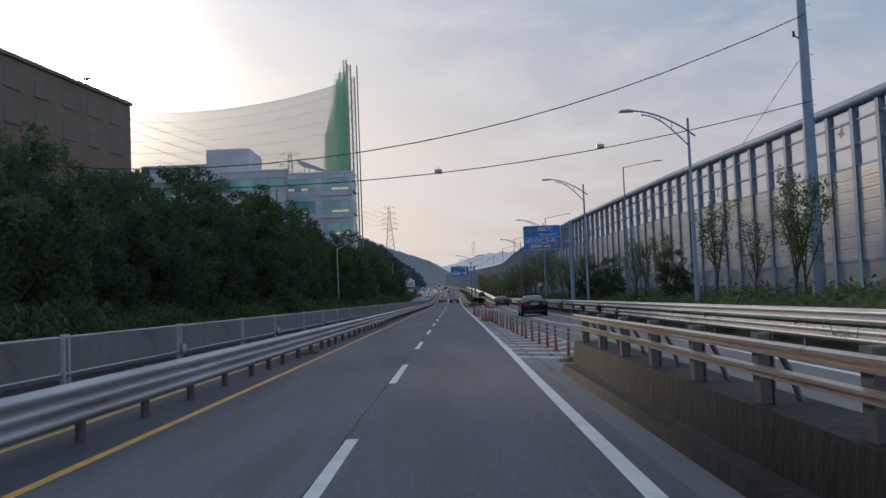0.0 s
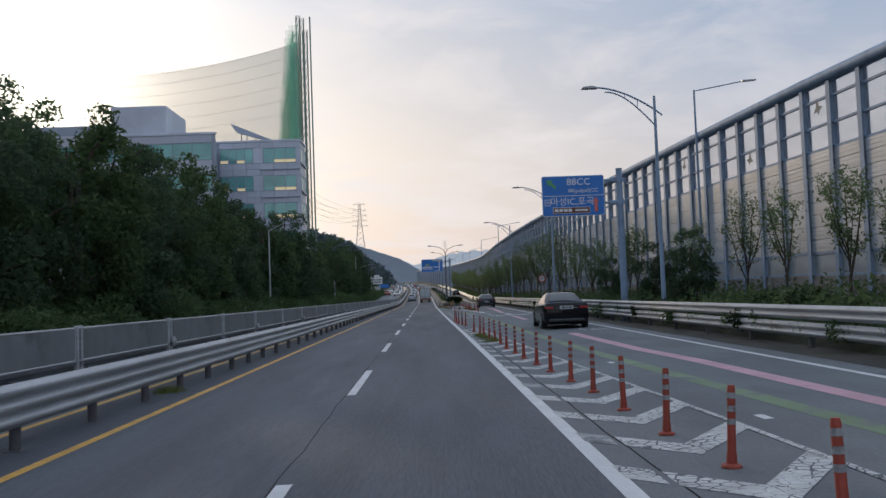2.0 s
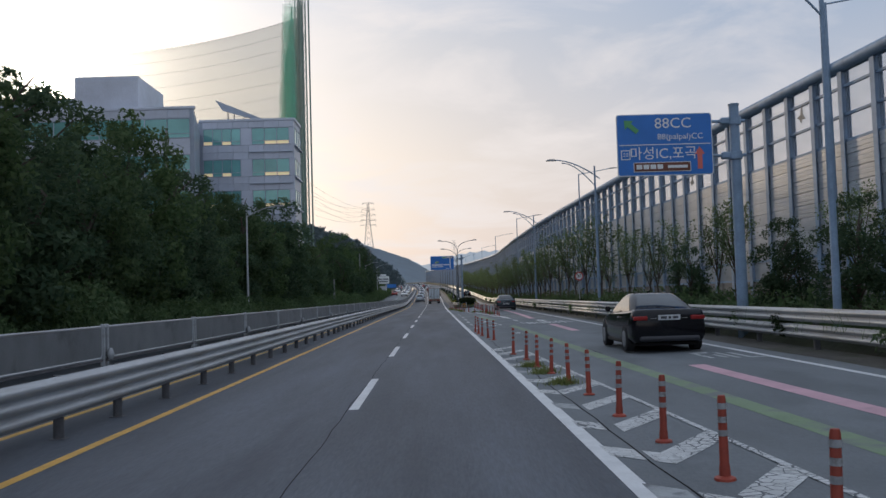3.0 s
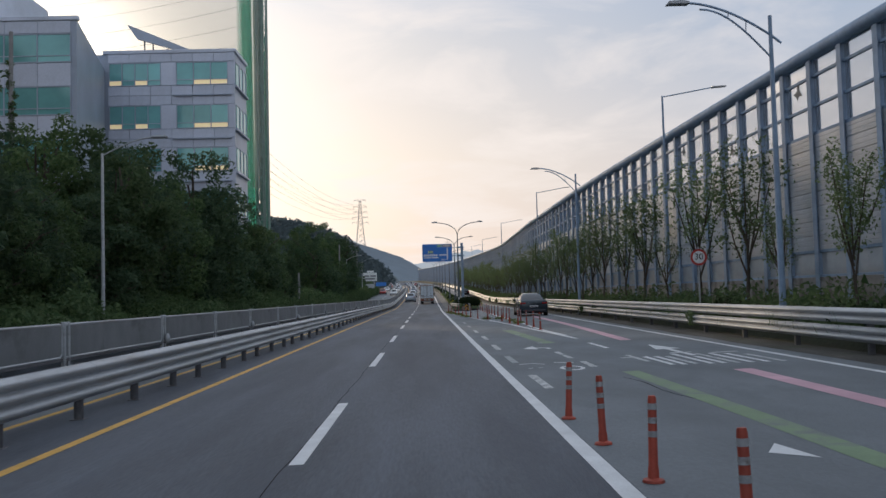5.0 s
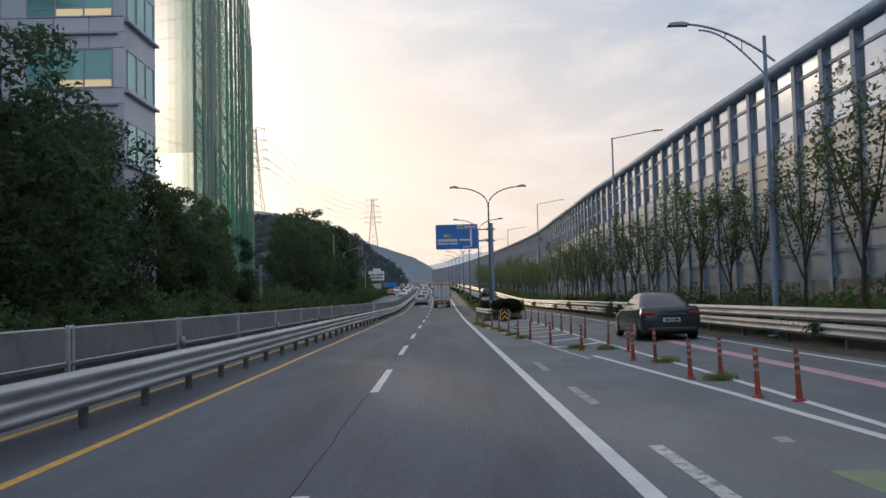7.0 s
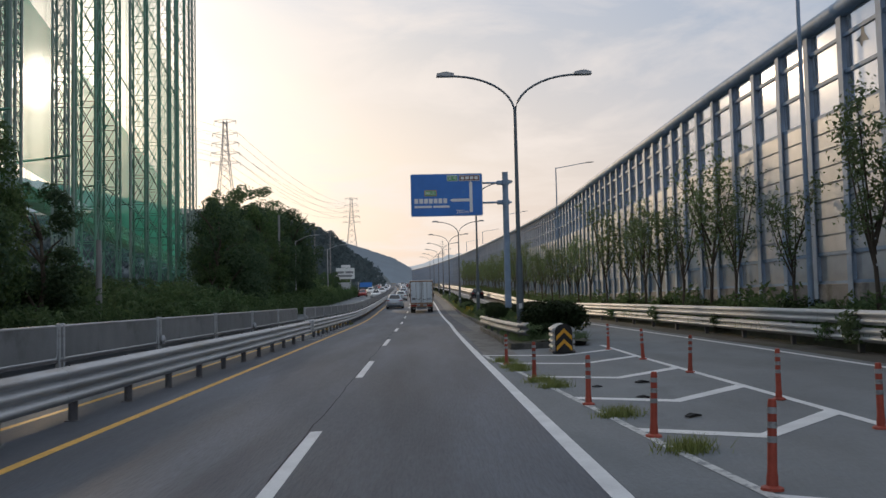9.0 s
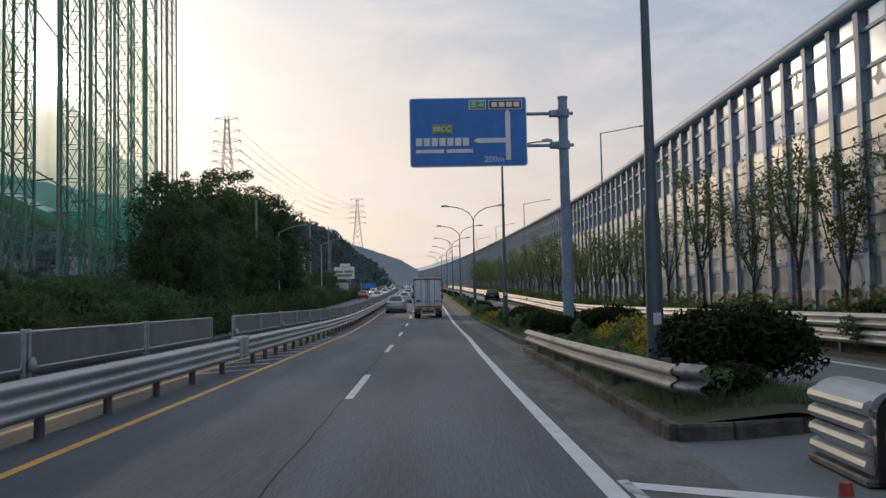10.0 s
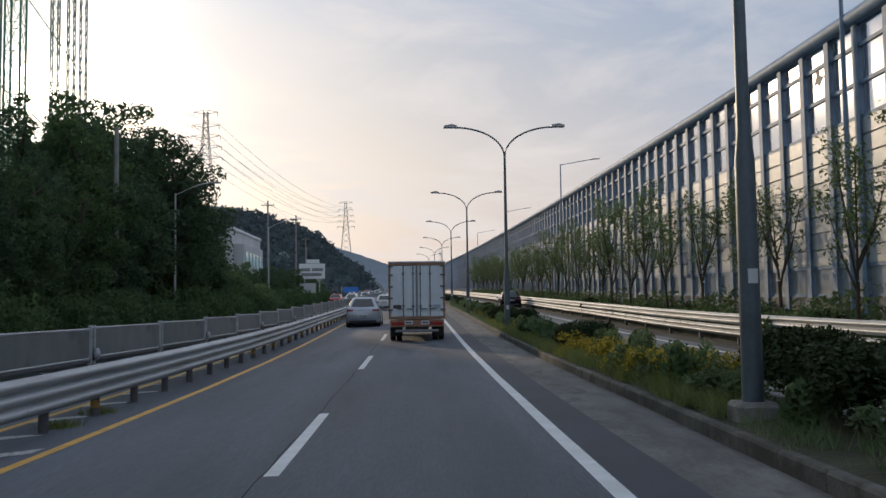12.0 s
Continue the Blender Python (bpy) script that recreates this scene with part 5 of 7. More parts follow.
cushion = thing("crash_cushion", place(3.66, 150.2, 0.0, -4) @ Matrix.Diagonal((0.84, 1, 0.86, 1)), "steel crash cushion with a black and yellow chevron nose", "crash cushion")
for k in range(4):
    z = 0.10 + 0.175 * k
    for s in (-1, 1):
        part("side_rail", MB().sweep([(s * 0.27, z), (s * 0.34, z + 0.03), (s * 0.36, z + 0.08), (s * 0.34, z + 0.13), (s * 0.27, z + 0.16), (s * 0.25, z + 0.08)], [(0, 0.05, 0), (0, 1.25, 0)]), STEEL, cushion)
nose = MB()
for j in range(2):
    for k in range(13):
        w = math.pi * k / 12
        top = 0.60 + 0.30 * math.sin(w) ** 0.7
        nose.v.append((0.27 * math.cos(w) * (1.0 if j == 0 else 1.0), -0.02 - 0.10 * math.sin(w), 0.04 if j == 0 else top))
nose.f = [(k, k + 1, 14 + k, 13 + k) for k in range(12)] + [tuple(range(13, 26))]
part("nose_panel", nose, SIGN_BLACK, cushion)
for z in (0.08, 0.40):
    for s in (-1, 1):
        part("chevron_stripe", flat([(0, z + 0.24), (s * 0.24, z), (s * 0.24, z + 0.13), (0, z + 0.37)] if s > 0 else [(0, z + 0.24), (0, z + 0.37), (-0.24, z + 0.13), (-0.24, z)], -0.125, 0.008), SIGN_YELLOW, cushion)
part("lid", MB().sweep([(0.30 * math.cos(math.pi * k / 10), 0.70 + 0.18 * math.sin(math.pi * k / 10)) for k in range(11)], [(0, 0.02, 0), (0, 1.25, 0)]), STEEL, cushion, smooth=True)
part("base", MB().box(-0.36, 0.36, 0.0, 1.3, 0.0, 0.08, cut=0.02), STEEL_POST, cushion)


# ---- poles and cables ----
upole = thing("utility_pole", place(14.15, 34.5, 0.4), "stout blue-grey utility pole with cable brackets", "utility pole")
part("pole", MB().tube([(0, 0, 0), (-0.05, 0, 14.5)], [0.26, 0.16], 16), BLUE_STEEL, upole, smooth=True)
part("bracket", MB().tube([(-0.1, 0, 10.6), (-0.45, -0.05, 10.8)], 0.03, 8), WIRE, upole)
part("insulator", MB().tube([(-0.42, -0.05, 10.72), (-0.42, -0.05, 10.95)], 0.05, 8), WIRE, upole)
for z in (6, 7, 8, 9, 10, 11, 12):
    part("step_bolt", MB().tube([(0.12, 0, z), (0.32, 0, z)], 0.012, 5), STEEL, upole)


def cable(name, a, b, sag, r, label, n=18):
    a, b = Vector(a), Vector(b)
    pts = []
    for k in range(n + 1):
        s = k / n
        p = a.lerp(b, s)
        p.z -= 4 * sag * s * (1 - s)
        pts.append(p)
    return tagged(part(name, MB().tube(pts, r, 6), WIRE, smooth=True), label, "cable")


cable("overhead_cable", (13.8, 33.5, 11.7), (-20, 31.5, 8.2), 2.7, 0.02, "black overhead cable slung across the road")
cable("sensor_cable", (14.2, 34.2, 8.5), (-19, 31, 7.1), 1.6, 0.018, "messenger cable carrying two small sensor boxes")
cable("overhead_cable", (14.3, 34.5, 13.2), (40, 30, 13.6), 0.5, 0.018, "thin black cable leading off from the utility pole")
cable("guy_wire", (14.0, 34.3, 10.4), (15.6, 47, 8.9), 0.05, 0.012, "thin stay wire between utility pole and barrier")
for x, z in ((-0.45, 6.27), (5.35, 6.80)):
    bx = thing("sensor_box", place(x, 31.25, z), "small grey sensor box hung from the cable", "sensor box", "sensor boxes on the cable")
    part("housing", MB().box(-0.13, 0.13, -0.12, 0.12, -0.20, -0.06, cut=0.015), LAMP_HEAD, bx)
    part("hanger", MB().tube([(0, 0, -0.06), (0, 0, 0.03)], 0.015, 6), STEEL, bx)


def left_pole(x, y, h, tilt=0.0, arm=False):
    b = ground_height(x, y)
    t = thing("utility_pole", pose(x, y, b, 0, tilt, 0), "tall weathered concrete utility pole among the roadside trees", "utility pole", "utility poles along the opposite verge")
    part("pole", MB().tube([(0, 0, -0.3), (0, 0, h)], [0.17, 0.11], 12), POLE_CON, t, smooth=True)
    if arm:
        part("crossarm", MB().box(-0.9, 0.9, -0.05, 0.05, h - 0.7, h - 0.6, cut=0.01), STEEL_POST, t)
        for s in (-0.8, -0.4, 0.4, 0.8):
            part("insulator", MB().tube([(s, 0, h - 0.6), (s, 0, h - 0.42)], 0.05, 8), LAMP_HEAD, t)
    return t


for x, y, h, arm in ((-16.1, 68.0, 8.6, False), (-15.0, 222.0, 11.2 - ground_height(-15.0, 222), False), (-14.2, 166.5, 4.6, False), (-20.4, 300, 17.0 - ground_height(-20.4, 300), True), (-19.9, 325, 17.6 - ground_height(-19.9, 325), True), (-27, 395, 15.0, True), (-33, 445, 15, True)):
    left_pole(x, y, h, 0.0, arm)
for a, za, b, zb in (((-20.4, 300), 16.4, (-19.9, 325), 17.0), ((-19.9, 325), 17.0, (-27, 395), ground_height(-27, 395) + 14.4)):
    for side in (-0.8, 0.0, 0.8):
        cable("power_line", (a[0] + side, a[1], za), (b[0] + side, b[1], zb), 0.8, 0.012, "thin black power line strung between utility poles", 10)
for x, y in ((-13.7, 105.2), (-14.6, 231.5), (-14.0, 262)):
    t = thing("street_lamp", place(x, y, gz(y) - 0.1), "slim pale street lamp with a curved arm", "street lamp", "street lamps on the opposite verge")
    part("pole", MB().tube([(0, 0, 0), (0, 0, 8.4)], [0.09, 0.055], 10), STEEL, t, smooth=True)
    part("arm", MB().tube([(2.3 * s, 0, 8.3 + 0.75 * math.sin(s * math.pi / 2)) for s in [k / 8 for k in range(9)]], 0.03, 8), STEEL, t, smooth=True)
    part("lamp_head", MB().box(2.1, 2.75, -0.13, 0.13, 9.0, 9.1, cut=0.03), LAMP_HEAD, t)


# ---- plants ----
def leaves(rng, centres, radii, count, size, inner=0.5, squash=1.0):
    """Many small leaves on the shells of lobes. Returns vertex and face lists."""
    c, r = np.array(centres, float), np.array(radii, float)
    w = r**2
    pick = rng.choice(len(c), count, p=w / w.sum())
    d = rng.normal(size=(count, 3))
    d[:, 2] += 0.25
    d /= np.linalg.norm(d, axis=1)[:, None]
    p = c[pick] + d * (r[pick] * rng.uniform(inner, 1.08, count))[:, None] * np.array([1, 1, squash])
    nrm = d + rng.normal(scale=0.7, size=(count, 3))
    nrm /= np.linalg.norm(nrm, axis=1)[:, None]
    t = np.cross(nrm, rng.normal(size=(count, 3)))
    t /= np.linalg.norm(t, axis=1)[:, None]
    b = np.cross(nrm, t)
    s = (size * rng.uniform(0.6, 1.35, count))[:, None]
    v = np.stack([p - t * s * 0.5 - b * s * 0.2, p + t * s * 0.6, p - t * s * 0.2 + b * s * 0.36 + nrm * s * 0.08], 1).reshape(-1, 3)
    f = np.arange(3 * count).reshape(-1, 3)
    return v, f


def leaf_mesh(name, v, f, material):
    me = bpy.data.meshes.new(name)
    me.from_pydata(v.tolist(), [], f.tolist())
    me.materials.append(material)
    return me


def crown_mesh(seed, h, w, base, count, size, material, lobes=40):
    rng = np.random.default_rng(seed)
    cs, rs = [], []
    for k in range(lobes):
        z = base + (h - base) * rng.beta(1.6, 1.5)
        s = (z - base) / (h - base)
        reach = w * (0.45 + 0.55 * math.sin(math.pi * (0.15 + 0.75 * s))) * rng.uniform(0.35, 1.0)
        a = rng.uniform(0, 2 * math.pi)
        cs.append((reach * math.cos(a), reach * math.sin(a), z))
        rs.append(w * rng.uniform(0.20, 0.42) * (1.1 - 0.45 * s))
    v, f = leaves(rng, cs, rs, count, size)
    return leaf_mesh("crown", v, f, material)


def wood_mesh(seed, h, w, base, r, limbs=8):
    rng = random.Random(seed)
    mb = MB()
    bend = [(rng.uniform(-0.15, 0.15) * k, rng.uniform(-0.15, 0.15) * k, h * 0.8 * k / 5) for k in range(6)]
    mb.tube(bend, [r * (1 - 0.15 * k) for k in range(6)], 8)
    for k in range(limbs):
        s = rng.randint(1, 4)
        p = Vector(bend[s])
        a = rng.uniform(0, 2 * math.pi)
        e = p + Vector((math.cos(a) * w * 0.7, math.sin(a) * w * 0.7, h * rng.uniform(0.12, 0.3)))
        m = p.lerp(e, 0.5) + Vector((0, 0, h * 0.03))
        mb.tube([p, m, e], [r * 0.5, r * 0.32, r * 0.1], 6)
    return mb


def make_tree(name, seed, h, w, base, count, size, material, label, group, r=0.18, lobes=40, limbs=8):
    t = thing(name, place(0, 0), label, "tree", group)
    part("trunk", wood_mesh(seed, h, w, base, r, limbs), BARK, t, smooth=True)
    part("crown", crown_mesh(seed, h, w, base, count, size, material, lobes), material, t)
    return t


def scaled(x, y, z, turn, s, sz=None):
    return place(x, y, z, turn) @ Matrix.Diagonal((s, s, sz or s, 1))


rnd = random.Random(5)
BIG = []
for k, (seed, w, ma) in enumerate(((11, 2.9, LEAF_DARK), (12, 2.5, LEAF_MID), (13, 3.2, LEAF_DARK), (14, 2.7, LEAF_VINE), (15, 2.3, LEAF_DARK))):
    BIG.append(make_tree("roadside_tree", seed, 10.0, w, 1.0, 8200, 0.25, ma, ("dark green broadleaf tree crowding the opposite verge", "dense green tree hung with climbing vines on the verge")[k % 2], "trees along the opposite verge", 0.2, 46))
used = [False] * len(BIG)


def set_tree(kind, x, y, h):
    m = scaled(x, y, ground_height(x, y) - 0.1, rnd.uniform(0, 360), h / 10.0 * rnd.uniform(0.95, 1.15), h / 10.0)
    if used[kind]:
        copy_thing(BIG[kind], m)
    else:
        used[kind] = True
        BIG[kind].matrix_basis = m
        BIG[kind].scale = (1, 1, 1)
        BIG[kind].matrix_basis = m


TREE_H = [(-10, 9), (20, 9.8), (36, 9.8), (46, 9.2), (62, 9.4), (70, 10.6), (92, 11.2), (96, 10.0), (100, 6.6), (108, 6.4), (113, 10.2), (122, 11.6), (134, 12.6), (141, 10.0), (150, 9.2), (158, 10.5), (163, 8.5), (167, 3.0), (194, 3.2), (198, 11.4), (206, 10.2), (220, 9.0), (226, 12.0), (238, 13.2), (243, 10.5), (247, 6.0), (256, 4.6), (262, 4.5), (300, 4.2), (330, 5.0), (420, 7.0)]
y = -8.0
k = 0
while y < 330:
    h = lerp(TREE_H, y) * rnd.uniform(0.82, 1.1) * (0.96 if y < 48 else 1.1 if y < 98 else 1.05 if y < 165 else 1.0)
    set_tree(k % 5, -16.2 + rnd.uniform(-0.7, 0.7) + cx(y), y, h)
    if h > 6 and not 190 < y < 222:
        set_tree((k + 2) % 5, -20.5 + rnd.uniform(-1, 1) + cx(y), y + rnd.uniform(-1.5, 1.5), h * 0.97)
    if y < 80 and k % 3 == 1:
        set_tree((k + 3) % 5, -26 + rnd.uniform(-1.5, 1.5), y, h * 0.9)
    y += 3.6 * max(0.75, h / 10) * rnd.uniform(0.85, 1.15)
    k += 1


for kind, x, y, h in ((0, -21.2, 240.0, 15.6), (2, -18.6, 239.0, 14.4), (3, -16.0, 240.5, 11.6), (1, -22.6, 232.5, 14.0), (4, -19.2, 229.0, 13.0), (2, -24.0, 241.0, 14.8), (0, -16.5, 234.0, 12.8), (3, -17.0, 224.0, 12.6)):
    set_tree(kind, x, y, h)


def bush_mesh(seed, w, h, count, size, material, lobes=12):
    rng = np.random.default_rng(seed)
    cs = [(rng.uniform(-w, w) * 0.55, rng.uniform(-w, w) * 0.55, h * rng.uniform(0.2, 0.62)) for _ in range(lobes)]
    v, f = leaves(rng, cs, [min(w, h) * rng.uniform(0.3, 0.46) for _ in cs], count, size, 0.55)
    v[:, 2] = np.maximum(v[:, 2], 0.0)
    return leaf_mesh("bush", v, f, material)


def bushes(name, mesh_list, spots, label, category, group):
    for k, (x, y, z, s, sz) in enumerate(spots):
        ob = new(name, mesh_list[k % len(mesh_list)])
        ob.matrix_basis = place(x, y, z, rnd.uniform(0, 360)) @ Matrix.Diagonal((s, s, sz, 1))
        tagged(ob, label, category, group)


VINES = [bush_mesh(30 + k, 2.0, 2.6, 2300, 0.2, LEAF_VINE if k % 2 else LEAF_MID, 16) for k in range(3)]
spots = []
y = -6.0
while y < 320:
    x = -13.9 + rnd.uniform(-0.4, 0.2) + cx(y)
    s = rnd.uniform(0.8, 1.25)
    spots.append((x, y, gz(y) - 0.1, s, s * rnd.uniform(0.8, 1.15)))
    if rnd.random() < 0.55 or 164 < y < 194:
        spots.append((x - 2.4, y + 1, gz(y) + 1.0, s * 1.1, s * rnd.uniform(0.8, 1.1)))
    y += 2.5
bushes("vine_bush", VINES, spots, "tangled green mound of climbing vines on the bank", "bush", "vine mounds on the opposite bank")

# young trees in front of the noise barrier
YOUNG = []
for k, (seed, h, w, n) in enumerate(((51, 4.5, 0.85, 430), (52, 4.1, 0.75, 300), (53, 4.8, 0.95, 600), (54, 4.3, 0.8, 150))):
    t = thing("young_tree", place(0, 0), "slender young street tree with sparse small leaves in the bed", "tree", "young trees before the noise barrier")
    rng = random.Random(seed)
    mb = MB()
    mb.tube([(0, 0, 0), (0.03, 0, 0.6), (0, 0.04, 1.3)], [0.055, 0.05, 0.045], 8)
    tips = []
    for b in range(7):
        a = b / 7 * 2 * math.pi + rng.uniform(-0.3, 0.3)
        z0 = 1.0 + 0.18 * b
        reach = w * rng.uniform(0.5, 1.0)
        top = h * rng.uniform(0.65, 1.0)
        p0, p1, p2 = (0, 0.03, z0), (reach * 0.55 * math.cos(a), reach * 0.55 * math.sin(a), z0 + (top - z0) * 0.45), (reach * math.cos(a), reach * math.sin(a), top)
        mb.tube([p0, p1, p2], [0.032, 0.022, 0.008], 5)
        for s in (0.4, 0.65, 0.9):
            q = Vector(p1).lerp(Vector(p2), s) if s > 0.45 else Vector(p0).lerp(Vector(p1), 0.8)
            e = q + Vector((rng.uniform(-0.4, 0.4), rng.uniform(-0.4, 0.4), rng.uniform(0.2, 0.5)))
            mb.tube([q, e], [0.012, 0.004], 4)
            tips += [tuple(q), tuple(e)]
    part("trunk", mb, BARK, t, smooth=True)
    v, f = leaves(np.random.default_rng(seed), tips, [0.38] * len(tips), n * 4, 0.11, 0.12)
    part("crown", leaf_mesh("crown", v, f, LEAF_YOUNG), LEAF_YOUNG, t)
    YOUNG.append(t)
y = 22.0
k = 0
placed = [False] * 4
while y < 330:
    a, b = rail_x(y), barrier_x(y)
    x = a + (b - a) * rnd.uniform(0.4, 0.62) if y < 120 else (a + b) / 2 + rnd.uniform(-0.25, 0.15)
    s = rnd.uniform(0.76, 1.08) * (1.2 if y > 95 else 1.0)
    m = scaled(x, y, gz(y) + 0.45, rnd.uniform(0, 360), s)
    i = (k * 3 + k // 5) % 4
    if placed[i]:
        copy_thing(YOUNG[i], m)
    else:
        placed[i] = True
        YOUNG[i].matrix_basis = m
    y += rnd.uniform(2.7, 5.0)
    k += 1
for x, y, s in ((11.0, 63.0, 0.40), (11.6, 46.5, 0.36), (10.8, 77.5, 0.33), (10.4, 66.5, 0.36)):
    copy_thing(BIG[0], scaled(x, y, 0.35, rnd.uniform(0, 360), s * 0.95, s))

LOW = [bush_mesh(60 + k, 0.7, 0.75, 520, 0.13, (LEAF_MID, LEAF_BOX, LEAF_YOUNG)[k], 8) for k in range(3)]
spots = []
y = 4.0
while y < 300:
    a, b = rail_x(y) + 0.45, barrier_x(y) - 0.4
    for q in range(1):
        x = rnd.uniform(a, b) if int(y) % 2 else a + rnd.uniform(-0.05, 0.35)
        s = rnd.uniform(0.5, 1.05)
        spots.append((x, y + rnd.uniform(-0.6, 0.6), gz(y) + 0.35 + 0.3 * (x - a) / (b - a), s, s * rnd.uniform(0.7, 1.1)))
    y += 1.35
bushes("low_shrub", LOW, spots, "low scruffy green shrub in the roadside bed", "shrub", "low shrubs in the bed")
BOXW = []
for k in range(2):
    rng = np.random.default_rng(70 + k)
    a = rng.uniform(0, 2 * np.pi, 34)
    reach = np.sqrt(rng.uniform(0, 1, 34)) * 0.72
    mounds = np.c_[reach * np.cos(a), reach * np.sin(a), 0.30 + 0.50 * np.sqrt(1 - reach**2) * rng.uniform(0.75, 1.0, 34)]
    v, f = leaves(rng, mounds, [0.36] * 34, 15000, 0.082, 0.62)
    v[:, 2] = np.maximum(v[:, 2], 0.0)
    BOXW.append(leaf_mesh("bush", v, f, LEAF_BOX))
spots = [(4.15, 155.6, 0.1, 1.2, 1.1), (3.7, 154.6, 0.12, 0.6, 0.5), (4.6, 170.6, 0.2, 0.85, 0.8), (5.0, 167.6, 0.2, 1.0, 0.95), (3.75, 168.2, 0.2, 0.5, 0.75), (3.7, 171.8, 0.2, 0.55, 0.8), (4.75, 186.2, 0.2, 1.15, 0.78), (5.1, 184.6, 0.2, 0.95, 0.66), (4.95, 188.4, 0.2, 0.85, 0.85), (4.5, 200.5, 0.25, 0.9, 0.75), (4.5, 179.5, 0.2, 0.8, 0.6)]
spots += [(4.4 + cx(y) + rnd.uniform(-0.15, 0.15), y, gz(y) + 0.2, rnd.uniform(0.5, 0.9), rnd.uniform(0.45, 0.75)) for y in [202 + 6.3 * k for k in range(1, 24)]]
STUB = MB()
for k in range(5):
    a = 1.257 * k
    STUB.tube([(0.05 * math.cos(a), 0.05 * math.sin(a), -0.12), (0.18 * math.cos(a), 0.18 * math.sin(a), 0.3), (0.42 * math.cos(a), 0.42 * math.sin(a), 0.75)], [0.035, 0.025, 0.012], 6)
STUB = STUB.mesh("stem")
STUB.materials.append(BARK)
for k, (x, y, z, s, sz) in enumerate(spots):
    t = thing("boxwood_bush", place(x, y, z, rnd.uniform(0, 360)) @ Matrix.Diagonal((s, s, sz, 1)), "rounded dark evergreen bush on the traffic island", "bush", "evergreen bushes on the island")
    part("foliage", BOXW[k % 2], LEAF_BOX, t)
    part("stem", STUB, BARK, t, "bare branching woody stem")
GOLD = [bush_mesh(80 + k, 0.6, 0.75, 1500, 0.065, LEAF_GOLD, 10) for k in range(2)]
spots = [(4.2 + rnd.uniform(-0.3, 0.3) + cx(y), y, gz(y) + 0.2, rnd.uniform(0.7, 1.1), rnd.uniform(0.7, 1.0)) for y in (158.6, 159.3, 160.0, 160.7, 161.4, 162.1, 162.9, 163.6, 164.4, 165.2, 166.0, 174.8, 175.7, 190.6, 191.3, 192.0, 192.7, 193.4, 194.2, 195.0, 196.0, 189.4, 190.1, 192.4, 194.6, 197.2, 198.4, 199.6, 206, 213, 214, 222, 223, 230)]
spots += [(4.6 + rnd.uniform(-0.15, 0.55), y, 0.3, rnd.uniform(1.0, 1.3), rnd.uniform(1.0, 1.25)) for y in (158.4, 159.4, 160.4, 161.3, 162.2, 163.1, 164.0, 164.8)]
bushes("golden_shrub", GOLD, spots, "small shrub with yellow-gold leaves on the traffic island", "shrub", "golden shrubs on the island")
GREENS = [bush_mesh(90 + k, 0.55, 0.75, 480, 0.12, LEAF_MID if k else LEAF_YOUNG, 8) for k in range(2)]
spots = [(4.15 + rnd.uniform(-0.5, 0.6) + cx(y), y, gz(y) + 0.2, rnd.uniform(0.6, 1.1), rnd.uniform(0.6, 1.2)) for y in [157.5 + 1.05 * k for k in range(110)]] + [(3.3 + rnd.uniform(-0.2, 0.3), 154.2 + 0.8 * k, 0.15, rnd.uniform(0.7, 1.0), rnd.uniform(0.6, 0.95)) for k in range(18)]
spots = [(max(x, kerb_x(y) + 0.55), y, z, s, sz) for x, y, z, s, sz in spots]
bushes("green_shrub", GREENS, spots, "loose green shrub on the traffic island", "shrub", "green shrubs on the island")


def grass_patch(name, spots, count, h, label, spread, material=None):
    """Blades in tufts round the spots, as one sheet of stuff."""
    rng = np.random.default_rng(len(spots) + count)
    sp = np.array(spots)
    p = sp[rng.integers(0, len(sp), count)] + np.c_[rng.normal(scale=spread, size=(count, 2)), np.zeros(count)]
    a = rng.uniform(0, 2 * np.pi, count)
    ln = h * rng.uniform(0.4, 1.2, count)
    side = np.c_[np.cos(a), np.sin(a), np.zeros(count)] * 0.006
    tip = p + np.c_[rng.normal(scale=0.4, size=(count, 2)) * ln[:, None], ln]
    v = np.stack([p - side, p + side, tip], 1).reshape(-1, 3)
    f = np.arange(3 * count).reshape(-1, 3)
    tagged(new(name, leaf_mesh(name, v, f, material or GRASS)), label, "grass", kind="stuff")


sp = [(kerb_x(y) + rnd.uniform(0.15, 1.0), y, gz(y) + 0.19) for y in [154 + 0.35 * k for k in range(330)]]
sp += [(rnd.uniform(2.95, 4.9), rnd.uniform(153.7, 156.0), 0.17) for k in range(60)]
grass_patch("grass", sp, 32000, 0.24, "uncut grass along the island kerb", 0.12, LEAF_YOUNG)
sp = [(kerb_x(y) + rnd.uniform(0.12, 0.5), y, gz(y) + 0.19) for y in [187.5 + 0.2 * k for k in range(180)]]
grass_patch("kerb_grass", sp, 22000, 0.26, "yellow-green grass fringing the kerb of the island", 0.09, GRASS)
sp = [(rail_x(y) + rnd.uniform(0.25, 1.4), y, gz(y) + rnd.uniform(0.3, 0.5)) for y in [10 + 0.4 * k for k in range(600)]]
grass_patch("bed_grass", sp, 60000, 0.5, "tall weeds along the planting bed", 0.25, LEAF_MID)
rng = np.random.default_rng(41)
wy = 14 + 316 * rng.uniform(0, 1, 80000) ** 1.15
wa, wb = np.array([rail_x(y) for y in wy]) + 0.5, np.array([barrier_x(y) for y in wy]) - 0.15
wu = rng.beta(0.8, 1.1, len(wy))
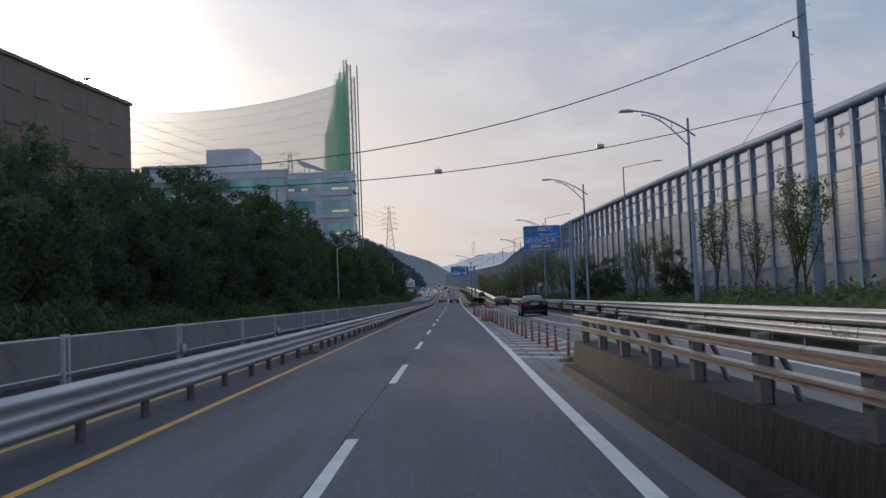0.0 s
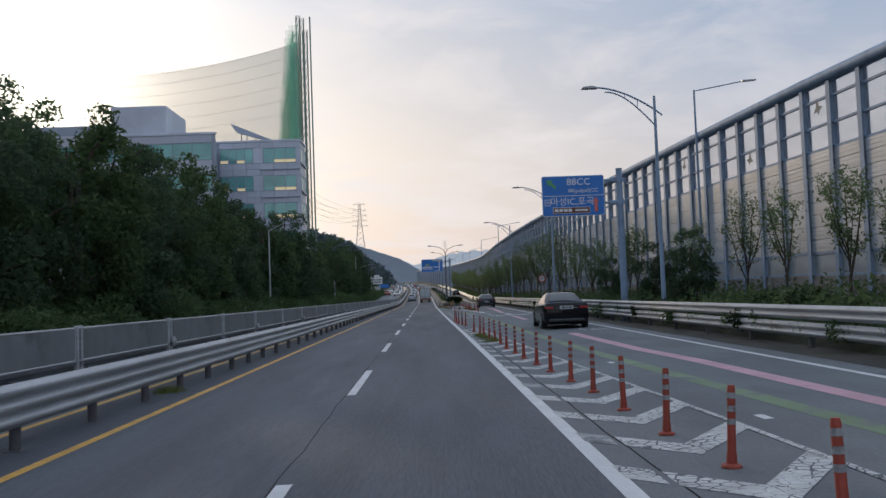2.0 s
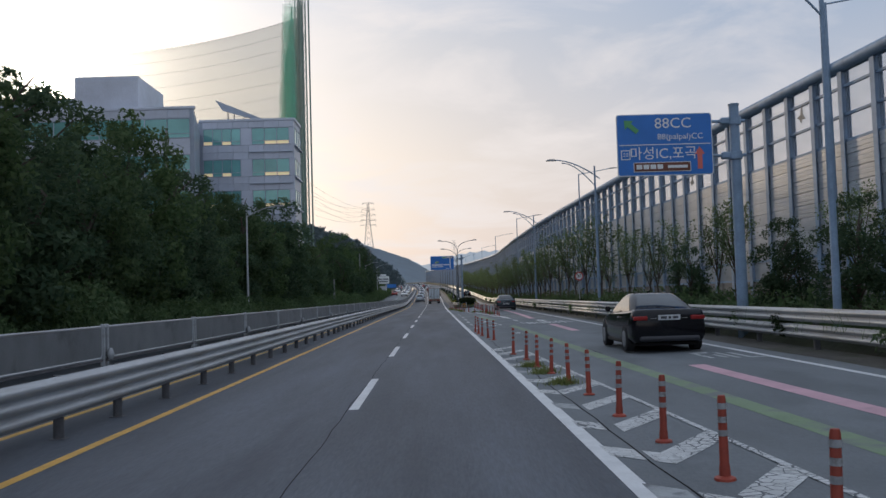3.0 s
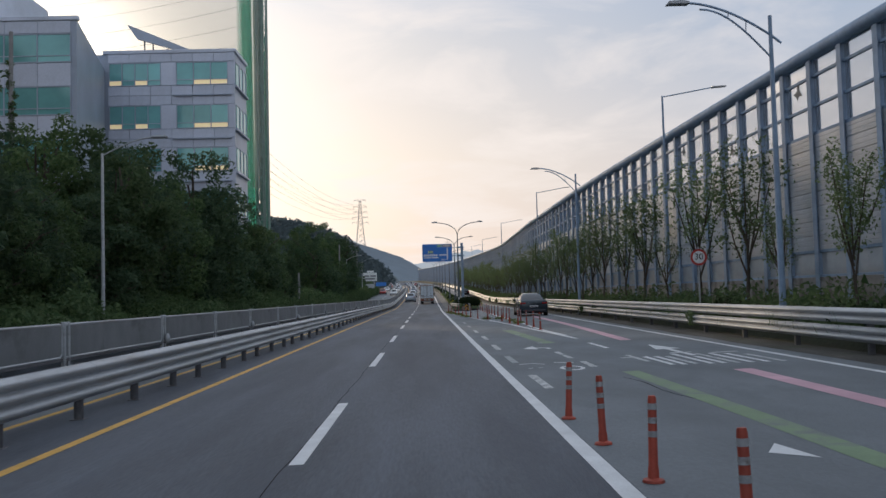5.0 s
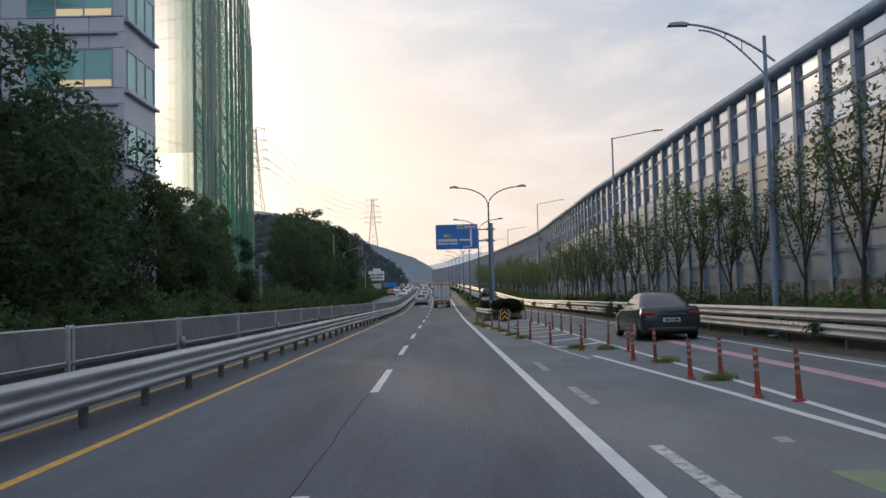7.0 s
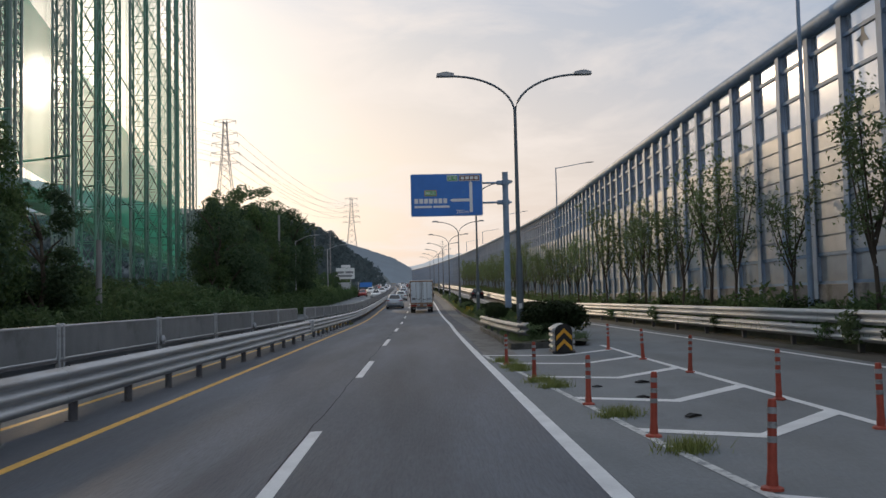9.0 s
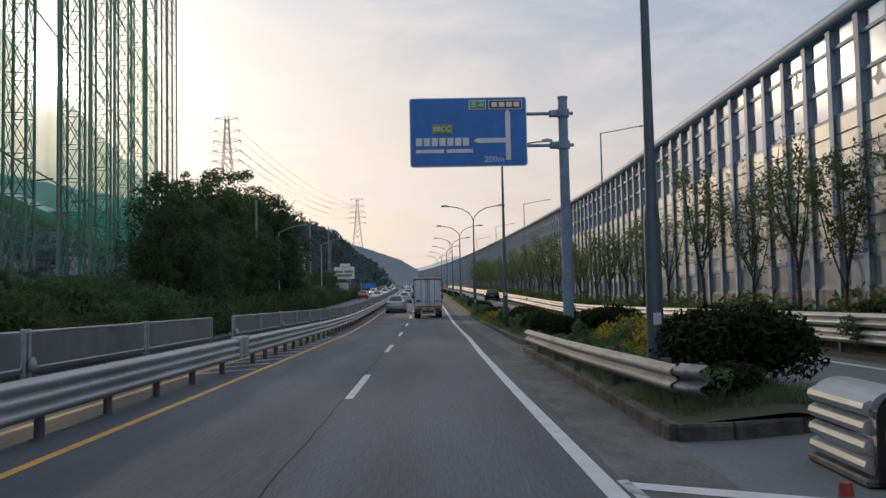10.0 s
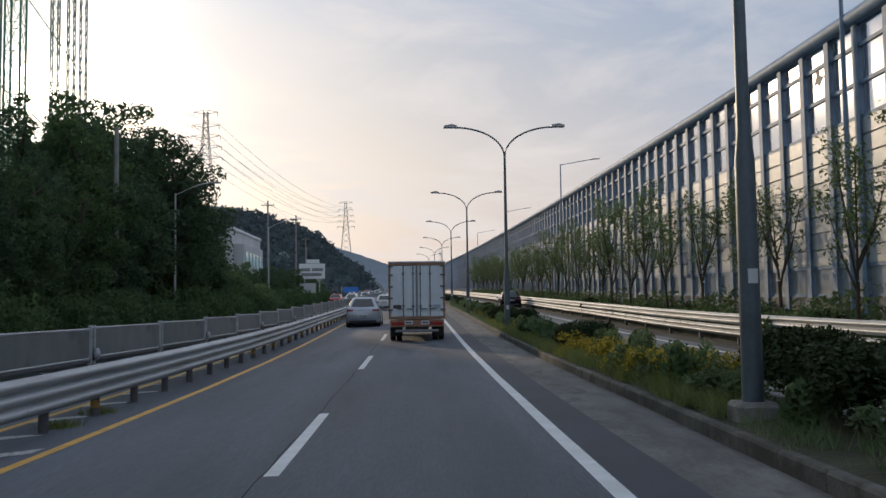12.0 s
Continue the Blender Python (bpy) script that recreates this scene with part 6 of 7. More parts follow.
wz = np.array([gz(y) for y in wy]) + 0.26 + 0.55 * wu + rng.uniform(0, 1, len(wy)) ** 1.6 * (0.62 + 0.28 * np.sin(wy * 0.7) + 0.2 * np.sin(wy * 1.9))
wp = np.c_[wa + (wb - wa) * wu, wy, wz]
wd = rng.normal(size=wp.shape) * 0.11
we = rng.normal(size=wp.shape) * 0.07
wv = np.stack([wp - wd * 0.5, wp + wd * 0.6, wp + we], 1).reshape(-1, 3)
tagged(new("undergrowth", leaf_mesh("undergrowth", wv, np.arange(len(wv)).reshape(-1, 3), LEAF_MID)), "dense leafy undergrowth filling the planting bed", "undergrowth", kind="stuff")
sp = [(2.55, 20.3, 0), (2.95, 20.6, 0), (1.95, 59.2, 0), (2.0, 57.5, 0), (2.05, 55.3, 0), (2.4, 138.2, 0), (2.5, 135.6, 0), (2.15, 142.0, 0), (2.05, 143.0, 0), (2.0, 145.6, 0), (2.6, 131.8, 0), (2.75, 129.0, 0), (1.95, 146.4, 0), (-5.2, 190.5, 0), (-5.25, 192.2, 0), (-5.1, 30.2, 0), (-5.2, 44.0, 0), (4.6, 116, 0), (4.5, 112, 0), (4.3, 121, 0), (3.6, 122, 0), (1.9, 148.2, 0)]
grass_patch("weeds", sp, 9000, 0.15, "weeds growing in the pavement joints", 0.13)


# ---- buildings behind the trees ----
office = thing("office_building", place(-0.5, 0, -0.3), "blue-grey clad office block with green glazed window bands", "building")
foot_pts = [(-46, 127.2), (-22.8, 127.2), (-25.6, 140.2), (-14.9, 140.2), (-14.9, 145), (-46, 145)]
mb = MB()
tops = [21.2, 21.2, 21.2, 22.5, 22.5, 22.5]
n = len(foot_pts)
mb.add([(x, y, 0) for x, y in foot_pts[:3]] + [(-46, 140.2, 0)] + [(x, y, 21.2) for x, y in foot_pts[:3]] + [(-46, 140.2, 21.2)], [(0, 1, 5, 4), (1, 2, 6, 5), (3, 0, 4, 7), (4, 5, 6, 7)])
mb.box(-46, -14.95, 140.25, 145, 0, 22.45)
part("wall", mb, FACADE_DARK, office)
part("parapet", MB().box(-25.7, -14.8, 140.1, 140.5, 22.45, 22.75, cut=0.03).box(-15.2, -14.8, 140.5, 145, 22.45, 22.75, cut=0.03), FACADE, office)
part("parapet", MB().box(-46, -22.7, 127.1, 127.5, 21.2, 21.5, cut=0.03), FACADE, office)
part("roof_house", MB().box(-34.7, -28.4, 127.6, 136, 21.2, 24.8, cut=0.06), FACADE, office)
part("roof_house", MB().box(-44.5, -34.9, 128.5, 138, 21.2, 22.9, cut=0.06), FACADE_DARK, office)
fin = MB()
fin.add([(-24.0, 141, 25.2), (-24.0, 141.4, 25.2), (-18.4, 141, 22.8), (-18.4, 141.4, 22.8), (-23.2, 141, 24.0), (-23.2, 141.4, 24.0), (-18.4, 141, 22.5), (-18.4, 141.4, 22.5)], [(0, 2, 3, 1), (0, 4, 6, 2), (1, 3, 7, 5), (4, 5, 7, 6), (0, 1, 5, 4), (2, 6, 7, 3)])
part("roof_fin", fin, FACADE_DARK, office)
for x in (-22.6, -21.9):
    part("fin_strut", MB().tube([(x, 141.2, 22.4), (x, 141.2, 23.9)], 0.06, 6), STEEL_POST, office)
part("fin_strut", MB().tube([(-21.9, 141.2, 22.4), (-20.2, 141.2, 23.4)], 0.04, 6), STEEL_POST, office)


def panel_mesh(w, h):
    me = MB().box(0.015, w - 0.015, -0.06, 0.0, 0.015, h - 0.015, cut=0.012).mesh("cladding_panel")
    me.materials.append(FACADE)
    return me


def window_band(x0, x1, y, z0, z1, panes, lit, panel_y=-0.02):
    """Glazed band: frame, tinted panes, and the lit ceiling strip inside."""
    w = (x1 - x0) / panes
    win = part("window", MB().box(x0, x1, y - 0.09, y - 0.01, z1 - 0.08, z1).box(x0, x1, y - 0.09, y - 0.01, z0, z0 + 0.08).box(x0, x1, y - 0.08, y - 0.01, z0 + 0.44, z0 + 0.50), FACADE_DARK, office)
    for k in range(panes + 1):
        part("mullion", MB().box(x0 + w * k - 0.035, x0 + w * k + 0.035, y - 0.10, y - 0.01, z0, z1), FACADE_DARK, win)
    for k in range(panes):
        part("pane", MB().box(x0 + w * k + 0.04, x0 + w * (k + 1) - 0.04, y - 0.05, y - 0.03, z0 + 0.50, z1 - 0.08), WINDOW, win)
        part("pane", MB().box(x0 + w * k + 0.04, x0 + w * (k + 1) - 0.04, y - 0.05, y - 0.03, z0 + 0.08, z0 + 0.44), OFFICE_LIGHT if lit and (k * 2 + lit) % 5 < 3 else WINDOW, win)


FLOORS = [(19.75, 21.7), (16.15, 18.15), (12.6, 14.6), (9.0, 11.0)]
for j, (z0, z1) in enumerate(FLOORS):
    window_band(-25.2, -21.0, 140.2, z0, z1, 4, 2 if j < 3 else 0)
    window_band(-19.7, -15.5, 140.2, z0, z1, 3, 3 if j < 3 else 0)
    for x in (-21.0, -15.5):
        me = panel_mesh(1.3 if x < -16 else 0.6, z1 - z0)
        part("cladding_panel", me, FACADE, office, at=place(x, 140.2, z0))
    below = z0 - (FLOORS[j + 1][1] if j < 3 else 5.0)
    me = panel_mesh(1.72, below / 2)
    for r in range(2):
        for c in range(6):
            part("cladding_panel", me, FACADE, office, at=place(-25.3 + 1.73 * c, 140.2, z0 - below / 2 * (r + 1)))
    part("sill_rail", MB().box(-20.0, -15.2, 139.95, 140.15, z0 - 0.9, z0 - 0.78, cut=0.02), FACADE_DARK, office)
me = panel_mesh(1.72, 0.72)
for c in range(6):
    part("cladding_panel", me, FACADE, office, at=place(-25.3 + 1.73 * c, 140.2, 21.72))
for j, (z0, z1) in enumerate([(18.3, 20.3), (14.7, 16.7), (11.1, 13.1), (7.5, 9.5)]):
    window_band(-45.5, -23.2, 127.2, z0, z1, 10, 0)
    hgt = z0 - (14.7, 11.1, 7.5, 5.0)[j] - (2.0 if j < 3 else 0)
    me = panel_mesh(2.22, max(0.4, hgt))
    for c in range(10):
        part("cladding_panel", me, FACADE, office, at=place(-45.4 + 2.22 * c, 127.2, z0 - max(0.4, hgt)))
me = panel_mesh(2.22, 0.85)
for c in range(10):
    part("cladding_panel", me, FACADE, office, at=place(-45.4 + 2.22 * c, 127.2, 20.32))

for z0, z1 in FLOORS:
    win = part("window", MB().box(-14.96, -14.86, 140.55, 144.6, z1 - 0.07, z1).box(-14.96, -14.86, 140.55, 144.6, z0, z0 + 0.07), FACADE_DARK, office)
    for k in range(3):
        part("pane", MB().box(-14.95, -14.90, 140.6 + 1.35 * k, 141.8 + 1.35 * k, z0 + 0.07, z1 - 0.07), WINDOW, win)
        part("mullion", MB().box(-14.96, -14.85, 141.8 + 1.35 * k, 141.95 + 1.35 * k, z0, z1), FACADE_DARK, win)
    part("ledge", MB().box(-15.0, -14.7, 140.2, 145.0, z0 - 0.25, z0 - 0.1, cut=0.02), FACADE_DARK, office)

DULL_PANE = mat("dull_window", (0.15, 0.135, 0.12), 0.4, var=0.1, bump=0, spec=0.3)
block = thing("tall_building", place(-39.2, 108.5, 0.25, -8.4), "large brown building standing behind the roadside trees", "building")
part("wall", MB().box(-31.4, 0, -46, 0, 0, 27.0, cut=0.1), BROWN_WALL, block)
part("parapet", MB().box(-31.4, 0.2, -46.2, -45.8, 27.0, 27.4).box(-0.2, 0.2, -45.8, 0.2, 27.0, 27.4).box(-31.4, -0.2, -0.2, 0.2, 27.0, 27.4), BROWN_WALL, block)
pane_mesh = MB().box(-0.04, 0.03, 0, 2.4, 0, 1.7).mesh("window")
pane_mesh.materials.append(DULL_PANE)
sill_mesh = MB().box(-0.02, 0.10, -0.1, 2.5, -0.1, 0.0, cut=0.02).mesh("sill")
sill_mesh.materials.append(BROWN_WALL)
for j in range(7):
    for c in range(9):
        w = part("window", pane_mesh, DULL_PANE, block, at=place(0, -44 + 4.9 * c, 3 + 3.5 * j))
        part("sill", sill_mesh, BROWN_WALL, w)
part("roof_lamp", MB().tube([(-3.4, -4, 27.0), (-3.4, -4, 29.8)], 0.06, 6).box(-3.8, -3.0, -4.1, -3.9, 29.6, 29.9), STEEL_POST, block)


# ---- golf range netting on lattice masts ----
def net_x(y):
    return -15.6 - 0.187 * (y - 157)


NET_TURN = math.degrees(math.atan(0.187))


def mast_mesh(h, w, r, bay):
    """Two chords with crossed bracing between."""
    mb = MB()
    q = w * 0.3
    ring = ((-q, -w / 2), (q, -w / 2), (q, w / 2), (-q, w / 2))
    for a, b in ring:
        mb.tube([(a, b, 0), (a, b, h)], r, 6)
    z = 0.0
    while z < h - 0.1:
        e = min(z + bay, h)
        for (a, b), (c, d) in zip(ring, ring[1:] + ring[:1]):
            mb.tube([(a, b, z), (c, d, e)], r * 0.32, 4, False)
            mb.tube([(c, d, z), (a, b, e)], r * 0.32, 4, False)
            mb.tube([(a, b, e), (c, d, e)], r * 0.32, 4, False)
        z = e
    return mb.mesh("mast")


range_net = thing("golf_range_net", place(0, 0), "huge green golf range netting on tall lattice masts", "net structure")
MAST_G = mast_mesh(49.0, 2.0, 0.095, 2.3)
MAST_G.materials.append(NET_GREEN_STEEL)
MAST_D = mast_mesh(50.0, 1.1, 0.075, 1.5)
MAST_D.materials.append(NET_GREY_STEEL)
PIPE = MB().tube([(0, 0, 0), (0, 0, 46.5)], 0.11, 8).mesh("mast_pipe", True)
PIPE.materials.append(NET_GREY_STEEL)
for y, grey_one in ((159, True), (167, True), (177.5, True), (186, False), (195, False), (206, False), (217, False), (229, False), (240, False), (251, False), (266, True), (274, True), (281, True)):
    m = place(net_x(y), y, 1.5, NET_TURN) @ Matrix.Diagonal((1, 1, lerp([(159, 0.82), (166, 0.90), (171, 0.94), (177.5, 0.985), (200, 1.02), (230, 1.05), (281, 1.08)], y), 1)) @ place(-0.8 if y < 200 else 0.0, 0)
    part("mast", MAST_D if grey_one else MAST_G, NET_GREEN_STEEL, range_net, at=m)
    if not grey_one:
        part("mast_pipe", PIPE, NET_GREY_STEEL, range_net, at=m @ place(-0.4, -2.9))
for x, y in ((-15.8, 157.5), (-17.9, 166)):
    part("mast_pipe", PIPE, NET_GREY_STEEL, range_net, at=place(x, y, 1.0) @ Matrix.Diagonal((1, 1, 0.93, 1)))
for z, first_y in ((10.2, 186), (20.0, 182), (30.0, 174), (40.0, 166), (50.0, 200)):
    part("tie_beam", MB().tube([(net_x(y) - 0.3, y, z) for y in (first_y, 220, 240, 280)], 0.055, 6), NET_GREEN_STEEL, range_net)
    if z < 12:
        for y in range(164, 282, 12):
            part("cross_beam", MB().tube([(net_x(y), y, z), (net_x(y) - 11, y + 5.5, z)], 0.06, 6), NET_GREEN_STEEL, range_net)


def net_sheet(pts, material, name="netting"):
    mb = MB()
    mb.add(pts, [(0, 1, 2, 3)])
    ob = part(name, mb, material, range_net)
    return ob


def wall_net(y0, y1, z0, z1, off, material):
    return net_sheet([(net_x(y0) + off, y0, z0), (net_x(y1) + off, y1, z0), (net_x(y1) + off, y1, z1), (net_x(y0) + off, y0, z1)], material)


TOPS = ((159, 172, 45.0), (172, 190, 48.5), (190, 205, 46.8), (205, 222, 45.0), (222, 240, 42.0), (240, 281, 38.0))
for y0, y1, z1 in TOPS:
    wall_net(y0, y1, 6.0, z1, -2.0, NET_FINE)
wall_net(164, 262, 9.0, 18.0, -1.6, NET_DENSE)
for k in range(26):
    y = 160.5 + 4.6 * k
    z1 = [t for a, b, t in TOPS if a <= y < b][0]
    net_sheet([(net_x(y) - 3.2, y, 8.0), (net_x(y) - 1.7, y, 8.0), (net_x(y) - 1.7, y, z1 - 1.0), (net_x(y) - 3.2, y, z1 - 1.0)], NET_FINE, "side_netting")
mb = MB()
for k in range(17):
    s = k / 16
    x, y = -20.0 - 62 * s, 178.6 + 10 * s
    sag = 16.0 * s * (1 - s)
    for j in range(5):
        mb.v.append((x, y + 0.5 * math.sin(2.0 * j + 5 * s), 16 + (31.0 - sag) * j / 4))
for k in range(16):
    for j in range(4):
        mb.f.append((5 * k + j, 5 * k + j + 1, 5 * k + j + 6, 5 * k + j + 5))
part("far_netting", mb, NET_THIN, range_net, smooth=True)
for j in range(13):
    pts = []
    for k in range(17):
        s = k / 16
        pts.append((-20.0 - 62 * s, 178.5 + 10 * s, 16 + (31.0 - 16.0 * s * (1 - s)) * (j + 2.0 + 0.3 * math.sin(7 * j)) / 14.4))
    part("net_rope", MB().tube(pts, 0.016, 4), NET_GREY_STEEL, range_net)
part("platform", MB().box(-1.2, 1.2, 0, 84, 9.6, 10.1, cut=0.05), NET_GREY_STEEL, range_net, at=place(net_x(176) - 6, 176, 0, NET_TURN))
part("platform_post", MB().box(-0.2, 0.2, -0.2, 0.2, 0, 9.7), NET_GREY_STEEL, range_net, at=place(net_x(186) - 6, 186))
part("platform_post", MB().box(-0.2, 0.2, -0.2, 0.2, 0, 9.7), NET_GREY_STEEL, range_net, at=place(net_x(206) - 6, 206))


# ---- hills and pylons ----
def ridge(name, pts, y_at, depth, foot, material, label, seed, rough, n=220, plateau=0.0):
    """A hill flank whose crest runs through (x, z) points at distance y_at."""
    mb = MB()
    rows = 7 + (2 if plateau else 0)
    for k in range(n + 1):
        x = pts[0][0] + (pts[-1][0] - pts[0][0]) * k / n
        z = lerp(pts, x) + rough * noise.noise(Vector((x * 0.06, seed, 0))) + 0.5 * rough * noise.noise(Vector((x * 0.25, seed, 3)))
        for j in range(7):
            s = j / 6
            bump = rough * 0.9 * noise.noise(Vector((x * 0.05, s * 7, seed + 5))) * (1 - s)
            mb.v.append((x, y_at - depth * (1 - s), foot + (z - foot) * s**0.8 + bump))
        if plateau:
            mb.v += [(x, y_at + 70, z + plateau * min(1.0, max(0.0, (-60 - x) / 60))), (x, y_at + 200, z + plateau * min(1.0, max(0.0, (-60 - x) / 60)))]
    for k in range(n):
        for j in range(rows - 1):
            mb.f.append((k * rows + j, k * rows + j + 1, (k + 1) * rows + j + 1, (k + 1) * rows + j))
    return tagged(part(name, mb, material, smooth=True), label, "hill", kind="structure")


NEAR = [(-420, 45), (-202, 51), (-106, 51), (-90, 51), (-73, 47.2), (-60, 42.5), (-51, 39.0), (-45, 33.5), (-36.5, 26.4), (-25, 18), (-20, 8)]
hill = ridge("backdrop_hill", NEAR, 620, 190, 4, HILL_NEAR, "dark wooded hillside beside the road ahead", 2, 1.6, 220, 11.5)
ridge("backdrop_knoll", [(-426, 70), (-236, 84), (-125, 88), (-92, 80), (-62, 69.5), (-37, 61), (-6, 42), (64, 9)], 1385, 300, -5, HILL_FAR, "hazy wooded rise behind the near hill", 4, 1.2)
FAR = [(-2600, 420), (-1200, 380), (-600, 250), (-401, 207), (-246, 181), (-169, 145), (-89, 116), (-29, 91), (9, 96), (37, 108), (99, 122), (165, 124), (320, 134), (700, 175), (1500, 190), (2600, 240)]
# Haze over the far ridge is put in as blue-grey emission.
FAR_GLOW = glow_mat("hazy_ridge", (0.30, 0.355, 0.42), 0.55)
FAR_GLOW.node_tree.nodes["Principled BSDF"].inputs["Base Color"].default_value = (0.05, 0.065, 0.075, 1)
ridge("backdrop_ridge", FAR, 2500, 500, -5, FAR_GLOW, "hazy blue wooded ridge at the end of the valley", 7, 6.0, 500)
rng = np.random.default_rng(3)
hx = rng.uniform(-240, -20, 2600)
hs = rng.uniform(0.03, 1.03, 2600)
hz = 4 + (np.array([lerp(NEAR, x) for x in hx]) - 4) * np.minimum(hs, 1.0) ** 0.8
hc = np.c_[hx, 620 - 190 * (1 - hs), hz]
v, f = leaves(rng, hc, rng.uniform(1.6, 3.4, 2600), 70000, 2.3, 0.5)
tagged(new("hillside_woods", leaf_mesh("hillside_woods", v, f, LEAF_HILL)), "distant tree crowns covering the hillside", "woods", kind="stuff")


def pylon(x, y, z, h):
    t = thing("power_pylon", place(x, y, z), "steel lattice high-voltage pylon on the hill", "pylon", "pylons on the hills")
    mb = MB()
    w0, w1, r = h * 0.085, h * 0.018, h * 0.0028

    def at(s, i):
        w = w0 * (1 - s) ** 1.5 + w1
        return ((-w, -w), (w, -w), (w, w), (-w, w))[i] + (h * s,)

    levels = [0, 0.14, 0.26, 0.37, 0.47, 0.56, 0.64, 0.72, 0.79, 0.86, 0.93, 1.0]
    for a, b in zip(levels, levels[1:]):
        for i in range(4):
            mb.tube([at(a, i), at(b, i)], r, 4, False)
            mb.tube([at(a, i), at(b, (i + 1) % 4)], r * 0.6, 4, False)
            mb.tube([at(a, (i + 1) % 4), at(b, i)], r * 0.6, 4, False)
    part("tower", mb, PYLON_STEEL, t)
    for s, w in ((0.56, 0.15), (0.66, 0.145), (0.76, 0.135), (0.86, 0.125), (0.985, 0.11)):
        part("crossarm", MB().tube([(-h * w, 0, h * s + h * 0.012), (0, 0, h * s - h * 0.012), (h * w, 0, h * s + h * 0.012)], r, 4).tube([(-h * w, 0, h * s + h * 0.012), (0, 0, h * s + h * 0.03), (h * w, 0, h * s + h * 0.012)], r * 0.7, 4), PYLON_STEEL, t)
        for q in (-1, 1):
            part("insulator", MB().tube([(q * h * w, 0, h * s + h * 0.012), (q * h * w, 0, h * s - h * 0.025)], r * 0.9, 5), PYLON_STEEL, t)


pylon(-95, 1380, 68.8, 78)
pylon(-131.7, 735, 59.5, 68)
pylon(62, 2497, 112, 44)
for s in (-1, 1):
    for q in (0.58, 0.68, 0.78, 0.88):
        a, b = (-131.7 + s * 8.5, 735, 59.5 + 68 * q), (-95 + s * 8.5, 1380, 83 + 64 * q)
        cable("power_line", a, b, 14, 0.10, "high-voltage line strung from pylon to pylon", 14)
        cable("power_line", a, (-240 + s * 9, 420, 80 + 68 * q), 8, 0.07, "high-voltage line strung from pylon to pylon", 12)


# ---- vehicles ----
def wheel_parts(parent, x, y, r, w):
    s = 1 if x > 0 else -1
    wh = part("wheel", MB().tube([(x - w / 2, y, r), (x - w / 2 + 0.02, y, r), (x + w / 2 - 0.02, y, r), (x + w / 2, y, r)], [r * 0.93, r, r, r * 0.93], 20), RUBBER, parent, smooth=False)
    part("rim", MB().tube([(x + s * w / 2 - s * 0.005, y, r), (x + s * w / 2 + s * 0.012, y, r)], [r * 0.66, r * 0.6], 16), STEEL_DULL, wh)


def loft(rings):
    """Skin over rings of equally many points, ends closed."""
    mb = MB()
    n = len(rings[0])
    for r in rings:
        mb.v += [tuple(p) for p in r]
    for k in range(len(rings) - 1):
        for i in range(n):
            j = (i + 1) % n
            mb.f.append((k * n + i, k * n + j, (k + 1) * n + j, (k + 1) * n + i))
    mb.f.append(tuple(reversed(range(n))))
    mb.f.append(tuple((len(rings) - 1) * n + i for i in range(n)))
    return mb


